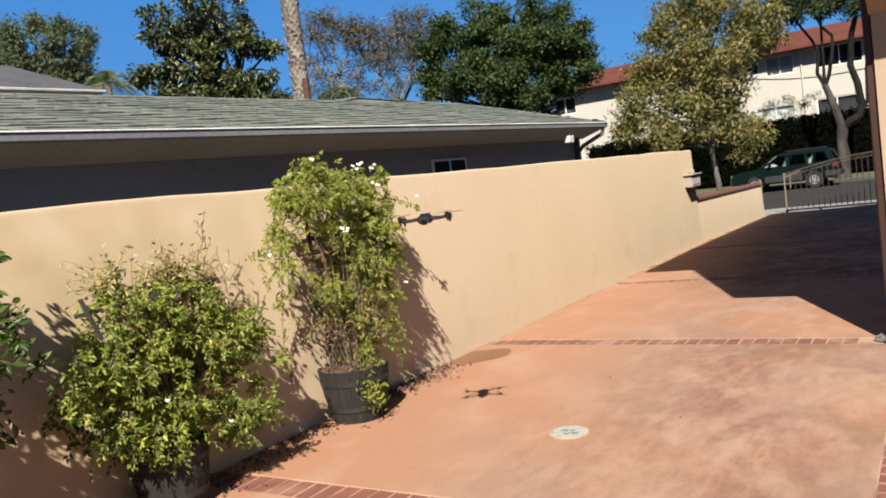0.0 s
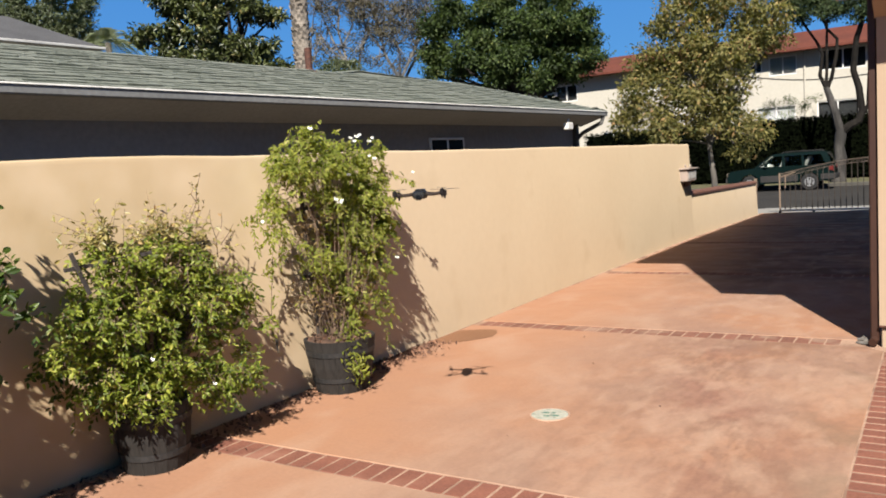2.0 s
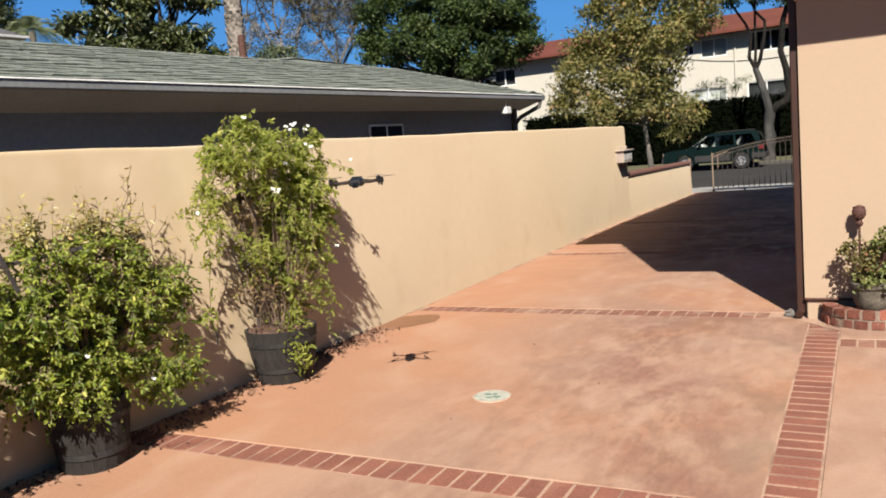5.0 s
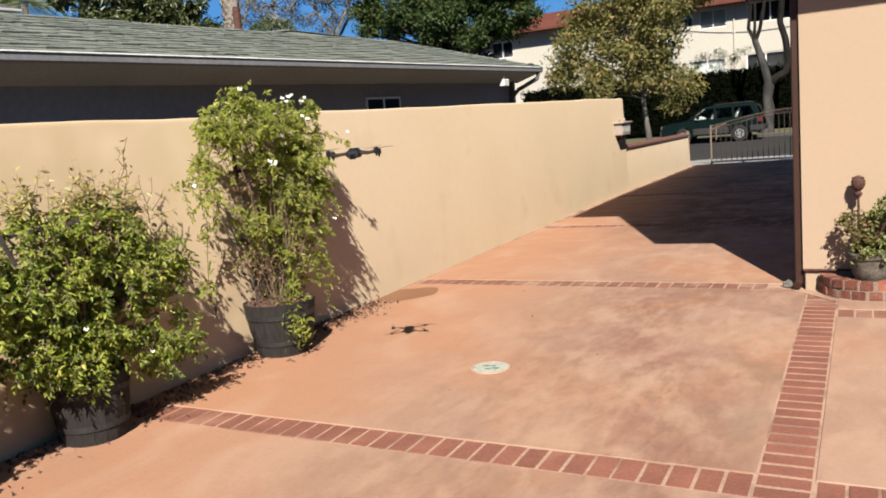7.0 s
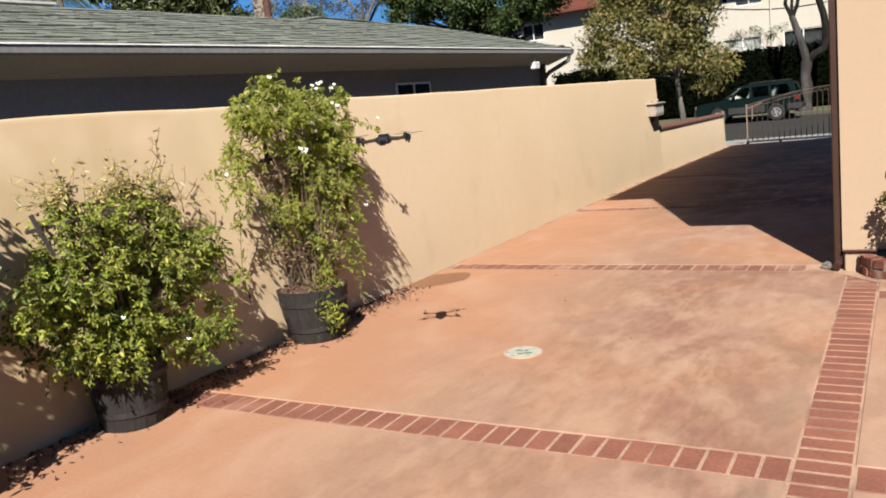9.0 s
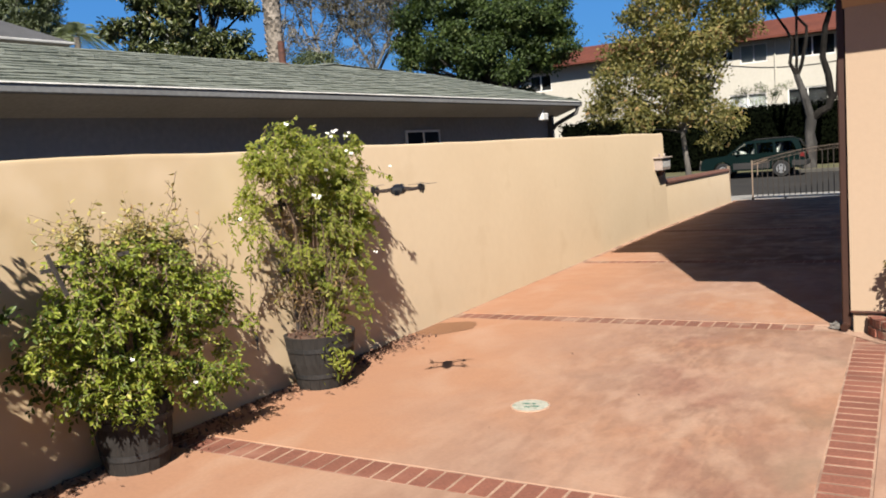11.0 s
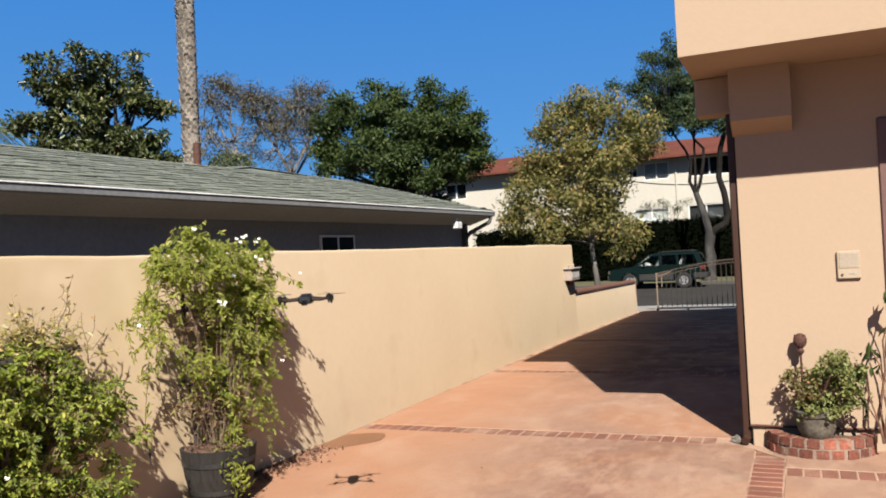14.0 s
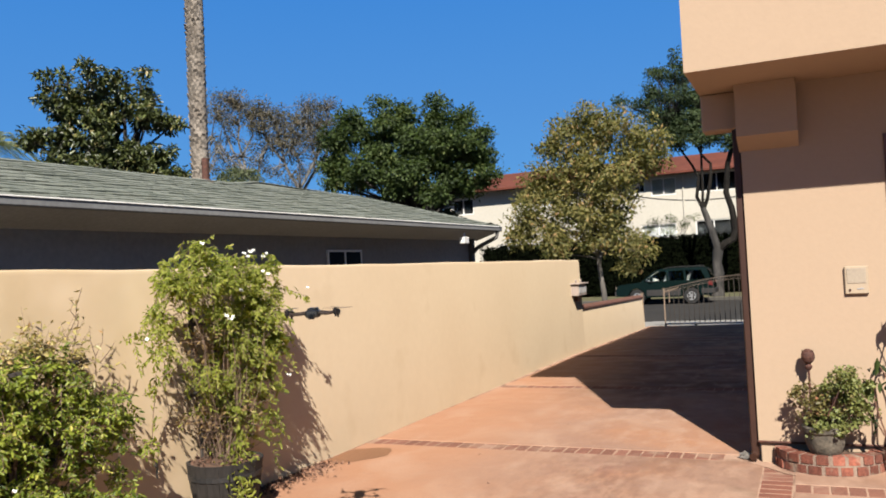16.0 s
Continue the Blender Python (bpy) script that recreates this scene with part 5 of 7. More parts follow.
def vine():
    """Tall potted vine on a trellis: hanging leafy twigs, brown stems showing through, trailing sprays, white flowers."""
    bx, by = 0.245, 1.115
    pot = thing("barrel_planter", (bx, by, 0.0), "grey half-barrel planter with a tall climbing vine", "planter", "barrel planters by the wall")
    barrel_pot(pot, 0.178, 0.243, 0.36)
    t = thing("potted_vine", (bx, by, 0.285), "tall bright green climbing vine with a few white flowers", "vine")
    O = np.array([bx, by, 0.285])
    crown = [(0.68, 1.58, 0.11, 0.07), (0.93, 1.66, 0.19, 0.08), (1.24, 1.61, 0.2, 0.08), (1.50, 1.57, 0.16, 0.08), (0.67, 1.50, 0.16, 0.09), (1.05, 1.49, 0.20, 0.10), (1.46, 1.39, 0.2, 0.12), (1.76, 1.42, 0.12, 0.03), (0.6, 1.42, 0.06, 0.07),
             (1.10, 1.34, 0.18, 0.09), (1.47, 1.24, 0.24, 0.12), (1.26, 1.12, 0.2, 0.09), (1.52, 1.04, 0.2, 0.12)]
    skirt = [(0.49, 1.23, 0.10, 0.06), (0.50, 1.31, 0.06, 0.04), (0.60, 1.11, 0.07, 0.05), (0.82, 0.98, 0.18, 0.05), (1.04, 1.03, 0.10, 0.05), (1.30, 0.89, 0.24, 0.09), (1.56, 0.84, 0.16, 0.09), (0.91, 0.87, 0.2, 0.05),
             (1.30, 0.77, 0.2, 0.05), (0.74, 1.24, 0.08, 0.06), (1.22, 0.58, 0.12, 0.07), (1.44, 0.56, 0.17, 0.07), (1.48, 0.42, 0.13, 0.06), (1.56, 0.68, 0.10, 0.06), (1.08, 0.68, 0.2, 0.09), (1.2, 0.46, 0.14, 0.06)]
    full = [(0.28, y, z, 0.13, ry, rz) for y, z, ry, rz in crown]
    thin = [(0.27, y, z, 0.12, ry, rz) for y, z, ry, rz in skirt]
    paths, P, D, N = twigs(full, 860, 21, 0.11, 13, 0.7, bunch=11, loose=0.042)
    p2, P2, D2, N2 = twigs(thin, 320, 23, 0.11, 13, 0.7, bunch=8, loose=0.045)
    paths, P, D, N = np.concatenate([paths, p2]), np.concatenate([P, P2]), np.concatenate([D, D2]), np.concatenate([N, N2])
    part("foliage", leaf_mesh("foliage", P - O, 0.033, 0.0118, M["leaf_vine"], 22, hexed=True, dirs=D, normals=N), None, t)
    twigwork(paths, O, 0.0018, M["twig"], t)
    r = random.Random(9)
    ends = [tuple(p[0] - O) for p in paths[::12]]
    base = [(r.uniform(-0.13, 0.13), r.uniform(-0.13, 0.13), 0.0) for _ in ends]
    stems(t, "stem", base, ends, 0.0028, 0.0012, M["twig"], 10, 0.1)
    # trailing sprays, one down over the pot, one hanging by the wall
    sprays = [(0.24, 0.70, 1.25, 0.2, 0.36, 1.20), (0.22, 0.75, 1.0, 0.16, 0.52, 0.86), (0.12, 0.66, 0.95, 0.06, 0.695, 0.40), (0.36, 1.02, 0.42, 0.52, 0.98, 0.13),
              (0.26, 1.7, 1.44, 0.36, 1.98, 1.36), (0.26, 1.65, 1.1, 0.34, 1.82, 1.06), (0.24, 0.70, 1.22, 0.22, 0.53, 1.38), (0.3, 1.05, 0.40, 0.46, 1.06, 0.2)]
    stems(t, "spray", [tuple(np.array(s[:3]) - O) for s in sprays], [tuple(np.array(s[3:]) - O) for s in sprays], 0.004, 0.0012, M["twig"], 13, 0.06)
    lp = []
    rs = np.random.RandomState(4)
    for i, s in enumerate(sprays):
        k = 150 if i in (3, 7) else 30
        f = rs.rand(k, 1) ** 0.8
        wide = (0.035, 0.045, 0.04) if i in (3, 7) else (0.012, 0.016, 0.016)
        lp.append(np.array(s[:3]) * (1 - f) + np.array(s[3:]) * f + rs.normal(size=(k, 3)) * wide)
    lp = keep_off_wall(np.concatenate(lp), 0.03)
    part("spray_foliage", leaf_mesh("spray_foliage", lp - O, 0.04, 0.014, M["leaf_vine"], 14, droop=0.9, hexed=True), None, t)
    g = Geo()
    tube(g, [(0.07 - bx, 0.695 - by, 0.44 - 0.285), (0.07 - bx, 0.697 - by, 0.40 - 0.285), (0.07 - bx, 0.70 - by, 0.325 - 0.285)], [0.003, 0.009, 0.004], 6)
    part("seed_pod", g, M["dark_bark"], t, "dark dry hanging seed pod")
    dead = [(0.25, 0.95, 0.62, 0.12, 0.2, 0.16), (0.27, 1.2, 0.66, 0.12, 0.2, 0.12), (0.24, 0.92, 1.14, 0.10, 0.14, 0.16), (0.24, 0.80, 1.36, 0.08, 0.10, 0.06)]
    dry, P, D, N = twigs(dead, 120, 27, 0.17, 4, -0.1, (0.1, -0.1, 0.9), 0.2, 0.15)
    part("dry_foliage", leaf_mesh("dry_foliage", P - O, 0.03, 0.010, M["leaf_dry"], 28, hexed=True, dirs=D, normals=N), None, t, "dry brown leaves among the lower stems")
    twigwork(dry, O, 0.0024, M["twig"], t)
    tr = thing("trellis", (0.12, by, 0.29), "dark wooden trellis hidden in the vine", "trellis")
    for y in (-0.15, 0.12, 0.4):
        slat(tr, (0, y * 0.4, 0.0), (0, y, 1.30), 0.025, 0.014)
    for z in (0.5, 0.95, 1.24):
        slat(tr, (0.015, -0.22, z), (0.015, 0.46, z + 0.02), 0.025, 0.014)
    flowers("vine_flower", [(0.40, 0.80, 1.74), (0.40, 1.20, 1.68), (0.41, 1.25, 1.69), (0.40, 1.40, 1.66), (0.41, 1.37, 1.56), (0.41, 1.43, 1.54), (0.38, 1.93, 1.43), (0.46, 0.93, 1.29), (0.46, 0.98, 1.28), (0.38, 0.34, 1.20), (0.40, 1.63, 0.83), (0.44, 1.10, 1.44), (0.41, 1.22, 1.66), (0.41, 1.28, 1.70), (0.41, 1.42, 1.68), (0.47, 0.95, 1.27)], 0.0175, t, O)


vine()


def third_bush():
    """Another potted shrub further along the wall, towards the camera."""
    bx, by = 0.30, -1.70
    pot = thing("barrel_planter", (bx, by, 0.0), "grey half-barrel planter with a glossy shrub", "planter", "barrel planters by the wall")
    barrel_pot(pot, 0.165, 0.21, 0.35)
    t = thing("potted_shrub", (bx, by, 0.29), "glossy dark green potted shrub beside the wall", "shrub")
    O = np.array([bx, by, 0.29])
    blobs = [(0.34, -1.52, 1.52, 0.22, 0.32, 0.26), (0.40, -1.54, 1.05, 0.28, 0.36, 0.30), (0.40, -1.62, 0.66, 0.26, 0.34, 0.18)]
    paths, P, D, N = twigs(blobs, 400, 31, 0.14, 11, 0.35, bunch=8, loose=0.045)
    part("foliage", leaf_mesh("foliage", P - O, 0.046, 0.021, M["leaf_shade"], 32, hexed=True, dirs=D, normals=N), None, t)
    twigwork(paths, O, 0.0022, M["twig"], t)
    r = random.Random(19)
    base = [(r.uniform(-0.06, 0.06), r.uniform(-0.06, 0.06), 0.0) for _ in range(30)]
    stems(t, "stem", base, [tuple(p[0] - O) for p in paths[::14]][:30], 0.008, 0.002, M["twig"], 20, 0.1)


third_bush()


def litter():
    rs = np.random.RandomState(8)
    a = np.stack([0.055 + np.abs(rs.normal(size=620)) * 0.105, 1.3 + rs.rand(620) * 1.2, 0.005 + 0.014 * rs.rand(620)], 1)
    b = np.stack([0.055 + np.abs(rs.normal(size=420)) * 0.16, -1.2 + rs.rand(420) * 2.2, np.full(420, 0.006)], 1)
    c = np.stack([0.1 + rs.rand(9) * 2.4, -0.5 + rs.rand(9) * 6.0, np.full(9, 0.006)], 1)
    me = leaf_mesh("leaf_litter", np.concatenate([a, b]), 0.036, 0.015, M["dead_leaf"], 9, up=1.6, droop=0.0)
    ob = part("leaf_litter", me, None)
    tagged(ob, "scattered dry brown leaves along the foot of the wall", "leaf litter", kind="stuff")
    me = leaf_mesh("stray_leaves", c, 0.022, 0.01, M["dead_leaf"], 10, up=1.6, droop=0.0)
    tagged(part("stray_leaves", me, None), "few stray dry leaves on the concrete", "leaf litter", kind="stuff")


litter()


def drain_cover():
    t = thing("drain_cover", (1.815, 1.05, 0.0), "round pale green drain lid set flush in the concrete", "drain cover")
    g = Geo()
    lathe(g, [(0.106, 0.0005), (0.116, 0.0005), (0.115, 0.005), (0.107, 0.006), (0.106, 0.0005)], n=40, caps=False)
    part("rim", g, M["drain_rim"], t)
    g = Geo()
    lathe(g, [(0.0005, 0.005), (0.06, 0.0056), (0.1055, 0.005), (0.1055, 0.001)], n=40)
    lid = part("lid", g, M["drain"], t)
    for x, y, s in ((-0.03, 0.02, 0.9), (0.04, -0.012, 1), (-0.005, -0.035, 0.8), (0.01, 0.03, 0.5)):
        g = Geo()
        box(g, x - 0.02 * s, x + 0.02 * s, y - 0.01, y + 0.01, 0.0054, 0.0068)
        part("slot", g, M["drain_mark"], lid, "dark green mark")


M["drain_mark"] = mat("green_mark", (0.05, 0.11, 0.08), (0.07, 0.13, 0.1), 30, 80, 0.2, 0.7)
drain_cover()


M["drone_arm"] = mat("drone_arm_plastic", (0.03, 0.021, 0.016), (0.02, 0.014, 0.011), 20, 100, 0.1, 0.4)


def drone():
    """Small folding camera drone at hover: body, four arms, motors, two-blade rotors at rest, front camera."""
    t = thing("drone", (1.47, 0.38, 1.32), "small dark grey quadcopter drone hovering over the drive", "drone", turn=-62)
    t.scale = (0.82, 0.82, 0.82)
    g = Geo()
    prof = [(-0.095, 0.03, 0.016), (-0.085, 0.042, 0.024), (-0.03, 0.046, 0.027), (0.04, 0.046, 0.027), (0.085, 0.042, 0.024), (0.10, 0.03, 0.018)]
    vs, fs = [], []
    for x, w, h in prof:
        for a in range(10):
            u = 2 * math.pi * (a + 0.5) / 10
            c, s = math.cos(u), math.sin(u)
            vs.append((x, w * math.copysign(abs(c) ** 0.5, c), h * math.copysign(abs(s) ** 0.6, s)))
    for i in range(len(prof) - 1):
        for a in range(10):
            b = (a + 1) % 10
            fs.append((i * 10 + a, i * 10 + b, (i + 1) * 10 + b, (i + 1) * 10 + a))
    fs += [tuple(range(10)), tuple(range(50, 60))]
    g.add(vs, fs)
    part("body", g, M["drone_body"], t, smooth=True)
    g = Geo()
    box(g, -0.08, 0.05, -0.03, 0.03, 0.022, 0.035, 0.006)
    part("battery", g, M["drone_dark"], t)
    g = Geo()
    box(g, 0.088, 0.125, -0.02, 0.02, -0.03, 0.008, 0.006)
    cam_part = part("gimbal_camera", g, M["drone_dark"], t)
    g = Geo()
    tube(g, [(0.12, 0, -0.011), (0.131, 0, -0.011)], 0.013, 16)
    part("lens", g, M["lens_glass"], cam_part)
    g = Geo()
    box(g, -0.104, -0.096, -0.016, 0.016, -0.014, 0.016, 0.003)
    part("rear_plate", g, M["silver"], t, "small silver rear plate")
    for sx, sy, yaw in ((1, 1, 20), (1, -1, 140), (-1, 1, 75), (-1, -1, 10)):
        e = Vector((0.105 * sx, 0.145 * sy, 0.01 if sx > 0 else -0.004))
        g = Geo()
        tube(g, [(0.05 * sx, 0.036 * sy, 0.005), (0.085 * sx, 0.09 * sy, 0.0), tuple(e)], [0.012, 0.009, 0.011], 8)
        arm = part("arm", g, M["drone_arm"], t, smooth=True)
        g = Geo()
        lathe(g, [(0.013, e.z - 0.014), (0.015, e.z - 0.008), (0.015, e.z + 0.018), (0.006, e.z + 0.024)], e.x, e.y, 14)
        part("motor", g, M["drone_dark"], arm, smooth=True)
        g = Geo()
        tube(g, [(e.x, e.y, e.z - 0.012), (e.x, e.y, e.z - 0.03)], [0.007, 0.006], 8)
        part("foot", g, M["drone_dark"], arm)
        for half in (0, 180):
            a = radians(yaw + half)
            d, s = Vector((math.cos(a), math.sin(a), 0.03)), Vector((-math.sin(a), math.cos(a), 0.12))
            c = e + Vector((0, 0, 0.026))
            g = Geo()
            up = Vector((0, 0, 0.0015))
            out = [c + s * 0.004, c + d * 0.03 + s * 0.009, c + d * 0.095 + s * 0.003, c + d * 0.095 - s * 0.003, c + d * 0.03 - s * 0.007, c - s * 0.004]
            g.add([p for p in out] + [p + up for p in out], [(0, 1, 2, 3, 4, 5), (6, 7, 8, 9, 10, 11)] + [(i, (i + 1) % 6, (i + 1) % 6 + 6, i + 6) for i in range(6)])
            part("blade", g, M["drone_dark"], arm)


drone()


def rag():
    """Crumpled grey lump at the house corner."""
    t = thing("rag", (3.245, 3.36, 0.004), "crumpled grey rag lying at the foot of the downspout", "rag")
    t.scale = (0.62, 0.62, 0.6)
    g = Geo()
    rr = random.Random(12)
    n, m = 14, 7
    for i in range(m):
        v = i / (m - 1)
        for j in range(n):
            a = 2 * math.pi * j / n
            r = (0.085 * math.sin(0.35 + v * 1.2 * math.pi / 1.25) if i else 0.09) * rr.uniform(0.7, 1.2) * (1 - 0.75 * v)
            g.v.append((r * 1.25 * math.cos(a), r * math.sin(a), v * 0.085 * rr.uniform(0.8, 1.1)))
    for i in range(m - 1):
        for j in range(n):
            k = (j + 1) % n
            g.f.append((i * n + j, i * n + k, (i + 1) * n + k, (i + 1) * n + j))
    g.f += [tuple(range(n)), tuple(range((m - 1) * n, m * n))]
    part("cloth", g, M["rag"], t)


rag()

# ---------------------------------------------------------------- brick ring bed with a potted succulent
RINGX, RINGY, RRX, RRY = 3.815, HY - 0.002, 0.352, 0.315


def ring_bed():
    t = thing("brick_planter", (RINGX, RINGY, 0.0), "curved red brick planter bed against the house wall", "planter bed")
    g = Geo()
    n = 24
    for i in range(n + 1):
        c, s = math.cos(math.pi * i / n), -math.sin(math.pi * i / n)
        for rx, ry, z in ((RRX - 0.004, RRY - 0.004, 0.0), (RRX - 0.004, RRY - 0.004, 0.126), (RRX - 0.089, RRY - 0.089, 0.126), (RRX - 0.089, RRY - 0.089, 0.0)):
            g.v.append((rx * c, ry * s, z))
    for i in range(n):
        g.f += [(4 * i + k, 4 * i + (k + 1) % 4, 4 * i + 4 + (k + 1) % 4, 4 * i + 4 + k) for k in range(4)]
    g.f += [(0, 1, 2, 3), (4 * n + 3, 4 * n + 2, 4 * n + 1, 4 * n)]
    part("mortar_core", g, M["ring_mortar"], t)
    g = Geo()
    lathe(g, [(0.01, 0.104), (RRX - 0.09, 0.1), (RRX - 0.09, 0.06)], 0, 0, 32, 1.0, (RRY - 0.09) / (RRX - 0.09))
    vs = [(x, min(y, -0.004), z) for x, y, z in g.v]
    g.v = vs
    part("soil", g, M["soil"], t)
    rr = random.Random(2)
    for course in range(2):
        k = 11
        for i in range(-1 if course else 0, k):
            a0 = math.pi * (i + 0.11 + rr.uniform(-0.03, 0.03) + 0.5 * course) / k
            a1 = math.pi * (i + 0.88 + rr.uniform(-0.04, 0.04) + 0.5 * course) / k
            a0, a1 = max(a0, 0.01), min(a1, math.pi - 0.01)
            if a1 - a0 < 0.06:
                continue
            z0 = 0.004 + course * 0.069
            z1 = z0 + 0.055 + rr.uniform(-0.003, 0.003)
            g = Geo()
            ro = rr.uniform(-0.004, 0.006)
            q = []
            for a in (a0, (a0 + a1) / 2, a1):
                q.append(((RRX + ro) * math.cos(a), -(RRY + ro) * math.sin(a)))
            for a in (a1, (a0 + a1) / 2, a0):
                q.append(((RRX - 0.098) * math.cos(a), -(RRY - 0.098) * math.sin(a)))
            prism(g, q, z0, z1, "z")
            part("brick", g, M["ring_brick"], t)


ring_bed()


def succulent():
    pot = thing("stone_pot", (3.79, 3.07, 0.104), "round weathered stone pot on the brick bed", "pot")
    pot.scale = (0.92, 0.92, 0.96)
    g = Geo()
    lathe(g, [(0.075, 0.0), (0.105, 0.02), (0.128, 0.075), (0.139, 0.13), (0.142, 0.17), (0.156, 0.182), (0.158, 0.212), (0.143, 0.222), (0.134, 0.19)], n=28)
    part("bowl", g, M["stone_pot"], pot, smooth=True)
    g = Geo()
    lathe(g, [(0.002, 0.2), (0.136, 0.192), (0.136, 0.17)], n=20)
    part("soil", g, M["soil"], pot)
    t = thing("jade_plant", (3.79, 3.07, 0.285), "bushy green jade plant with reddish leaf edges", "succulent")
    pts, hubs = clumps([(0.14, 0.0, 0.33, 0.10, 0.10, 0.12), (0.20, -0.02, 0.17, 0.11, 0.10, 0.14), (0.06, -0.05, 0.07, 0.12, 0.11, 0.09), (0.26, 0.0, 0.30, 0.07, 0.06, 0.05), (0.04, 0.02, 0.25, 0.08, 0.09, 0.08), (0.02, -0.09, 0.02, 0.16, 0.06, 0.05)], (38, 40, 22, 12, 16, 20), 22, 0.02, 41, 0.5)
    few, left = clumps([(-0.12, 0.0, 0.24, 0.09, 0.09, 0.10), (-0.06, -0.02, 0.10, 0.11, 0.1, 0.09), (-0.03, 0.0, 0.2, 0.07, 0.08, 0.08)], (24, 20, 12), 13, 0.02, 47, 0.35)
    for p in (pts, few):
        p[:, 1] = np.minimum(p[:, 1], 0.14)
    part("foliage", leaf_mesh("foliage", pts, 0.022, 0.016, M["leaf_succulent"], 42, up=0.3, droop=-0.2, hexed=True), None, t)
    part("thin_foliage", leaf_mesh("thin_foliage", few, 0.022, 0.016, M["leaf_reddish"], 48, up=0.3, droop=-0.2, hexed=True), None, t, "sparser reddish leaves on bare stems")
    r = random.Random(44)
    ends = [tuple(h) for h in hubs[::6]][:22] + [tuple(h) for h in left[::2]]
    stems(t, "stem", [(r.uniform(-0.05, 0.05), r.uniform(-0.04, 0.04), -0.04) for _ in ends], ends, 0.006, 0.0025, M["rust"], 43, 0.12)
    f = thing("garden_stake", (3.715, 3.16, 0.1), "rusty iron stake with a ball finial", "garden stake")
    g = Geo()
    tube(g, [(0, 0, 0), (0, 0, 0.60)], 0.008, 8)
    part("rod", g, M["rust"], f)
    g = Geo()
    lathe(g, [(0.006, 0.575), (0.024, 0.595), (0.026, 0.61), (0.014, 0.625), (0.03, 0.638), (0.042, 0.66), (0.045, 0.688), (0.036, 0.715), (0.014, 0.73)], n=20)
    finial = part("finial", g, M["rust"], f, "rust-brown ball finial wrapped in iron petals", smooth=True)
    for ring, (z, r0, k) in enumerate(((0.65, 0.038, 8), (0.676, 0.045, 8), (0.7, 0.04, 7))):
        for i in range(k):
            a = 2 * math.pi * (i + 0.5 * ring) / k
            d, s = Vector((math.cos(a), math.sin(a), 0)), Vector((-math.sin(a), math.cos(a), 0))
            c = d * r0 + Vector((0, 0, z))
            g = Geo()
            g.add([c - s * 0.014 - d * 0.006, c + s * 0.014 - d * 0.006, c + s * 0.011 - d * 0.002 + Vector((0, 0, 0.02)), c - s * 0.011 - d * 0.002 + Vector((0, 0, 0.02)), c - d * 0.01 + Vector((0, 0, 0.016)), c + d * 0.005 + Vector((0, 0, -0.01))], [(5, 1, 2, 3, 0), (3, 2, 4), (0, 3, 4), (1, 4, 2), (0, 4, 1, 5)])
            part("petal", g, M["rust"], finial)
    # leggy plant by the door
    p = thing("leggy_plant", (4.2, 3.06, 0.1), "leggy bare-stemmed plant beside the door", "plant")
    ends = [(-0.1, -0.02, 0.42), (-0.02, -0.03, 0.5), (0.04, -0.02, 0.72), (-0.04, 0.0, 0.62), (0.08, -0.02, 0.95), (-0.12, 0.02, 0.26), (0.1, 0.0, 1.05)]
    stems(p, "stem", [(0, 0, 0)] * len(ends), ends, 0.009, 0.004, M["dead_leaf"], 45, 0.12)
    rs = np.random.RandomState(6)
    lp = np.concatenate([np.array(e) + rs.normal(size=(4, 3)) * (0.035, 0.02, 0.04) for e in ends])
    part("foliage", leaf_mesh("foliage", lp, 0.1, 0.036, M["leaf_oak"], 46, droop=1.2, hexed=True), None, p)


succulent()

# ---------------------------------------------------------------- parked car across the street


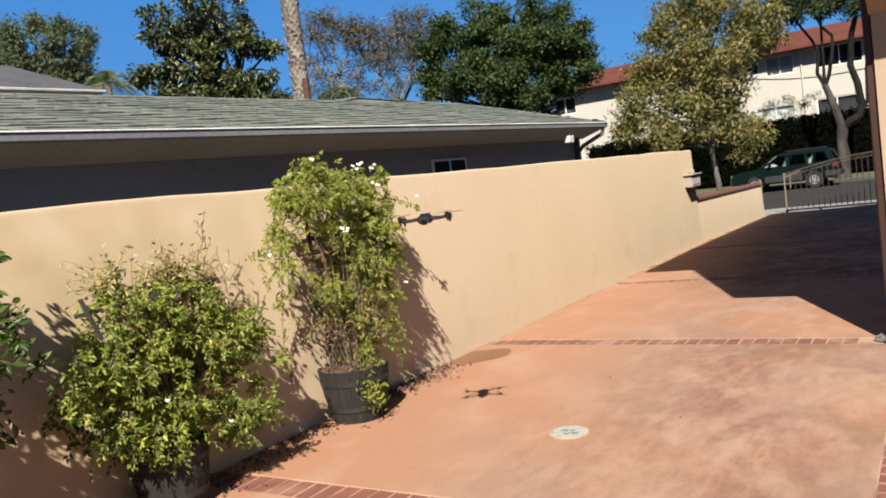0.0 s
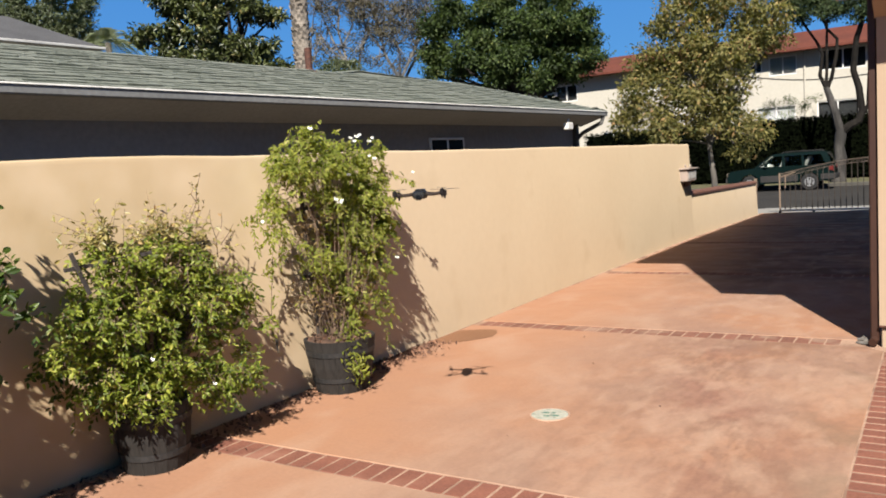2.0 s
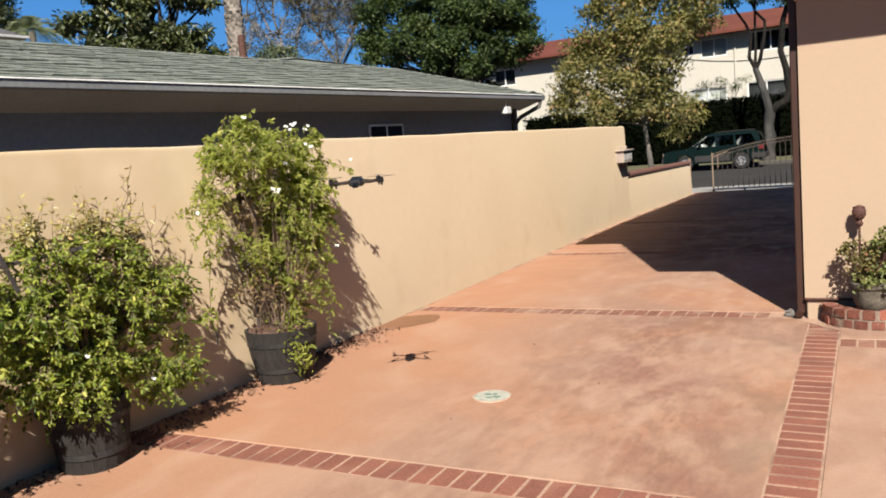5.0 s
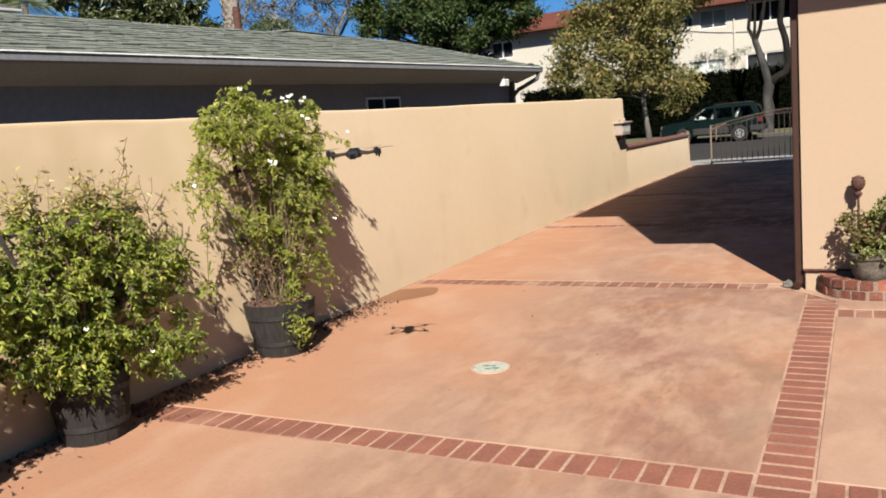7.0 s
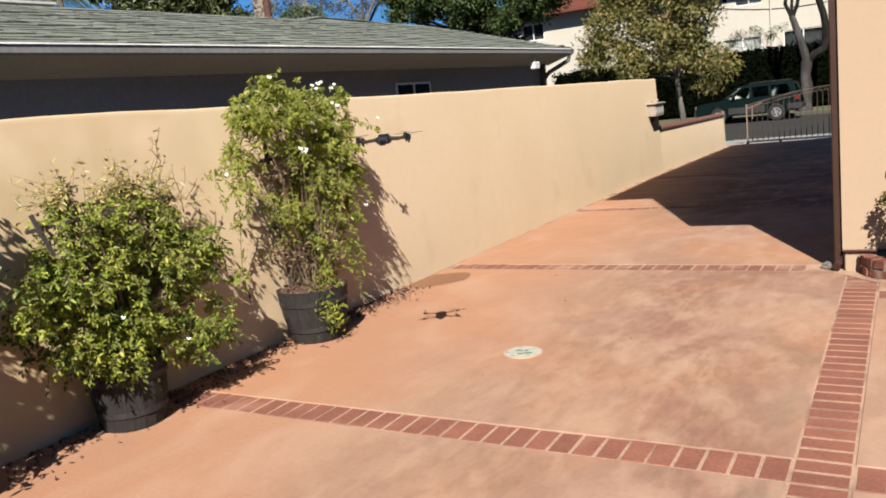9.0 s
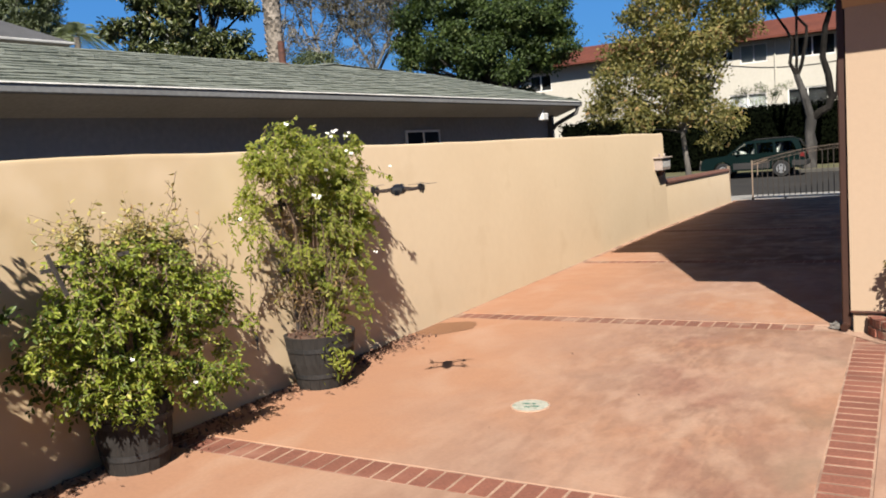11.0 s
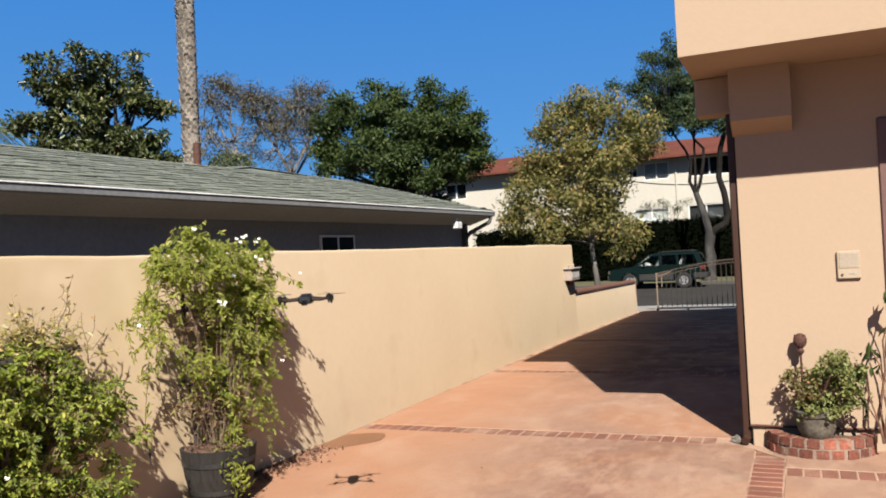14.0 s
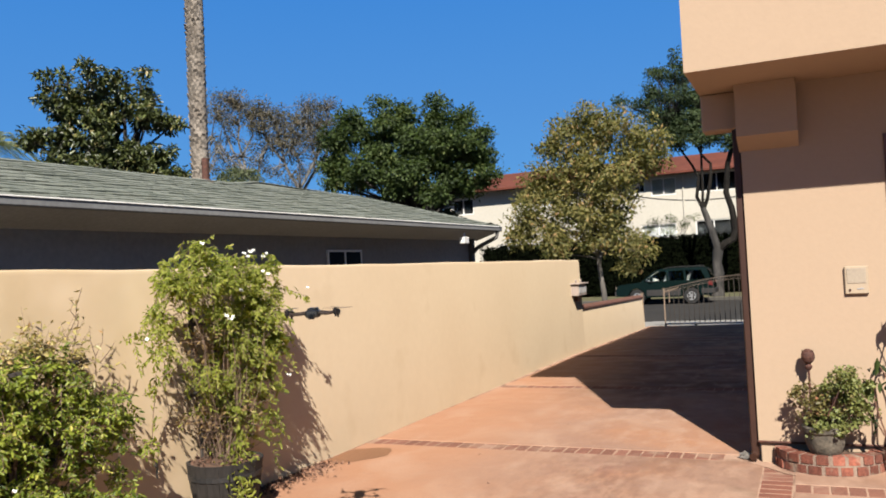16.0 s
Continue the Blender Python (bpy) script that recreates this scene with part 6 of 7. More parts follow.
def car():
    t = thing("parked_car", (-0.12, 33.0, STREET_Z), "dark green boxy estate car with grey cladding parked at the kerb", "car")
    t.scale = (0.94, 0.94, 0.965)

    def loft(outline, stations):
        """outline: (x, z); stations: (y, inset function)."""
        g = Geo()
        n = len(outline)
        for y, f in stations:
            for x, z in outline:
                g.v.append((*f(x, z, y),))
        for k in range(len(stations) - 1):
            for i in range(n):
                j = (i + 1) % n
                g.f.append((k * n + i, k * n + j, (k + 1) * n + j, (k + 1) * n + i))
        g.f.append(tuple(range(n)))
        g.f.append(tuple(range((len(stations) - 1) * n, len(stations) * n)))
        return g

    def arch(cx, r, k=9):
        return [(cx + r * math.cos(a), 0.36 + r * math.sin(a)) for a in [math.pi - math.pi * i / (k - 1) for i in range(k)]]
    # front at -x; wheels at -3.36 and -0.67
    low = [(-4.3, 0.42), (-4.33, 0.62), (-4.28, 0.86), (-4.1, 0.95), (-3.0, 1.06), (-0.1, 1.08), (0.06, 1.0), (0.1, 0.62), (0.08, 0.42)]
    low += [(-0.43, 0.40)] + arch(-0.87, 0.42)[::-1] + [(-1.31, 0.34), (-2.92, 0.34)] + arch(-3.36, 0.42)[::-1] + [(-3.8, 0.40)]

    def side(x, z, y):
        e = 0.05 if z > 0.9 else 0.0
        return (x, 0.0 + e if y == 0 else (1.78 - e if y == 3 else (0.05 if y == 1 else 1.73)), z)
    stations = [(0, side), (1, lambda x, z, y: (x * 1.0 - (0.03 if x < -4 else 0) + (0.03 if x > 0.1 else 0), 0.06, z)), (2, lambda x, z, y: (x - (0.03 if x < -4 else 0) + (0.03 if x > 0.1 else 0), 1.72, z)), (3, side)]
    part("body", loft(low, stations), M["car_paint"], t, smooth=True)

    def lean(z):
        return (z - 1.05) / 0.58 * 0.17

    def tumble(x, z, y):
        return (x, 0.06 + lean(z) if y == 0 else 1.72 - lean(z), z)
    top = [(-2.52, 1.515), (-2.44, 1.57), (-2.2, 1.625), (-0.4, 1.65), (-0.2, 1.585), (-0.14, 1.515)]
    part("roof_panel", loft(top, [(0, tumble), (1, tumble)]), M["car_paint"], t, smooth=True)
    for sgn in (0, 1):
        for quad in ([(-3.16, 1.05), (-3.06, 1.05), (-2.41, 1.53), (-2.51, 1.53)], [(-1.97, 1.05), (-1.86, 1.05), (-1.9, 1.53), (-1.98, 1.53)], [(-1.16, 1.05), (-1.04, 1.05), (-1.12, 1.53), (-1.21, 1.53)], [(-0.2, 1.05), (0.03, 1.05), (-0.15, 1.53), (-0.42, 1.53)]):
            g = Geo()
            for deep in (0.0, 0.045):
                g.v += [(x, 0.058 + lean(z) + deep if sgn == 0 else 1.722 - lean(z) - deep, z) for x, z in quad]
            g.f += [(0, 1, 2, 3), (4, 5, 6, 7)] + [(k, (k + 1) % 4, (k + 1) % 4 + 4, k + 4) for k in range(4)]
            part("pillar", g, M["car_paint"], t)
    for x, y0, y1 in ((-2.2, 0.25, 0.78), (-2.2, 1.0, 1.53), (-1.2, 0.25, 1.53)):
        g = Geo()
        prism(g, [(x, 0.95), (x + 0.16, 0.95), (x + 0.3, 1.3), (x + 0.2, 1.32)], y0, y1, "y")
        seat = part("seat", g, M["car_seat"], t)
        for hy in ((y0 + y1) / 2,) if y1 - y0 < 1 else (0.5, 1.28):
            g = Geo()
            box(g, x + 0.22, x + 0.31, hy - 0.13, hy + 0.13, 1.31, 1.47, 0.03)
            part("headrest", g, M["car_seat"], seat)
    # side glass, near and far sides
    for sgn in (0, 1):
        for outline in ([(-2.97, 1.1), (-2.4, 1.5), (-1.98, 1.52), (-1.96, 1.1)], [(-1.88, 1.1), (-1.9, 1.52), (-1.22, 1.54), (-1.15, 1.1)], [(-1.06, 1.1), (-1.13, 1.54), (-0.42, 1.53), (-0.2, 1.12)]):
            g = Geo()
            vs = []
            for off in (0.012, -0.004):
                for x, z in outline:
                    k = (z - 1.05) / 0.58 * 0.17
                    vs.append((x, (0.06 + k - off) if sgn == 0 else (1.72 - k + off), z))
            m = len(outline)
            g.add(vs, [tuple(range(m)), tuple(range(m, 2 * m))] + [(i, (i + 1) % m, (i + 1) % m + m, i + m) for i in range(m)])
            part("side_window", g, M["car_glass"], t).visible_shadow = False
    g = Geo()
    g.add([(0.04, 0.2, 1.14), (0.04, 1.58, 1.14), (-0.12, 1.5, 1.52), (-0.12, 0.28, 1.52)], [(0, 1, 2, 3)])
    part("rear_window", g, M["car_glass"], t)
    g = Geo()
    g.add([(-3.1, 0.2, 1.1), (-3.1, 1.58, 1.1), (-2.49, 1.48, 1.54), (-2.49, 0.3, 1.54)], [(0, 1, 2, 3)])
    part("windscreen", g, M["car_glass"], t)
    # white shape added for a bright patch of light in the front window
    g = Geo()
    prism(g, [(-2.98, 1.085), (-2.42, 1.085), (-2.5, 1.15), (-2.64, 1.2), (-2.8, 1.15)], 0.3, 0.9, "y")
    part("dash_cloth", g, M["white_trim"], t, "white shape added on the dashboard for a bright patch of light")
    for y0, y1 in ((-0.02, 0.02), (1.76, 1.8)):
        g = Geo()
        box(g, -2.9, -1.33, y0, y1, 0.4, 0.68, 0.012)
        part("cladding", g, M["car_cladding"], t)
        g = Geo()
        box(g, -0.42, 0.12, y0, y1, 0.45, 0.68, 0.012)
        part("cladding", g, M["car_cladding"], t)
    g = Geo()
    box(g, 0.04, 0.19, 0.03, 1.75, 0.45, 0.66, 0.03)
    part("rear_bumper", g, M["car_cladding"], t)
    g = Geo()
    box(g, -4.42, -4.25, 0.03, 1.75, 0.42, 0.66, 0.03)
    part("front_bumper", g, M["car_cladding"], t)
    for y in (0.035, 1.63):
        g = Geo()
        box(g, -0.1, 0.075 if y > 1 else 0.088, y - 0.012 if y < 1 else y - 0.1, y + 0.13, 0.76, 1.0, 0.012)
        part("tail_light", g, M["tail_red"], t, "red tail light")
        g = Geo()
        box(g, -4.36, -4.2, y, y + 0.15, 0.72, 0.88, 0.012)
        part("headlight", g, M["head_clear"], t)
    for y in (0.22, 1.52):
        g = Geo()
        tube(g, [(-2.0, y, 1.63), (-1.9, y, 1.68), (-0.5, y, 1.69), (-0.4, y, 1.65)], 0.018, 6)
        part("roof_rail", g, M["rubber"], t)
    g = Geo()
    box(g, -2.72, -2.58, -0.13, 0.05, 1.08, 1.22, 0.03)
    part("door_mirror", g, M["car_paint"], t)
    for x in (-3.36, -0.87):
        for y, out in ((0.02, -1), (1.56, 1)):
            w = part("wheel", wheel_geo(x, y), M["rubber"], t, "black tyre on a silver alloy wheel", smooth=True)
            face = y - 0.004 if out < 0 else y + 0.2 + 0.004
            g = Geo()
            tube(g, [(x, face - 0.01, 0.36), (x, face + 0.01, 0.36)], 0.2, 20)
            rim = part("rim", g, M["alloy"], w, "silver alloy rim")
            for k in range(5):
                a = 2 * math.pi * k / 5 + 0.3
                g = Geo()
                cx, cz = x + 0.12 * math.cos(a), 0.36 + 0.12 * math.sin(a)
                tube(g, [(cx, face + out * 0.011, cz), (cx, face + out * 0.013, cz)], 0.042, 8)
                part("rim_gap", g, M["rubber"], w)


def wheel_geo(x, y):
    g = Geo()
    prof = [(0.21, 0.0), (0.33, 0.0), (0.36, 0.03), (0.36, 0.17), (0.33, 0.2), (0.21, 0.2)]
    n = 28
    for r, o in prof:
        for s in range(n):
            a = 2 * math.pi * s / n
            g.v.append((x + r * math.cos(a), y + o, 0.36 + r * math.sin(a)))
    m = len(prof)
    for i in range(m):
        for s in range(n):
            u = (s + 1) % n
            j = (i + 1) % m
            g.f.append((i * n + s, i * n + u, j * n + u, j * n + s))
    return g


M["car_seat"] = mat("grey_seat_cloth", (0.2, 0.195, 0.185), (0.13, 0.127, 0.12), 6, 60, 0.15, 0.9)
car()

# ---------------------------------------------------------------- apartment house across the street


def apartments():
    Y = 46.0
    t = thing("apartment_house", (0, Y, STREET_Z), "two-storey cream apartment house with a red roof", "apartment house")
    Z = -STREET_Z
    holes = [(-5.65, -4.98, 5.8 + Z - 0.05, 6.6 + Z - 0.05, "dark"), (-4.62, -3.15, 5.5 + Z, 6.55 + Z, "blind"), (-2.0, 0.3, 5.5 + Z, 6.62 + Z, "dark"), (-5.3, -3.25, 2.75 + Z, 3.8 + Z, "blind"), (-2.15, -0.1, 2.75 + Z, 3.85 + Z, "dark"),
             (-17.7, -16.2, 5.3 + Z, 6.35 + Z, "dark"), (-14.6, -13.2, 2.0 + Z, 3.15 + Z, "dark"), (-11.5, -9.8, 5.4 + Z, 6.5 + Z, "blind"), (-11.5, -9.8, 2.7 + Z, 3.8 + Z, "dark"), (3.0, 4.6, 5.5 + Z, 6.55 + Z, "blind"), (3.0, 4.6, 2.75 + Z, 3.8 + Z, "dark")]
    x0, x1, z0, z1 = -18.3, 16.0, -0.02, 6.72 + Z
    # front wall, one skin with reveals round the openings
    xs = sorted({x0, x1, *[h[0] for h in holes], *[h[1] for h in holes]})
    zs = sorted({z0, z1, *[h[2] for h in holes], *[h[3] for h in holes]})
    nx, nz = len(xs), len(zs)

    def solid(i, k):
        if not (0 <= i < nx - 1 and 0 <= k < nz - 1):
            return False
        mx, mz = (xs[i] + xs[i + 1]) / 2, (zs[k] + zs[k + 1]) / 2
        return not any(h[0] < mx < h[1] and h[2] < mz < h[3] for h in holes)
    g = Geo()
    g.v = [(x, y, z) for y in (0.0, 0.25) for x in xs for z in zs]
    for i in range(nx - 1):
        for k in range(nz - 1):
            if not solid(i, k):
                continue
            a, b, c, d = i * nz + k, (i + 1) * nz + k, (i + 1) * nz + k + 1, i * nz + k + 1
            o = nx * nz
            g.f += [(a, b, c, d), (a + o, d + o, c + o, b + o)]
            for di, dk, p, q in ((-1, 0, d, a), (1, 0, b, c), (0, -1, a, b), (0, 1, c, d)):
                if not solid(i + di, k + dk):
                    g.f.append((p, q, q + o, p + o))
    part("front_wall", g, M["cream"], t)
    g = Geo()
    box(g, x0, x0 + 0.25, 0.25, 12, z0, z1)
    box(g, x1 - 0.25, x1, 0.25, 12, z0, z1)
    box(g, x0, x1, 12, 12.25, z0, z1)
    part("rear_wall", g, M["cream"], t)
    g = Geo()
    prism(g, [(-0.9, z1 - 0.02), (-0.9, z1 + 0.06), (3.2, z1 + 1.42), (9.0, z1 + 1.42), (13.1, z1 + 0.06), (13.1, z1 - 0.02)], x0 - 0.6, x1 + 0.6, "x")
    part("roof", g, M["red_tile"], t, "rust-red roof")
    g = Geo()
    box(g, x0 - 0.6, x1 + 0.6, -0.93, -0.9, z1 - 0.06, z1 + 0.05)
    part("fascia", g, M["red_tile"], t)
    for a, b, c, d, kind in holes:
        g = Geo()
        for p, q, r, s in ((a, b, d - 0.06, d), (a, b, c, c + 0.06), (a, a + 0.06, c + 0.06, d - 0.06), (b - 0.06, b, c + 0.06, d - 0.06), ((a + b) / 2 - 0.03, (a + b) / 2 + 0.03, c + 0.06, d - 0.06)):
            box(g, p, q, 0.04, 0.12, r, s)
        w = part("window", g, M["white_trim"], t)
        g = Geo()
        box(g, a + 0.06, b - 0.06, 0.07, 0.08, c + 0.06, d - 0.06)
        p = part("pane", g, M["glass"], w)
        p.visible_shadow = False
        g = Geo()
        box(g, a, b, 0.2, 0.24, c, d)
        part("blind" if kind == "blind" else "dark_interior", g, M["blind"] if kind == "blind" else M["dark_room"], w)
    g = Geo()
    tube(g, [(-2.75, -0.05, z1), (-2.75, -0.05, 0.1)], 0.05, 6)
    part("downpipe", g, M["cream"], t)


apartments()


def hedge():
    t = thing("hedge", (0, 39.6, STREET_Z + 0.15), "tall dark clipped hedge in front of the apartments", "hedge")
    g = Geo()
    # core and leaves share the colour that carries the shade
    box(g, -13, 14, -0.6, 0.7, 0.0, 2.88, 0.2)
    part("inner_mass", g, M["leaf_hedge_shade"], t)
    rs = np.random.RandomState(3)
    n = 15000
    p = np.stack([rs.uniform(-13.1, 14.1, n), -0.65 + rs.normal(size=n) * 0.09, rs.uniform(0, 2.98, n)], 1)
    q = np.stack([rs.uniform(-13.1, 14.1, 5000), rs.uniform(-0.7, 0.8, 5000), 2.93 + rs.normal(size=5000) * 0.08], 1)
    part("foliage", leaf_mesh("foliage", np.concatenate([p, q]), 0.14, 0.09, M["leaf_hedge_shade"], 4), None, t)


hedge()


def cable():
    t = thing("overhead_cable", (-6.2, 45.975, 0), "black overhead cable across the street front", "cable")
    g = Geo()
    tube(g, [(x, 0, 5.03 + 0.027 * (x - 5.2) ** 2) for x in [-1.8 + 0.75 * i for i in range(19)]], 0.018, 5)
    part("wire", g, M["wire"], t)


cable()

# ---------------------------------------------------------------- trees


def street_trees():
    # golden-olive tree between the pavement and the street
    tree("street_tree", (-2.45, 22.6, -0.3), 13.6, [(0.2, 0, -0.1), (0.15, 0, 0.9), (0.05, 0.05, 1.8), (0.0, 0, 2.8)], 0.1,
         [(-0.03, 6.6, 0.42), (0.71, 6.35, 0.42), (1.44, 5.95, 0.45), (-0.71, 6.15, 0.5), (0.25, 5.85, 0.5), (1.09, 5.35, 0.5), (-1.25, 5.6, 0.45), (-0.44, 5.25, 0.52), (1.6, 4.95, 0.4), (-1.4, 4.75, 0.52), (-1.87, 4.4, 0.45), (0.4, 4.65, 0.48),
          (-2.1, 3.65, 0.52), (-1.06, 3.85, 0.58), (-0.21, 3.35, 0.52), (0.64, 3.15, 0.45), (-2.4, 2.9, 0.45), (-1.34, 2.9, 0.5), (-0.26, 2.6, 0.42), (0.62, 2.55, 0.4), (1.14, 2.5, 0.34), (1.55, 2.1, 0.2), (0.95, 1.75, 0.18), (-1.3, 2.3, 0.4), (0.2, 4.0, 0.42), (-0.6, 4.5, 0.45), (1.0, 4.5, 0.4), (0.9, 3.75, 0.34), (1.95, 5.6, 0.38), (1.95, 5.05, 0.36), (0.0, 5.0, 0.45)],
         62, 46, 0.38, 1.3, (0.135, 0.056), M["leaf_olive"], M["olive_bark"], 51, "olive-gold leafy street tree beyond the low wall", limbs=150, flat=0.95)
    # thin grey shrub between the hedge and the apartments
    tree("leafy_shrub", (-6.0, 44.0, STREET_Z), 11.7, [(2.6, 0, -0.05), (2.6, 0, 1.6), (2.65, 0.1, 3.0)], 0.07,
         [(1.88, 4.2, 0.42), (2.63, 4.3, 0.42), (3.36, 4.0, 0.45), (3.94, 4.4, 0.32), (1.48, 3.8, 0.3), (2.6, 3.6, 0.4)], 45, 16, 0.22, 0.4, (0.1, 0.045), M["leaf_grey"], M["dark_bark"], 63, "thin grey-green shrub rising behind the hedge", "shrub", limbs=30)
    # pollarded tree behind the car
    pollard()
    # dense green tree
    tree("broadleaf_tree", (-12.0, 30.0, -0.32), 25.5, [(0, 0, -0.1), (0.1, 0, 1.6), (-0.3, 0.1, 3.2), (-0.5, 0, 4.6)], 0.34,
         [(-1.87, 9.29, 0.43), (0.63, 9.33, 0.51), (1.86, 8.8, 0.54), (-3.3, 8.96, 0.62), (-0.96, 8.85, 0.74), (2.61, 8.05, 0.47), (-3.96, 8.05, 0.7), (-2.25, 7.97, 0.78), (-0.39, 7.72, 0.78), (1.33, 7.64, 0.78), (2.55, 6.95, 0.58),
          (-4.02, 6.8, 0.7), (-2.63, 6.57, 0.78), (-0.77, 6.33, 0.86), (1.26, 6.23, 0.74), (2.66, 6.16, 0.54), (-4.22, 6.1, 0.4), (-3.1, 6.0, 0.4), (-1.27, 5.65, 0.7), (0.28, 5.34, 0.66), (1.86, 5.73, 0.51), (-1.5, 8.3, 0.6), (0.5, 8.45, 0.62), (0.45, 7.0, 0.7), (-1.7, 7.2, 0.6), (2.0, 7.2, 0.6)],
         60, 46, 0.42, 2.2, (0.16, 0.075), M["leaf_oak"], M["dark_bark"], 55, "dense dark green broadleaf tree beyond the bungalow", limbs=90)
    # sparse brown tree
    sparse_tree()
    # magnolia
    tree("magnolia", (-14.0, 13.6, -0.2), 46.9, [(0, 0, -0.1), (0.1, 0, 1.5), (0, 0.1, 3.2), (0.1, 0, 4.8)], 0.22,
         [(-1.44, 7.44, 0.26), (-1.09, 7.57, 0.21), (-0.44, 7.66, 0.31), (0.22, 7.59, 0.36), (0.95, 7.65, 0.23), (-1.45, 6.92, 0.31), (-0.68, 7.09, 0.49), (0.2, 6.93, 0.52), (1.02, 7.16, 0.31), (-1.12, 6.62, 0.44), (-0.17, 6.43, 0.52), (1.0, 6.57, 0.54),
          (1.65, 6.44, 0.34), (-1.99, 5.96, 0.36), (-1.23, 5.93, 0.47), (-0.28, 5.76, 0.54), (0.6, 5.58, 0.49), (1.42, 5.49, 0.36), (-1.08, 5.36, 0.47), (-0.22, 5.18, 0.59), (0.85, 4.99, 0.54), (1.68, 4.9, 0.41), (-1.51, 5.17, 0.23), (0.2, 4.5, 0.6)],
         85, 25, 0.18, 1.1, (0.145, 0.06), M["leaf_magnolia"], M["dark_bark"], 57, "dark glossy magnolia tree with bronze leaf undersides", limbs=80, flat=0.6, hexed=True)
    # grey-green tree behind the dark roof
    tree("cypress_tree", (-26.0, 14.6, 0.0), 59.4, [(1.5, 0, -0.1), (1.5, 0, 2.5), (1.55, 0.1, 5), (1.5, 0, 7.5)], 0.25,
         [(-0.6, 9.3, 0.5), (0.22, 9.38, 0.45), (1.14, 9.68, 0.45), (2.11, 9.55, 0.45), (2.85, 9.1, 0.43), (1.61, 8.91, 0.55), (0.43, 8.84, 0.45), (2.57, 8.56, 0.48), (-0.5, 8.3, 0.6), (1.2, 8.0, 0.6), (0.4, 8.2, 0.6), (2.3, 7.9, 0.6), (1.3, 7.2, 0.7), (0.1, 7.4, 0.7), (2.7, 7.3, 0.5)],
         80, 40, 0.3, 1.2, (0.16, 0.045), M["leaf_grey"], M["dark_bark"], 59, "grey-green feathery tree behind the dark roof", limbs=40)
    tree("leafy_shrub", (-17.0, 23.6, 0.0), 37.9, [(-0.5, 0, -0.1), (-0.5, 0, 2), (-0.5, 0, 4.4)], 0.12,
         [(-0.56, 5.95, 0.43), (0.11, 5.85, 0.36), (-1.1, 5.85, 0.25), (-0.4, 5.4, 0.5)], 70, 34, 0.2, 0.5, (0.12, 0.05), M["leaf_grey"], M["dark_bark"], 60, "grey-green shrub behind the bungalow roof", "shrub", limbs=16)
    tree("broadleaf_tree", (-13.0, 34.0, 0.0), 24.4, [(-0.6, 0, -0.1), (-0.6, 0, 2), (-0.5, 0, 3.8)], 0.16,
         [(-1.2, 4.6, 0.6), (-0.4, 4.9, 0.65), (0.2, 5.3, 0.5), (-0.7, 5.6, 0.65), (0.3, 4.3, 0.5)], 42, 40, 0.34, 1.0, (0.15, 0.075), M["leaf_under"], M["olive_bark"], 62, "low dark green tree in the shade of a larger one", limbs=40)


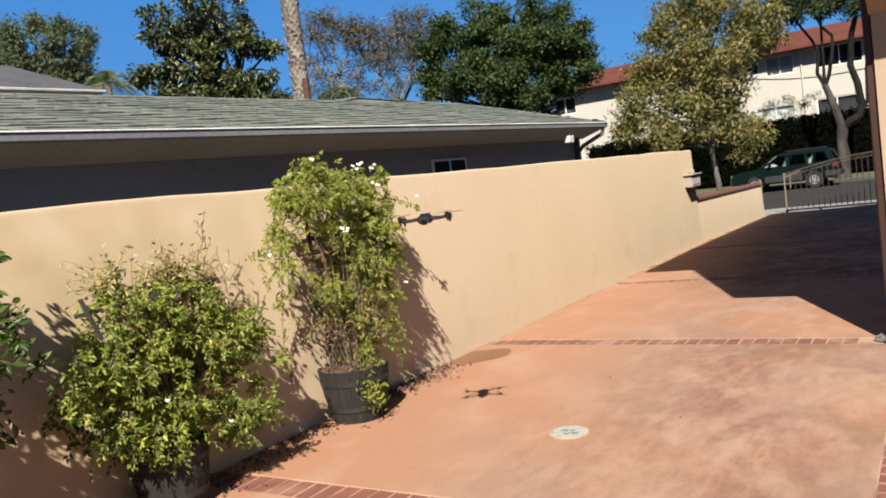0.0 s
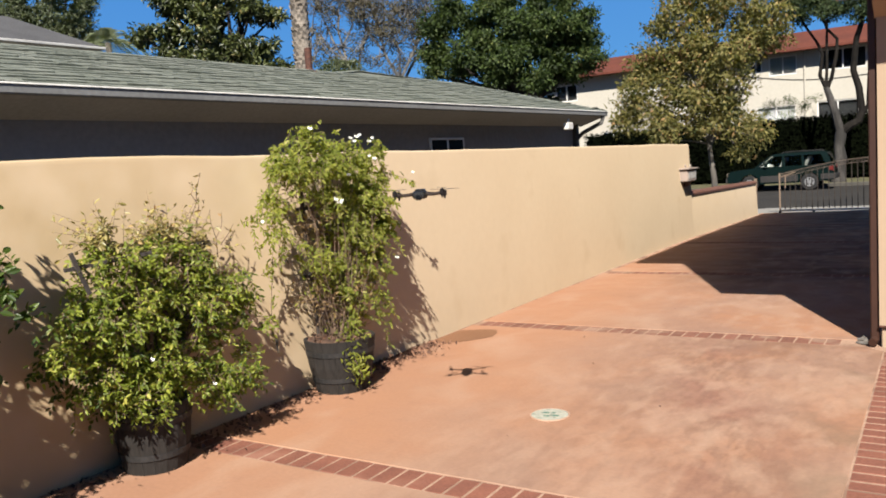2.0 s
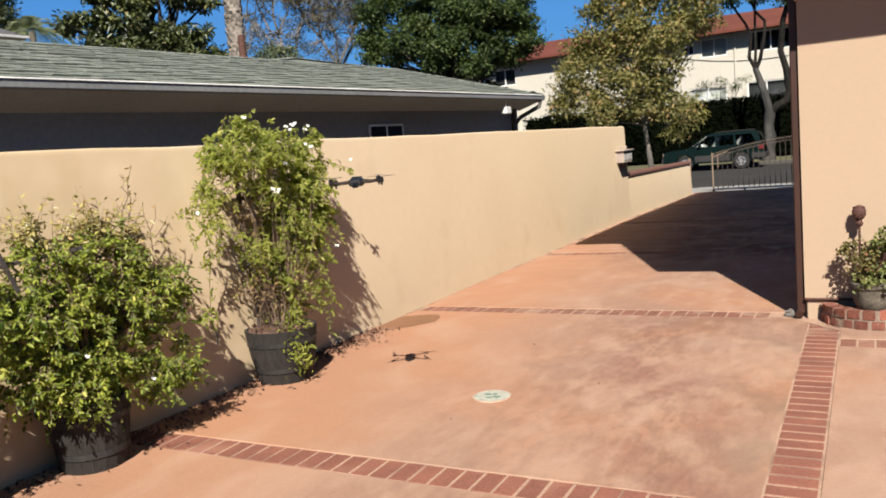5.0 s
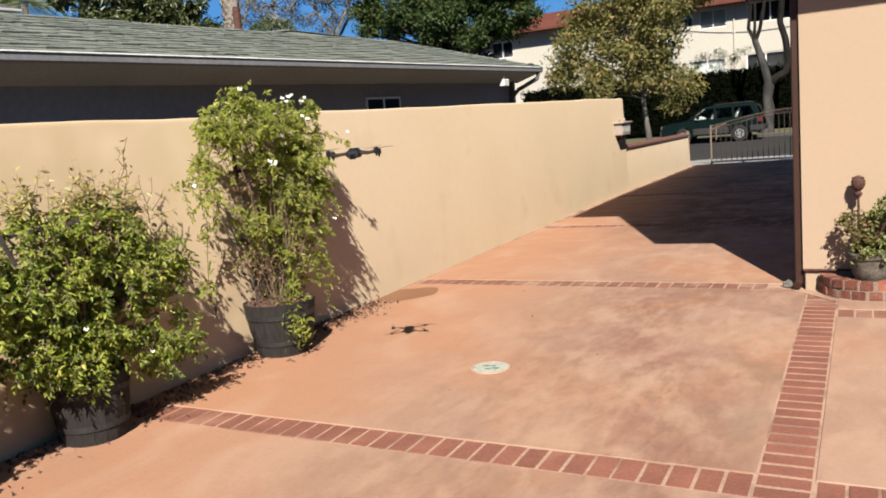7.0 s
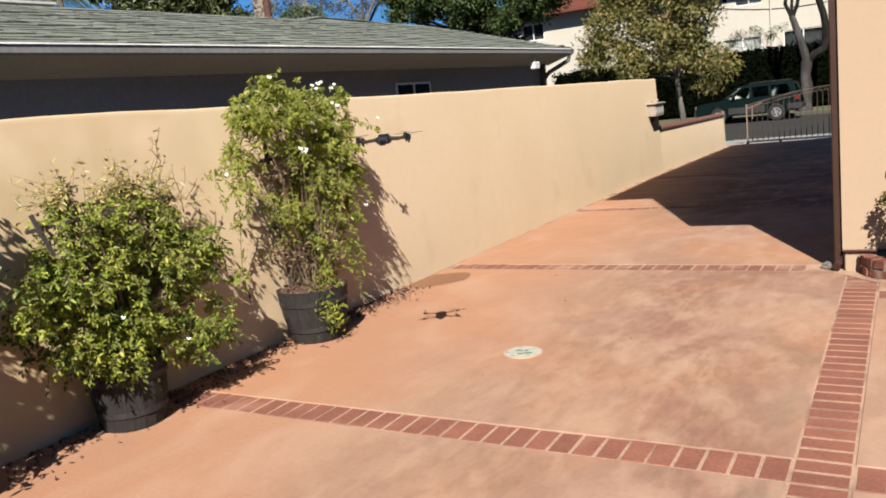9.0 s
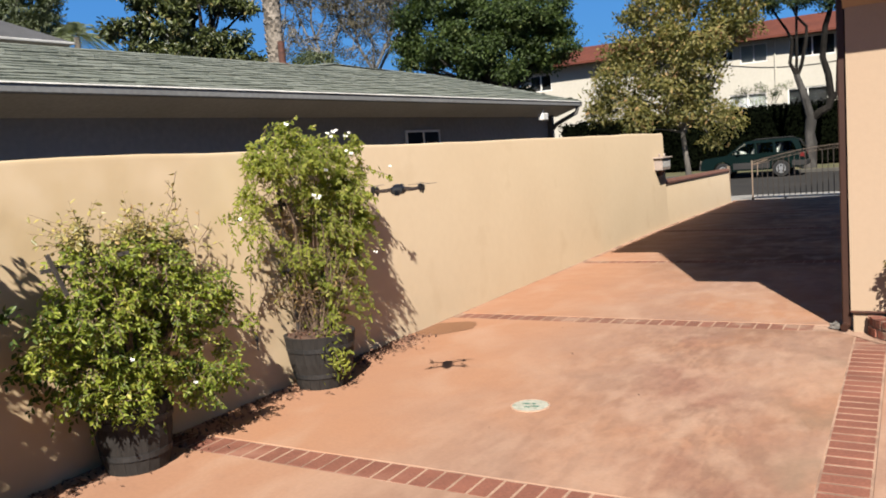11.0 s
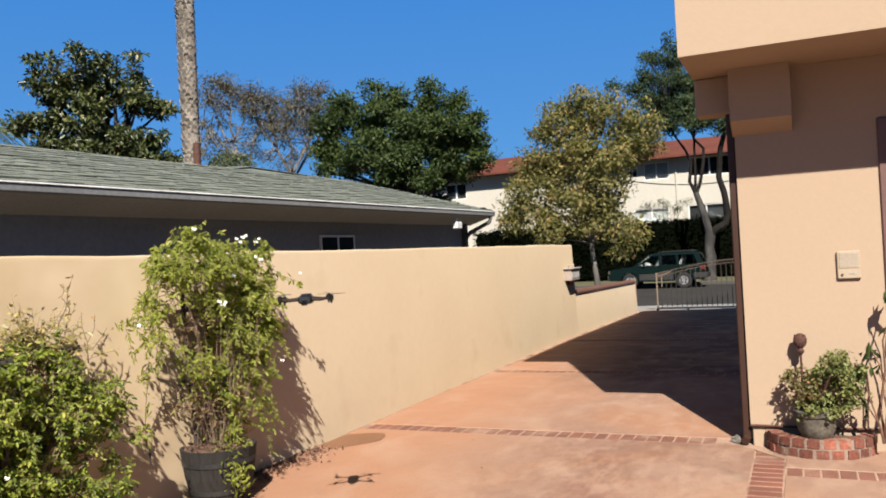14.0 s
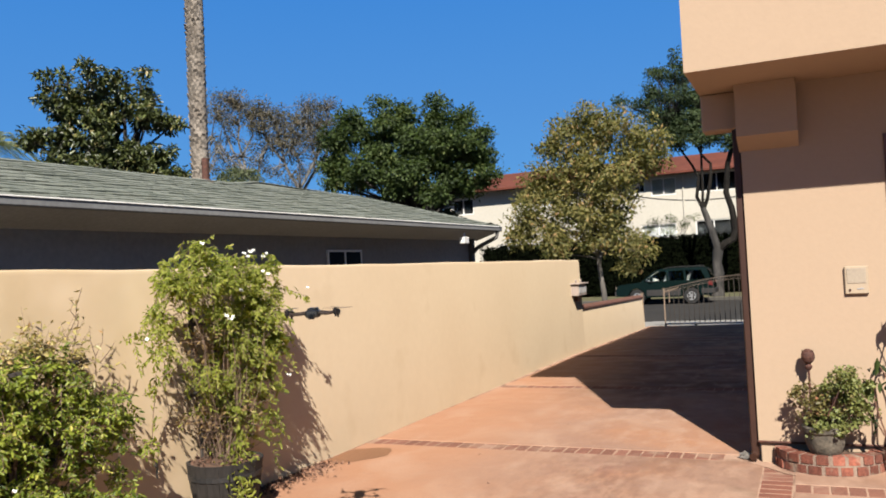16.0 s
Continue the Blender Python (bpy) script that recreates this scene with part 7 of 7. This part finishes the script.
def pollard():
    """Pruned street tree: gnarled bole, two bare upright limbs that fork again, dark airy crown high up."""
    t = thing("pollarded_tree", (-0.15, 36.6, STREET_Z + 0.12), "tall pruned street tree with bare forking limbs", "tree", turn=5.6)
    r = random.Random(53)
    g = Geo()
    tube(g, [(-0.06, 0, -0.02), (-0.02, 0, 0.5), (0.04, 0.02, 1.1), (-0.02, 0, 1.6), (0.05, 0, 2.1), (0.08, 0, 2.4)], [0.33, 0.24, 0.25, 0.21, 0.24, 0.2], 10)
    part("trunk", g, M["bark"], t, smooth=True)
    for pts, r0, r1 in (([(0.05, 0, 2.2), (-0.18, 0, 3.23), (-0.49, 0.05, 4.22)], 0.19, 0.13),
                        ([(-0.48, 0.05, 4.15), (-0.74, 0.05, 4.76), (-0.62, 0.1, 5.7), (-0.85, 0.1, 6.26), (-1.27, 0, 6.95), (-1.7, 0, 7.9)], 0.09, 0.04),
                        ([(-0.5, 0.05, 4.2), (-0.46, 0.15, 5.0), (-0.44, 0.2, 6.43), (-0.4, 0.2, 7.5)], 0.07, 0.045),
                        ([(-0.46, 0.05, 4.15), (-0.27, 0, 4.62), (-0.06, -0.05, 5.65), (-0.03, 0, 6.28), (-0.42, 0, 6.74), (-0.7, 0, 7.6)], 0.09, 0.05),
                        ([(0.08, 0, 2.2), (0.45, 0, 2.5), (0.78, 0, 2.68), (0.9, 0, 3.1), (0.79, 0.05, 4.1), (0.58, 0, 4.86), (0.72, 0, 6.2), (0.85, 0, 6.6), (1.1, 0, 7.6)], 0.19, 0.1),
                        ([(0.88, 0, 2.9), (1.15, 0, 3.3), (1.2, 0, 4.6), (1.5, 0, 6.6), (1.7, 0, 7.6)], 0.11, 0.06)):
        g = Geo()
        tube(g, pts, [r0 + (r1 - r0) * i / (len(pts) - 1) for i in range(len(pts))], 8)
        # upper limbs take the bark darkened for the crown's shade
        part("limb", g, M["bark"] if pts[0][0] == 0.05 else M["shaded_bark"], t, smooth=True)
    lobes = [(-1.42, 11.5, 0.3), (-2.27, 10.85, 0.5), (-1.32, 10.7, 0.6), (-0.69, 10.8, 0.6), (-2.32, 9.85, 0.65), (-1.23, 9.55, 0.72), (-2.99, 9.4, 0.5), (-3.9, 9.75, 0.34), (-2.23, 8.7, 0.65), (-1.14, 8.4, 0.7), (-1.5, 7.6, 0.6), (-0.47, 9.3, 0.75),
             (0.1, 7.6, 0.45), (0.78, 7.3, 0.35), (-0.78, 7.9, 0.45), (0.4, 10.2, 0.9), (0.5, 8.7, 0.85), (1.6, 9.4, 0.9), (1.6, 8.0, 0.8),
             (-1.5, 7.75, 0.5), (-0.45, 7.5, 0.5), (0.3, 7.65, 0.5), (0.8, 7.15, 0.4), (-2.3, 7.9, 0.42), (-0.85, 8.3, 0.55)]
    pts, dirs, nors, hubs = tufts(lobes, 40, 44, 0.32, 54, 1.0)
    g = Geo()
    ends = [Vector((-1.7, 0, 7.9)), Vector((-0.4, 0.2, 7.5)), Vector((-0.7, 0, 7.6)), Vector((1.1, 0, 7.6)), Vector((1.7, 0, 7.6))]
    for h in hubs[::3]:
        h = Vector(h)
        limb(g, min(ends, key=lambda q: (q - h).length), h, 0.04, 0.012, r, 0.12, 4, 5)
    tagged(part("branchwork", g, M["dark_bark"], t), kind="stuff")
    part("crown", leaf_mesh("crown", pts, 0.14, 0.055, M["leaf_pollard"], 56, dirs=dirs, normals=nors), None, t)


def sparse_tree():
    """Thin-leaved tree: two leaning pale boles that fork and fork again, brown tufts at the ends."""
    t = thing("sparse_tree", (-20.0, 31.0, -0.25), "thin brown-leaved tree with bare pale limbs", "tree", turn=34.9)
    r = random.Random(71)
    g = Geo()
    tube(g, [(-0.6, 0, -0.1), (-0.5, 0.1, 2.0), (-0.5, 0.1, 3.6)], [0.36, 0.3, 0.26], 10)
    part("trunk", g, M["pale_bark"], t, smooth=True)
    mains = []
    for pts, r0, r1 in (([(-0.5, 0.1, 3.5), (-1.4, 0.2, 5.4), (-2.29, 0.2, 7.34), (-2.64, 0.1, 9.0), (-2.5, 0, 10.6)], 0.12, 0.03), ([(-0.5, 0.1, 3.5), (0.0, 0, 5.0), (0.3, -0.1, 6.4), (-0.33, -0.2, 7.6), (-0.5, -0.2, 8.6), (-0.7, 0, 9.8)], 0.13, 0.03),
                        ([(0.3, -0.1, 6.3), (1.24, 0, 8.04), (1.8, 0.1, 9.1), (1.9, 0.1, 10.5)], 0.09, 0.03), ([(-2.29, 0.2, 7.3), (-2.9, 0.4, 8.4), (-3.5, 0.5, 10.1)], 0.08, 0.03),
                        ([(1.24, 0, 8.0), (0.9, -0.3, 9.0), (0.9, -0.3, 10.4)], 0.07, 0.03), ([(-0.4, -0.2, 7.8), (-1.2, -0.1, 8.9), (-1.4, 0, 10.2)], 0.07, 0.03), ([(-2.5, 0.2, 8.2), (-1.9, 0.3, 9.3), (-2.0, 0.3, 10.3)], 0.06, 0.03), ([(0.1, 0, 5.6), (0.9, 0.3, 7.0), (2.0, 0.3, 8.6), (2.5, 0.3, 9.6)], 0.09, 0.03), ([(0.3, -0.1, 6.5), (0.4, -0.3, 7.6), (0.1, -0.3, 8.6), (0.3, -0.2, 9.8)], 0.07, 0.025),
                        ([(-1.9, 0.2, 6.5), (-1.6, -0.1, 7.8), (-1.1, -0.2, 9.0)], 0.06, 0.025), ([(-2.3, 0.2, 7.4), (-3.2, 0, 8.2), (-3.9, 0, 9.2)], 0.05, 0.02)):
        g = Geo()
        tube(g, pts, [r0 + (r1 - r0) * i / (len(pts) - 1) for i in range(len(pts))], 7)
        mains += [Vector(p) for p in pts[2:]] + [Vector(a).lerp(Vector(b), 0.5) for a, b in zip(pts[1:], pts[2:])]
        part("limb", g, M["pale_bark"], t, smooth=True)
    lobes = [(-3.39, 10.91, 0.57), (-2.72, 11.08, 0.53), (-2.24, 10.46, 0.57), (-3.59, 10.22, 0.49), (-2.93, 9.86, 0.44), (-1.23, 10.45, 0.57), (-0.56, 10.18, 0.62), (-1.44, 9.49, 0.6), (-0.42, 9.3, 0.65), (-0.96, 8.61, 0.5), (0.84, 10.69, 0.53), (1.88, 10.68, 0.53),
             (0.98, 9.98, 0.62), (2.02, 9.88, 0.57), (0.76, 8.93, 0.55), (1.63, 8.91, 0.45), (0.22, 8.24, 0.45), (-3.9, 9.0, 0.35), (-1.8, 9.9, 0.5), (-0.3, 8.6, 0.4), (0.2, 9.9, 0.5), (-2.9, 9.2, 0.35), (1.4, 9.4, 0.5), (0.3, 9.3, 0.45), (2.3, 8.6, 0.4), (-2.0, 8.6, 0.35), (1.2, 8.2, 0.35),
             (-3.4, 8.1, 0.45), (-2.7, 7.5, 0.4), (-1.6, 7.7, 0.42), (-0.9, 7.3, 0.36), (0.6, 7.3, 0.36), (1.5, 7.5, 0.36), (-3.9, 7.5, 0.36), (-0.1, 6.8, 0.28), (2.2, 7.8, 0.36)]
    pts, dirs, nors, hubs = tufts(lobes, 40, 32, 0.46, 72, 1.2)
    g = Geo()
    for h in hubs:
        h = Vector(h)
        a = min(mains, key=lambda q: (q - h).length + 0.5 * r.random())
        limb(g, a, h, 0.036, 0.01, r, 0.2, 4, 4)
    tagged(part("branchwork", g, M["pale_bark"], t), kind="stuff")
    part("crown", leaf_mesh("crown", pts, 0.13, 0.045, M["leaf_brown"], 73, dirs=dirs, normals=nors), None, t)


street_trees()


def palm():
    """Tall palm trunk with a spiral of cut frond bases, and its high crown."""
    x, y = -9.6, 12.25
    t = thing("palm_tree", (x, y, 0), "tall palm with a rough trunk of cut frond bases", "palm tree")
    H = 13.5
    g = Geo()
    tube(g, [(0, 0, 0), (0, 0.0, 3), (0.02, 0.02, 8), (0.03, 0.03, H)], [0.26, 0.205, 0.2, 0.2], 14)
    part("trunk", g, M["palm_bark"], t, smooth=True)
    rs = random.Random(4)
    g = Geo()
    k = 0
    z = 0.4
    while z < H:
        for j in range(9):
            a = 2 * math.pi * (j + 0.5 * (k % 2)) / 9 + rs.uniform(-0.15, 0.15)
            r0 = 0.19 + 0.05 * max(0, 1 - z / 3)
            d, s = Vector((math.cos(a), math.sin(a), 0)), Vector((-math.sin(a), math.cos(a), 0))
            w = rs.uniform(0.04, 0.075)
            hh = rs.uniform(0.06, 0.14)
            out = rs.uniform(0.025, 0.06)
            zz = z + rs.uniform(-0.03, 0.03)
            up = Vector((0, 0, 1))
            base = d * r0 + up * zz
            vs = [base - s * w, base + s * w, base + d * out + s * w * 0.6 + up * hh, base + d * out - s * w * 0.6 + up * hh, base - d * 0.02 + up * hh * 0.9 + s * w * 0.5, base - d * 0.02 + up * hh * 0.9 - s * w * 0.5]
            g.add(vs, [(0, 1, 2, 3), (3, 2, 4, 5), (0, 3, 5), (1, 4, 2)])
        z += 0.1
        k += 1
    part("bark", g, M["palm_bark"], t, "ragged grey-brown cut frond bases")
    g = Geo()
    for i in range(34):
        a, el = rs.uniform(0, 6.28), rs.uniform(-0.5, 1.2)
        d = Vector((math.cos(a) * math.cos(el), math.sin(a) * math.cos(el), math.sin(el)))
        pts = [Vector((0, 0, H)) + d * s + Vector((0, 0, -0.22 * s * s)) for s in (0.1, 0.8, 1.5, 2.1)]
        tube(g, pts, [0.025, 0.02, 0.014, 0.006], 4)
        side = d.cross(Vector((0, 0, 1))).normalized()
        for s in np.linspace(0.7, 2.1, 15):
            c = Vector((0, 0, H)) + d * s + Vector((0, 0, -0.22 * s * s))
            for sg in (-1, 1):
                e = c + side * sg * 0.45 + d * 0.3 + Vector((0, 0, -0.1))
                g.add([c - d * 0.03, c + d * 0.03, e], [(0, 1, 2)])
    part("crown", g, M["leaf_grey"], t)
    # small feathery palm beyond the dark roof
    t = thing("palm_tree", (-20, 14.45, 0.0), "small feathery grey-green palm behind the roofs", "palm tree")
    g = Geo()
    tube(g, [(0, 0, -0.1), (0, 0, 3), (0, 0, 6.4)], [0.16, 0.12, 0.1], 10)
    part("trunk", g, M["palm_bark"], t)
    g = Geo()
    for i in range(40):
        a, el = rs.uniform(0, 6.28), rs.uniform(-0.3, 1.2)
        d = Vector((math.cos(a) * math.cos(el), math.sin(a) * math.cos(el), math.sin(el)))
        side = d.cross(Vector((0, 0, 1))).normalized()
        for s in np.linspace(0.2, 1.5, 30):
            c = Vector((0, 0, 6.4)) + d * s + Vector((0, 0, -0.5 * s * s))
            for sg in (-1, 1):
                e = c + side * sg * 0.22 + d * 0.16 + Vector((0, 0, -0.16))
                g.add([c - d * 0.012, c + d * 0.012, e], [(0, 1, 2)])
    part("crown", g, M["leaf_palm"], t)


palm()

# ---------------------------------------------------------------- bricks of the drive, shingles of the roof


def brick_mesh(name, w, d, mat_, seed):
    rr = random.Random(seed)
    g = Geo()
    a, b = w / 2, d / 2
    z = rr.uniform(-0.0015, 0.0005)
    e = 0.003
    vs = [(-a, -b, -0.03), (a, -b, -0.03), (a, b, -0.03), (-a, b, -0.03), (-a, -b, z - e), (a, -b, z - e), (a, b, z - e), (-a, b, z - e)]
    vs += [(-a + e, -b + e, z), (a - e, -b + e, z), (a - e, b - e, z), (-a + e, b - e, z)]
    vs = [(x + rr.uniform(-0.001, 0.001), y + rr.uniform(-0.001, 0.001), q) for x, y, q in vs]
    fs = [(8, 9, 10, 11)] + [(i, (i + 1) % 4, (i + 1) % 4 + 4, i + 4) for i in range(4)] + [(i + 4, (i + 1) % 4 + 4, (i + 1) % 4 + 8, i + 8) for i in range(4)]
    g.add(vs, fs)
    return to_mesh(name, g, mat_)


PITCH = 0.1035
ALONG_X = [brick_mesh("brick", PITCH - 0.011, BAND - 0.016, M["brick"], i) for i in range(4)]
WORN_X = [brick_mesh("brick", PITCH - 0.011, BAND - 0.016, M["worn_brick"], i) for i in range(4)]
WORN_Y = [brick_mesh("brick", RX1 - RX0 - 0.018, PITCH - 0.016, M["worn_brick"], i + 10) for i in range(4)]
ALONG_Y = [brick_mesh("brick", RX1 - RX0 - 0.018, PITCH - 0.016, M["brick"], i + 10) for i in range(4)]


def lay_bricks():
    rr = random.Random(77)
    for k, y in enumerate(BANDS_Y):
        x = RX0 - PITCH / 2 if k == 0 else 3.1 - PITCH / 2
        while x > 0.06:
            o = part("brick", rr.choice(WORN_X if k else ALONG_X), None, DRIVE)
            o.location = (x, y + BAND / 2, fall(y + BAND / 2) - 0.001 + rr.uniform(-0.001, 0.0005))
            x -= PITCH
    for y, n in ((BANDS_Y[0], 52), (2.49, 52)):
        for i in range(n):
            o = part("brick", rr.choice(WORN_X if y > 2 else ALONG_X), None, DRIVE)
            o.location = (RX1 + PITCH * (i + 0.5) + 0.004, y + BAND / 2, -0.001 + rr.uniform(-0.001, 0.0005))
    y = 3.16 - PITCH / 2
    while y > -8.9:
        o = part("brick", rr.choice(WORN_Y if y > 2.75 else ALONG_Y), None, DRIVE)
        o.location = ((RX0 + RX1) / 2, y, -0.001 + rr.uniform(-0.001, 0.0005))
        y -= PITCH


lay_bricks()


def lay_shingles():
    """Courses of shingle tabs over the near slope and the hip end; the nearest stretch as single tabs."""
    rr = random.Random(91)
    tilt = math.atan(SLOPE)
    expo, wid = 0.135, 0.21
    rows = int(math.hypot(RUN, RUN * SLOPE) / expo) + 1
    tabs = []
    for i in range(3):
        g = Geo()
        w, d, h = wid / 2 - 0.003, 0.16, 0.013 + 0.002 * i
        vs = [(-d, -w, 0.0), (0.0, -w, 0.0), (0.0, w, 0.0), (-d, w, 0.0), (-d, -w, 0.003), (0.0, -w, h), (0.0, w, h), (-d, w, 0.003)]
        g.add(vs, [(0, 1, 2, 3), (4, 5, 6, 7), (0, 1, 5, 4), (1, 2, 6, 5), (2, 3, 7, 6), (3, 0, 4, 7)])
        tabs.append(to_mesh("shingle", g, M["shingle"]))
    rest = Geo()
    singles = 0
    for r in range(rows):
        s = r * expo
        x = 0.075 - s * math.cos(tilt)
        z = EAVE_Z - 0.012 + s * math.sin(tilt)
        y_end = 0.06 - max(0.0, s * math.cos(tilt))
        y = y_end - wid * (0.5 + 0.5 * (r % 2) * 0.7) - rr.uniform(0, 0.05)
        while y > -NLEN + RUN:
            if x < -RUN + 0.02:
                break
            m = Matrix.Translation((x, y, z + rr.uniform(0, 0.0025) + 0.006 * math.sin(y * 2.3 + r) + 0.004 * math.sin(y * 5.9 + 2.1 * r))) @ Matrix.Rotation(tilt, 4, "Y") @ Matrix.Rotation(rr.uniform(-0.035, 0.035), 4, "Z")
            if -9.2 < y < -2.6 and singles < 300 and r < 15:
                o = part("shingle", rr.choice(tabs), None, ROOF)
                o.matrix_local = m
                singles += 1
            else:
                me = rr.choice(tabs)
                rest.add([m @ v.co for v in me.vertices], [tuple(p.vertices) for p in me.polygons])
            y -= wid
        # hip end, seen edge-on
        xx = -RUN * 2 + 0.2 + s
        while xx < -s + 0.02:
            m = Matrix.Translation((xx, 0.075 - s * math.cos(tilt), z)) @ Matrix.Rotation(radians(90), 4, "Z") @ Matrix.Rotation(tilt, 4, "Y")
            me = rr.choice(tabs)
            rest.add([m @ v.co for v in me.vertices], [tuple(p.vertices) for p in me.polygons])
            xx += wid
    ob = part("shingle_field", rest, M["shingle_bits"], ROOF)
    tagged(ob, kind="stuff")
    # ridge and hip caps
    ridge_z = EAVE_Z + RUN * SLOPE
    caps = Geo()
    y = -RUN
    while y > -NLEN + RUN:
        prism(caps, [(-RUN - 0.13, ridge_z - 0.035), (-RUN, ridge_z + 0.022), (-RUN + 0.13, ridge_z - 0.035), (-RUN, ridge_z + 0.004)], y, y - 0.2, "y")
        y -= 0.17
    n = 18
    for i in range(n):
        a = Vector((0.05, 0.05, EAVE_Z)).lerp(Vector((-RUN, -RUN, ridge_z)), i / n)
        b = Vector((0.05, 0.05, EAVE_Z)).lerp(Vector((-RUN, -RUN, ridge_z)), (i + 1.15) / n)
        s = Vector((0.09, -0.09, -0.02))
        up = Vector((0, 0, 0.022))
        caps.add([a + s, a + up, a - s, b + s, b + up * 0.6, b - s], [(0, 1, 4, 3), (1, 2, 5, 4), (0, 2, 1), (3, 4, 5)])
    part("ridge_caps", caps, M["shingle_bits"], ROOF)
    # second, lower ridge of a rear wing showing over the hip
    g = Geo()
    p0, p1 = (-2.75, -4.58, 3.33), (-9.5, -4.58, 3.33)
    a, c, d, e = (-2.15, -1.78, 3.13), (-2.15, -6.28, 3.1), (-9.5, -0.58, 2.9), (-9.5, -8.58, 2.9)
    g.add([p0, p1, a, c, d, e], [(0, 2, 3), (0, 1, 4, 2), (0, 3, 5, 1)])
    for q, s in ((p0, a), (p0, c), (p0, p1)):
        q, s = Vector(q), Vector(s)
        k = max(3, int((s - q).length / 0.2))
        for i in range(k):
            u, v = q.lerp(s, i / k), q.lerp(s, (i + 1.2) / k)
            side = (v - u).cross(Vector((0, 0, 1))).normalized() * 0.09
            lift = Vector((0, 0, 0.03))
            g.add([u - side, u + lift, u + side, v - side, v + lift * 0.5, v + side], [(0, 1, 4, 3), (1, 2, 5, 4), (0, 2, 1), (3, 4, 5)])
    part("rear_wing_roof", g, M["shingle_bits"], BUNGALOW)


lay_shingles()
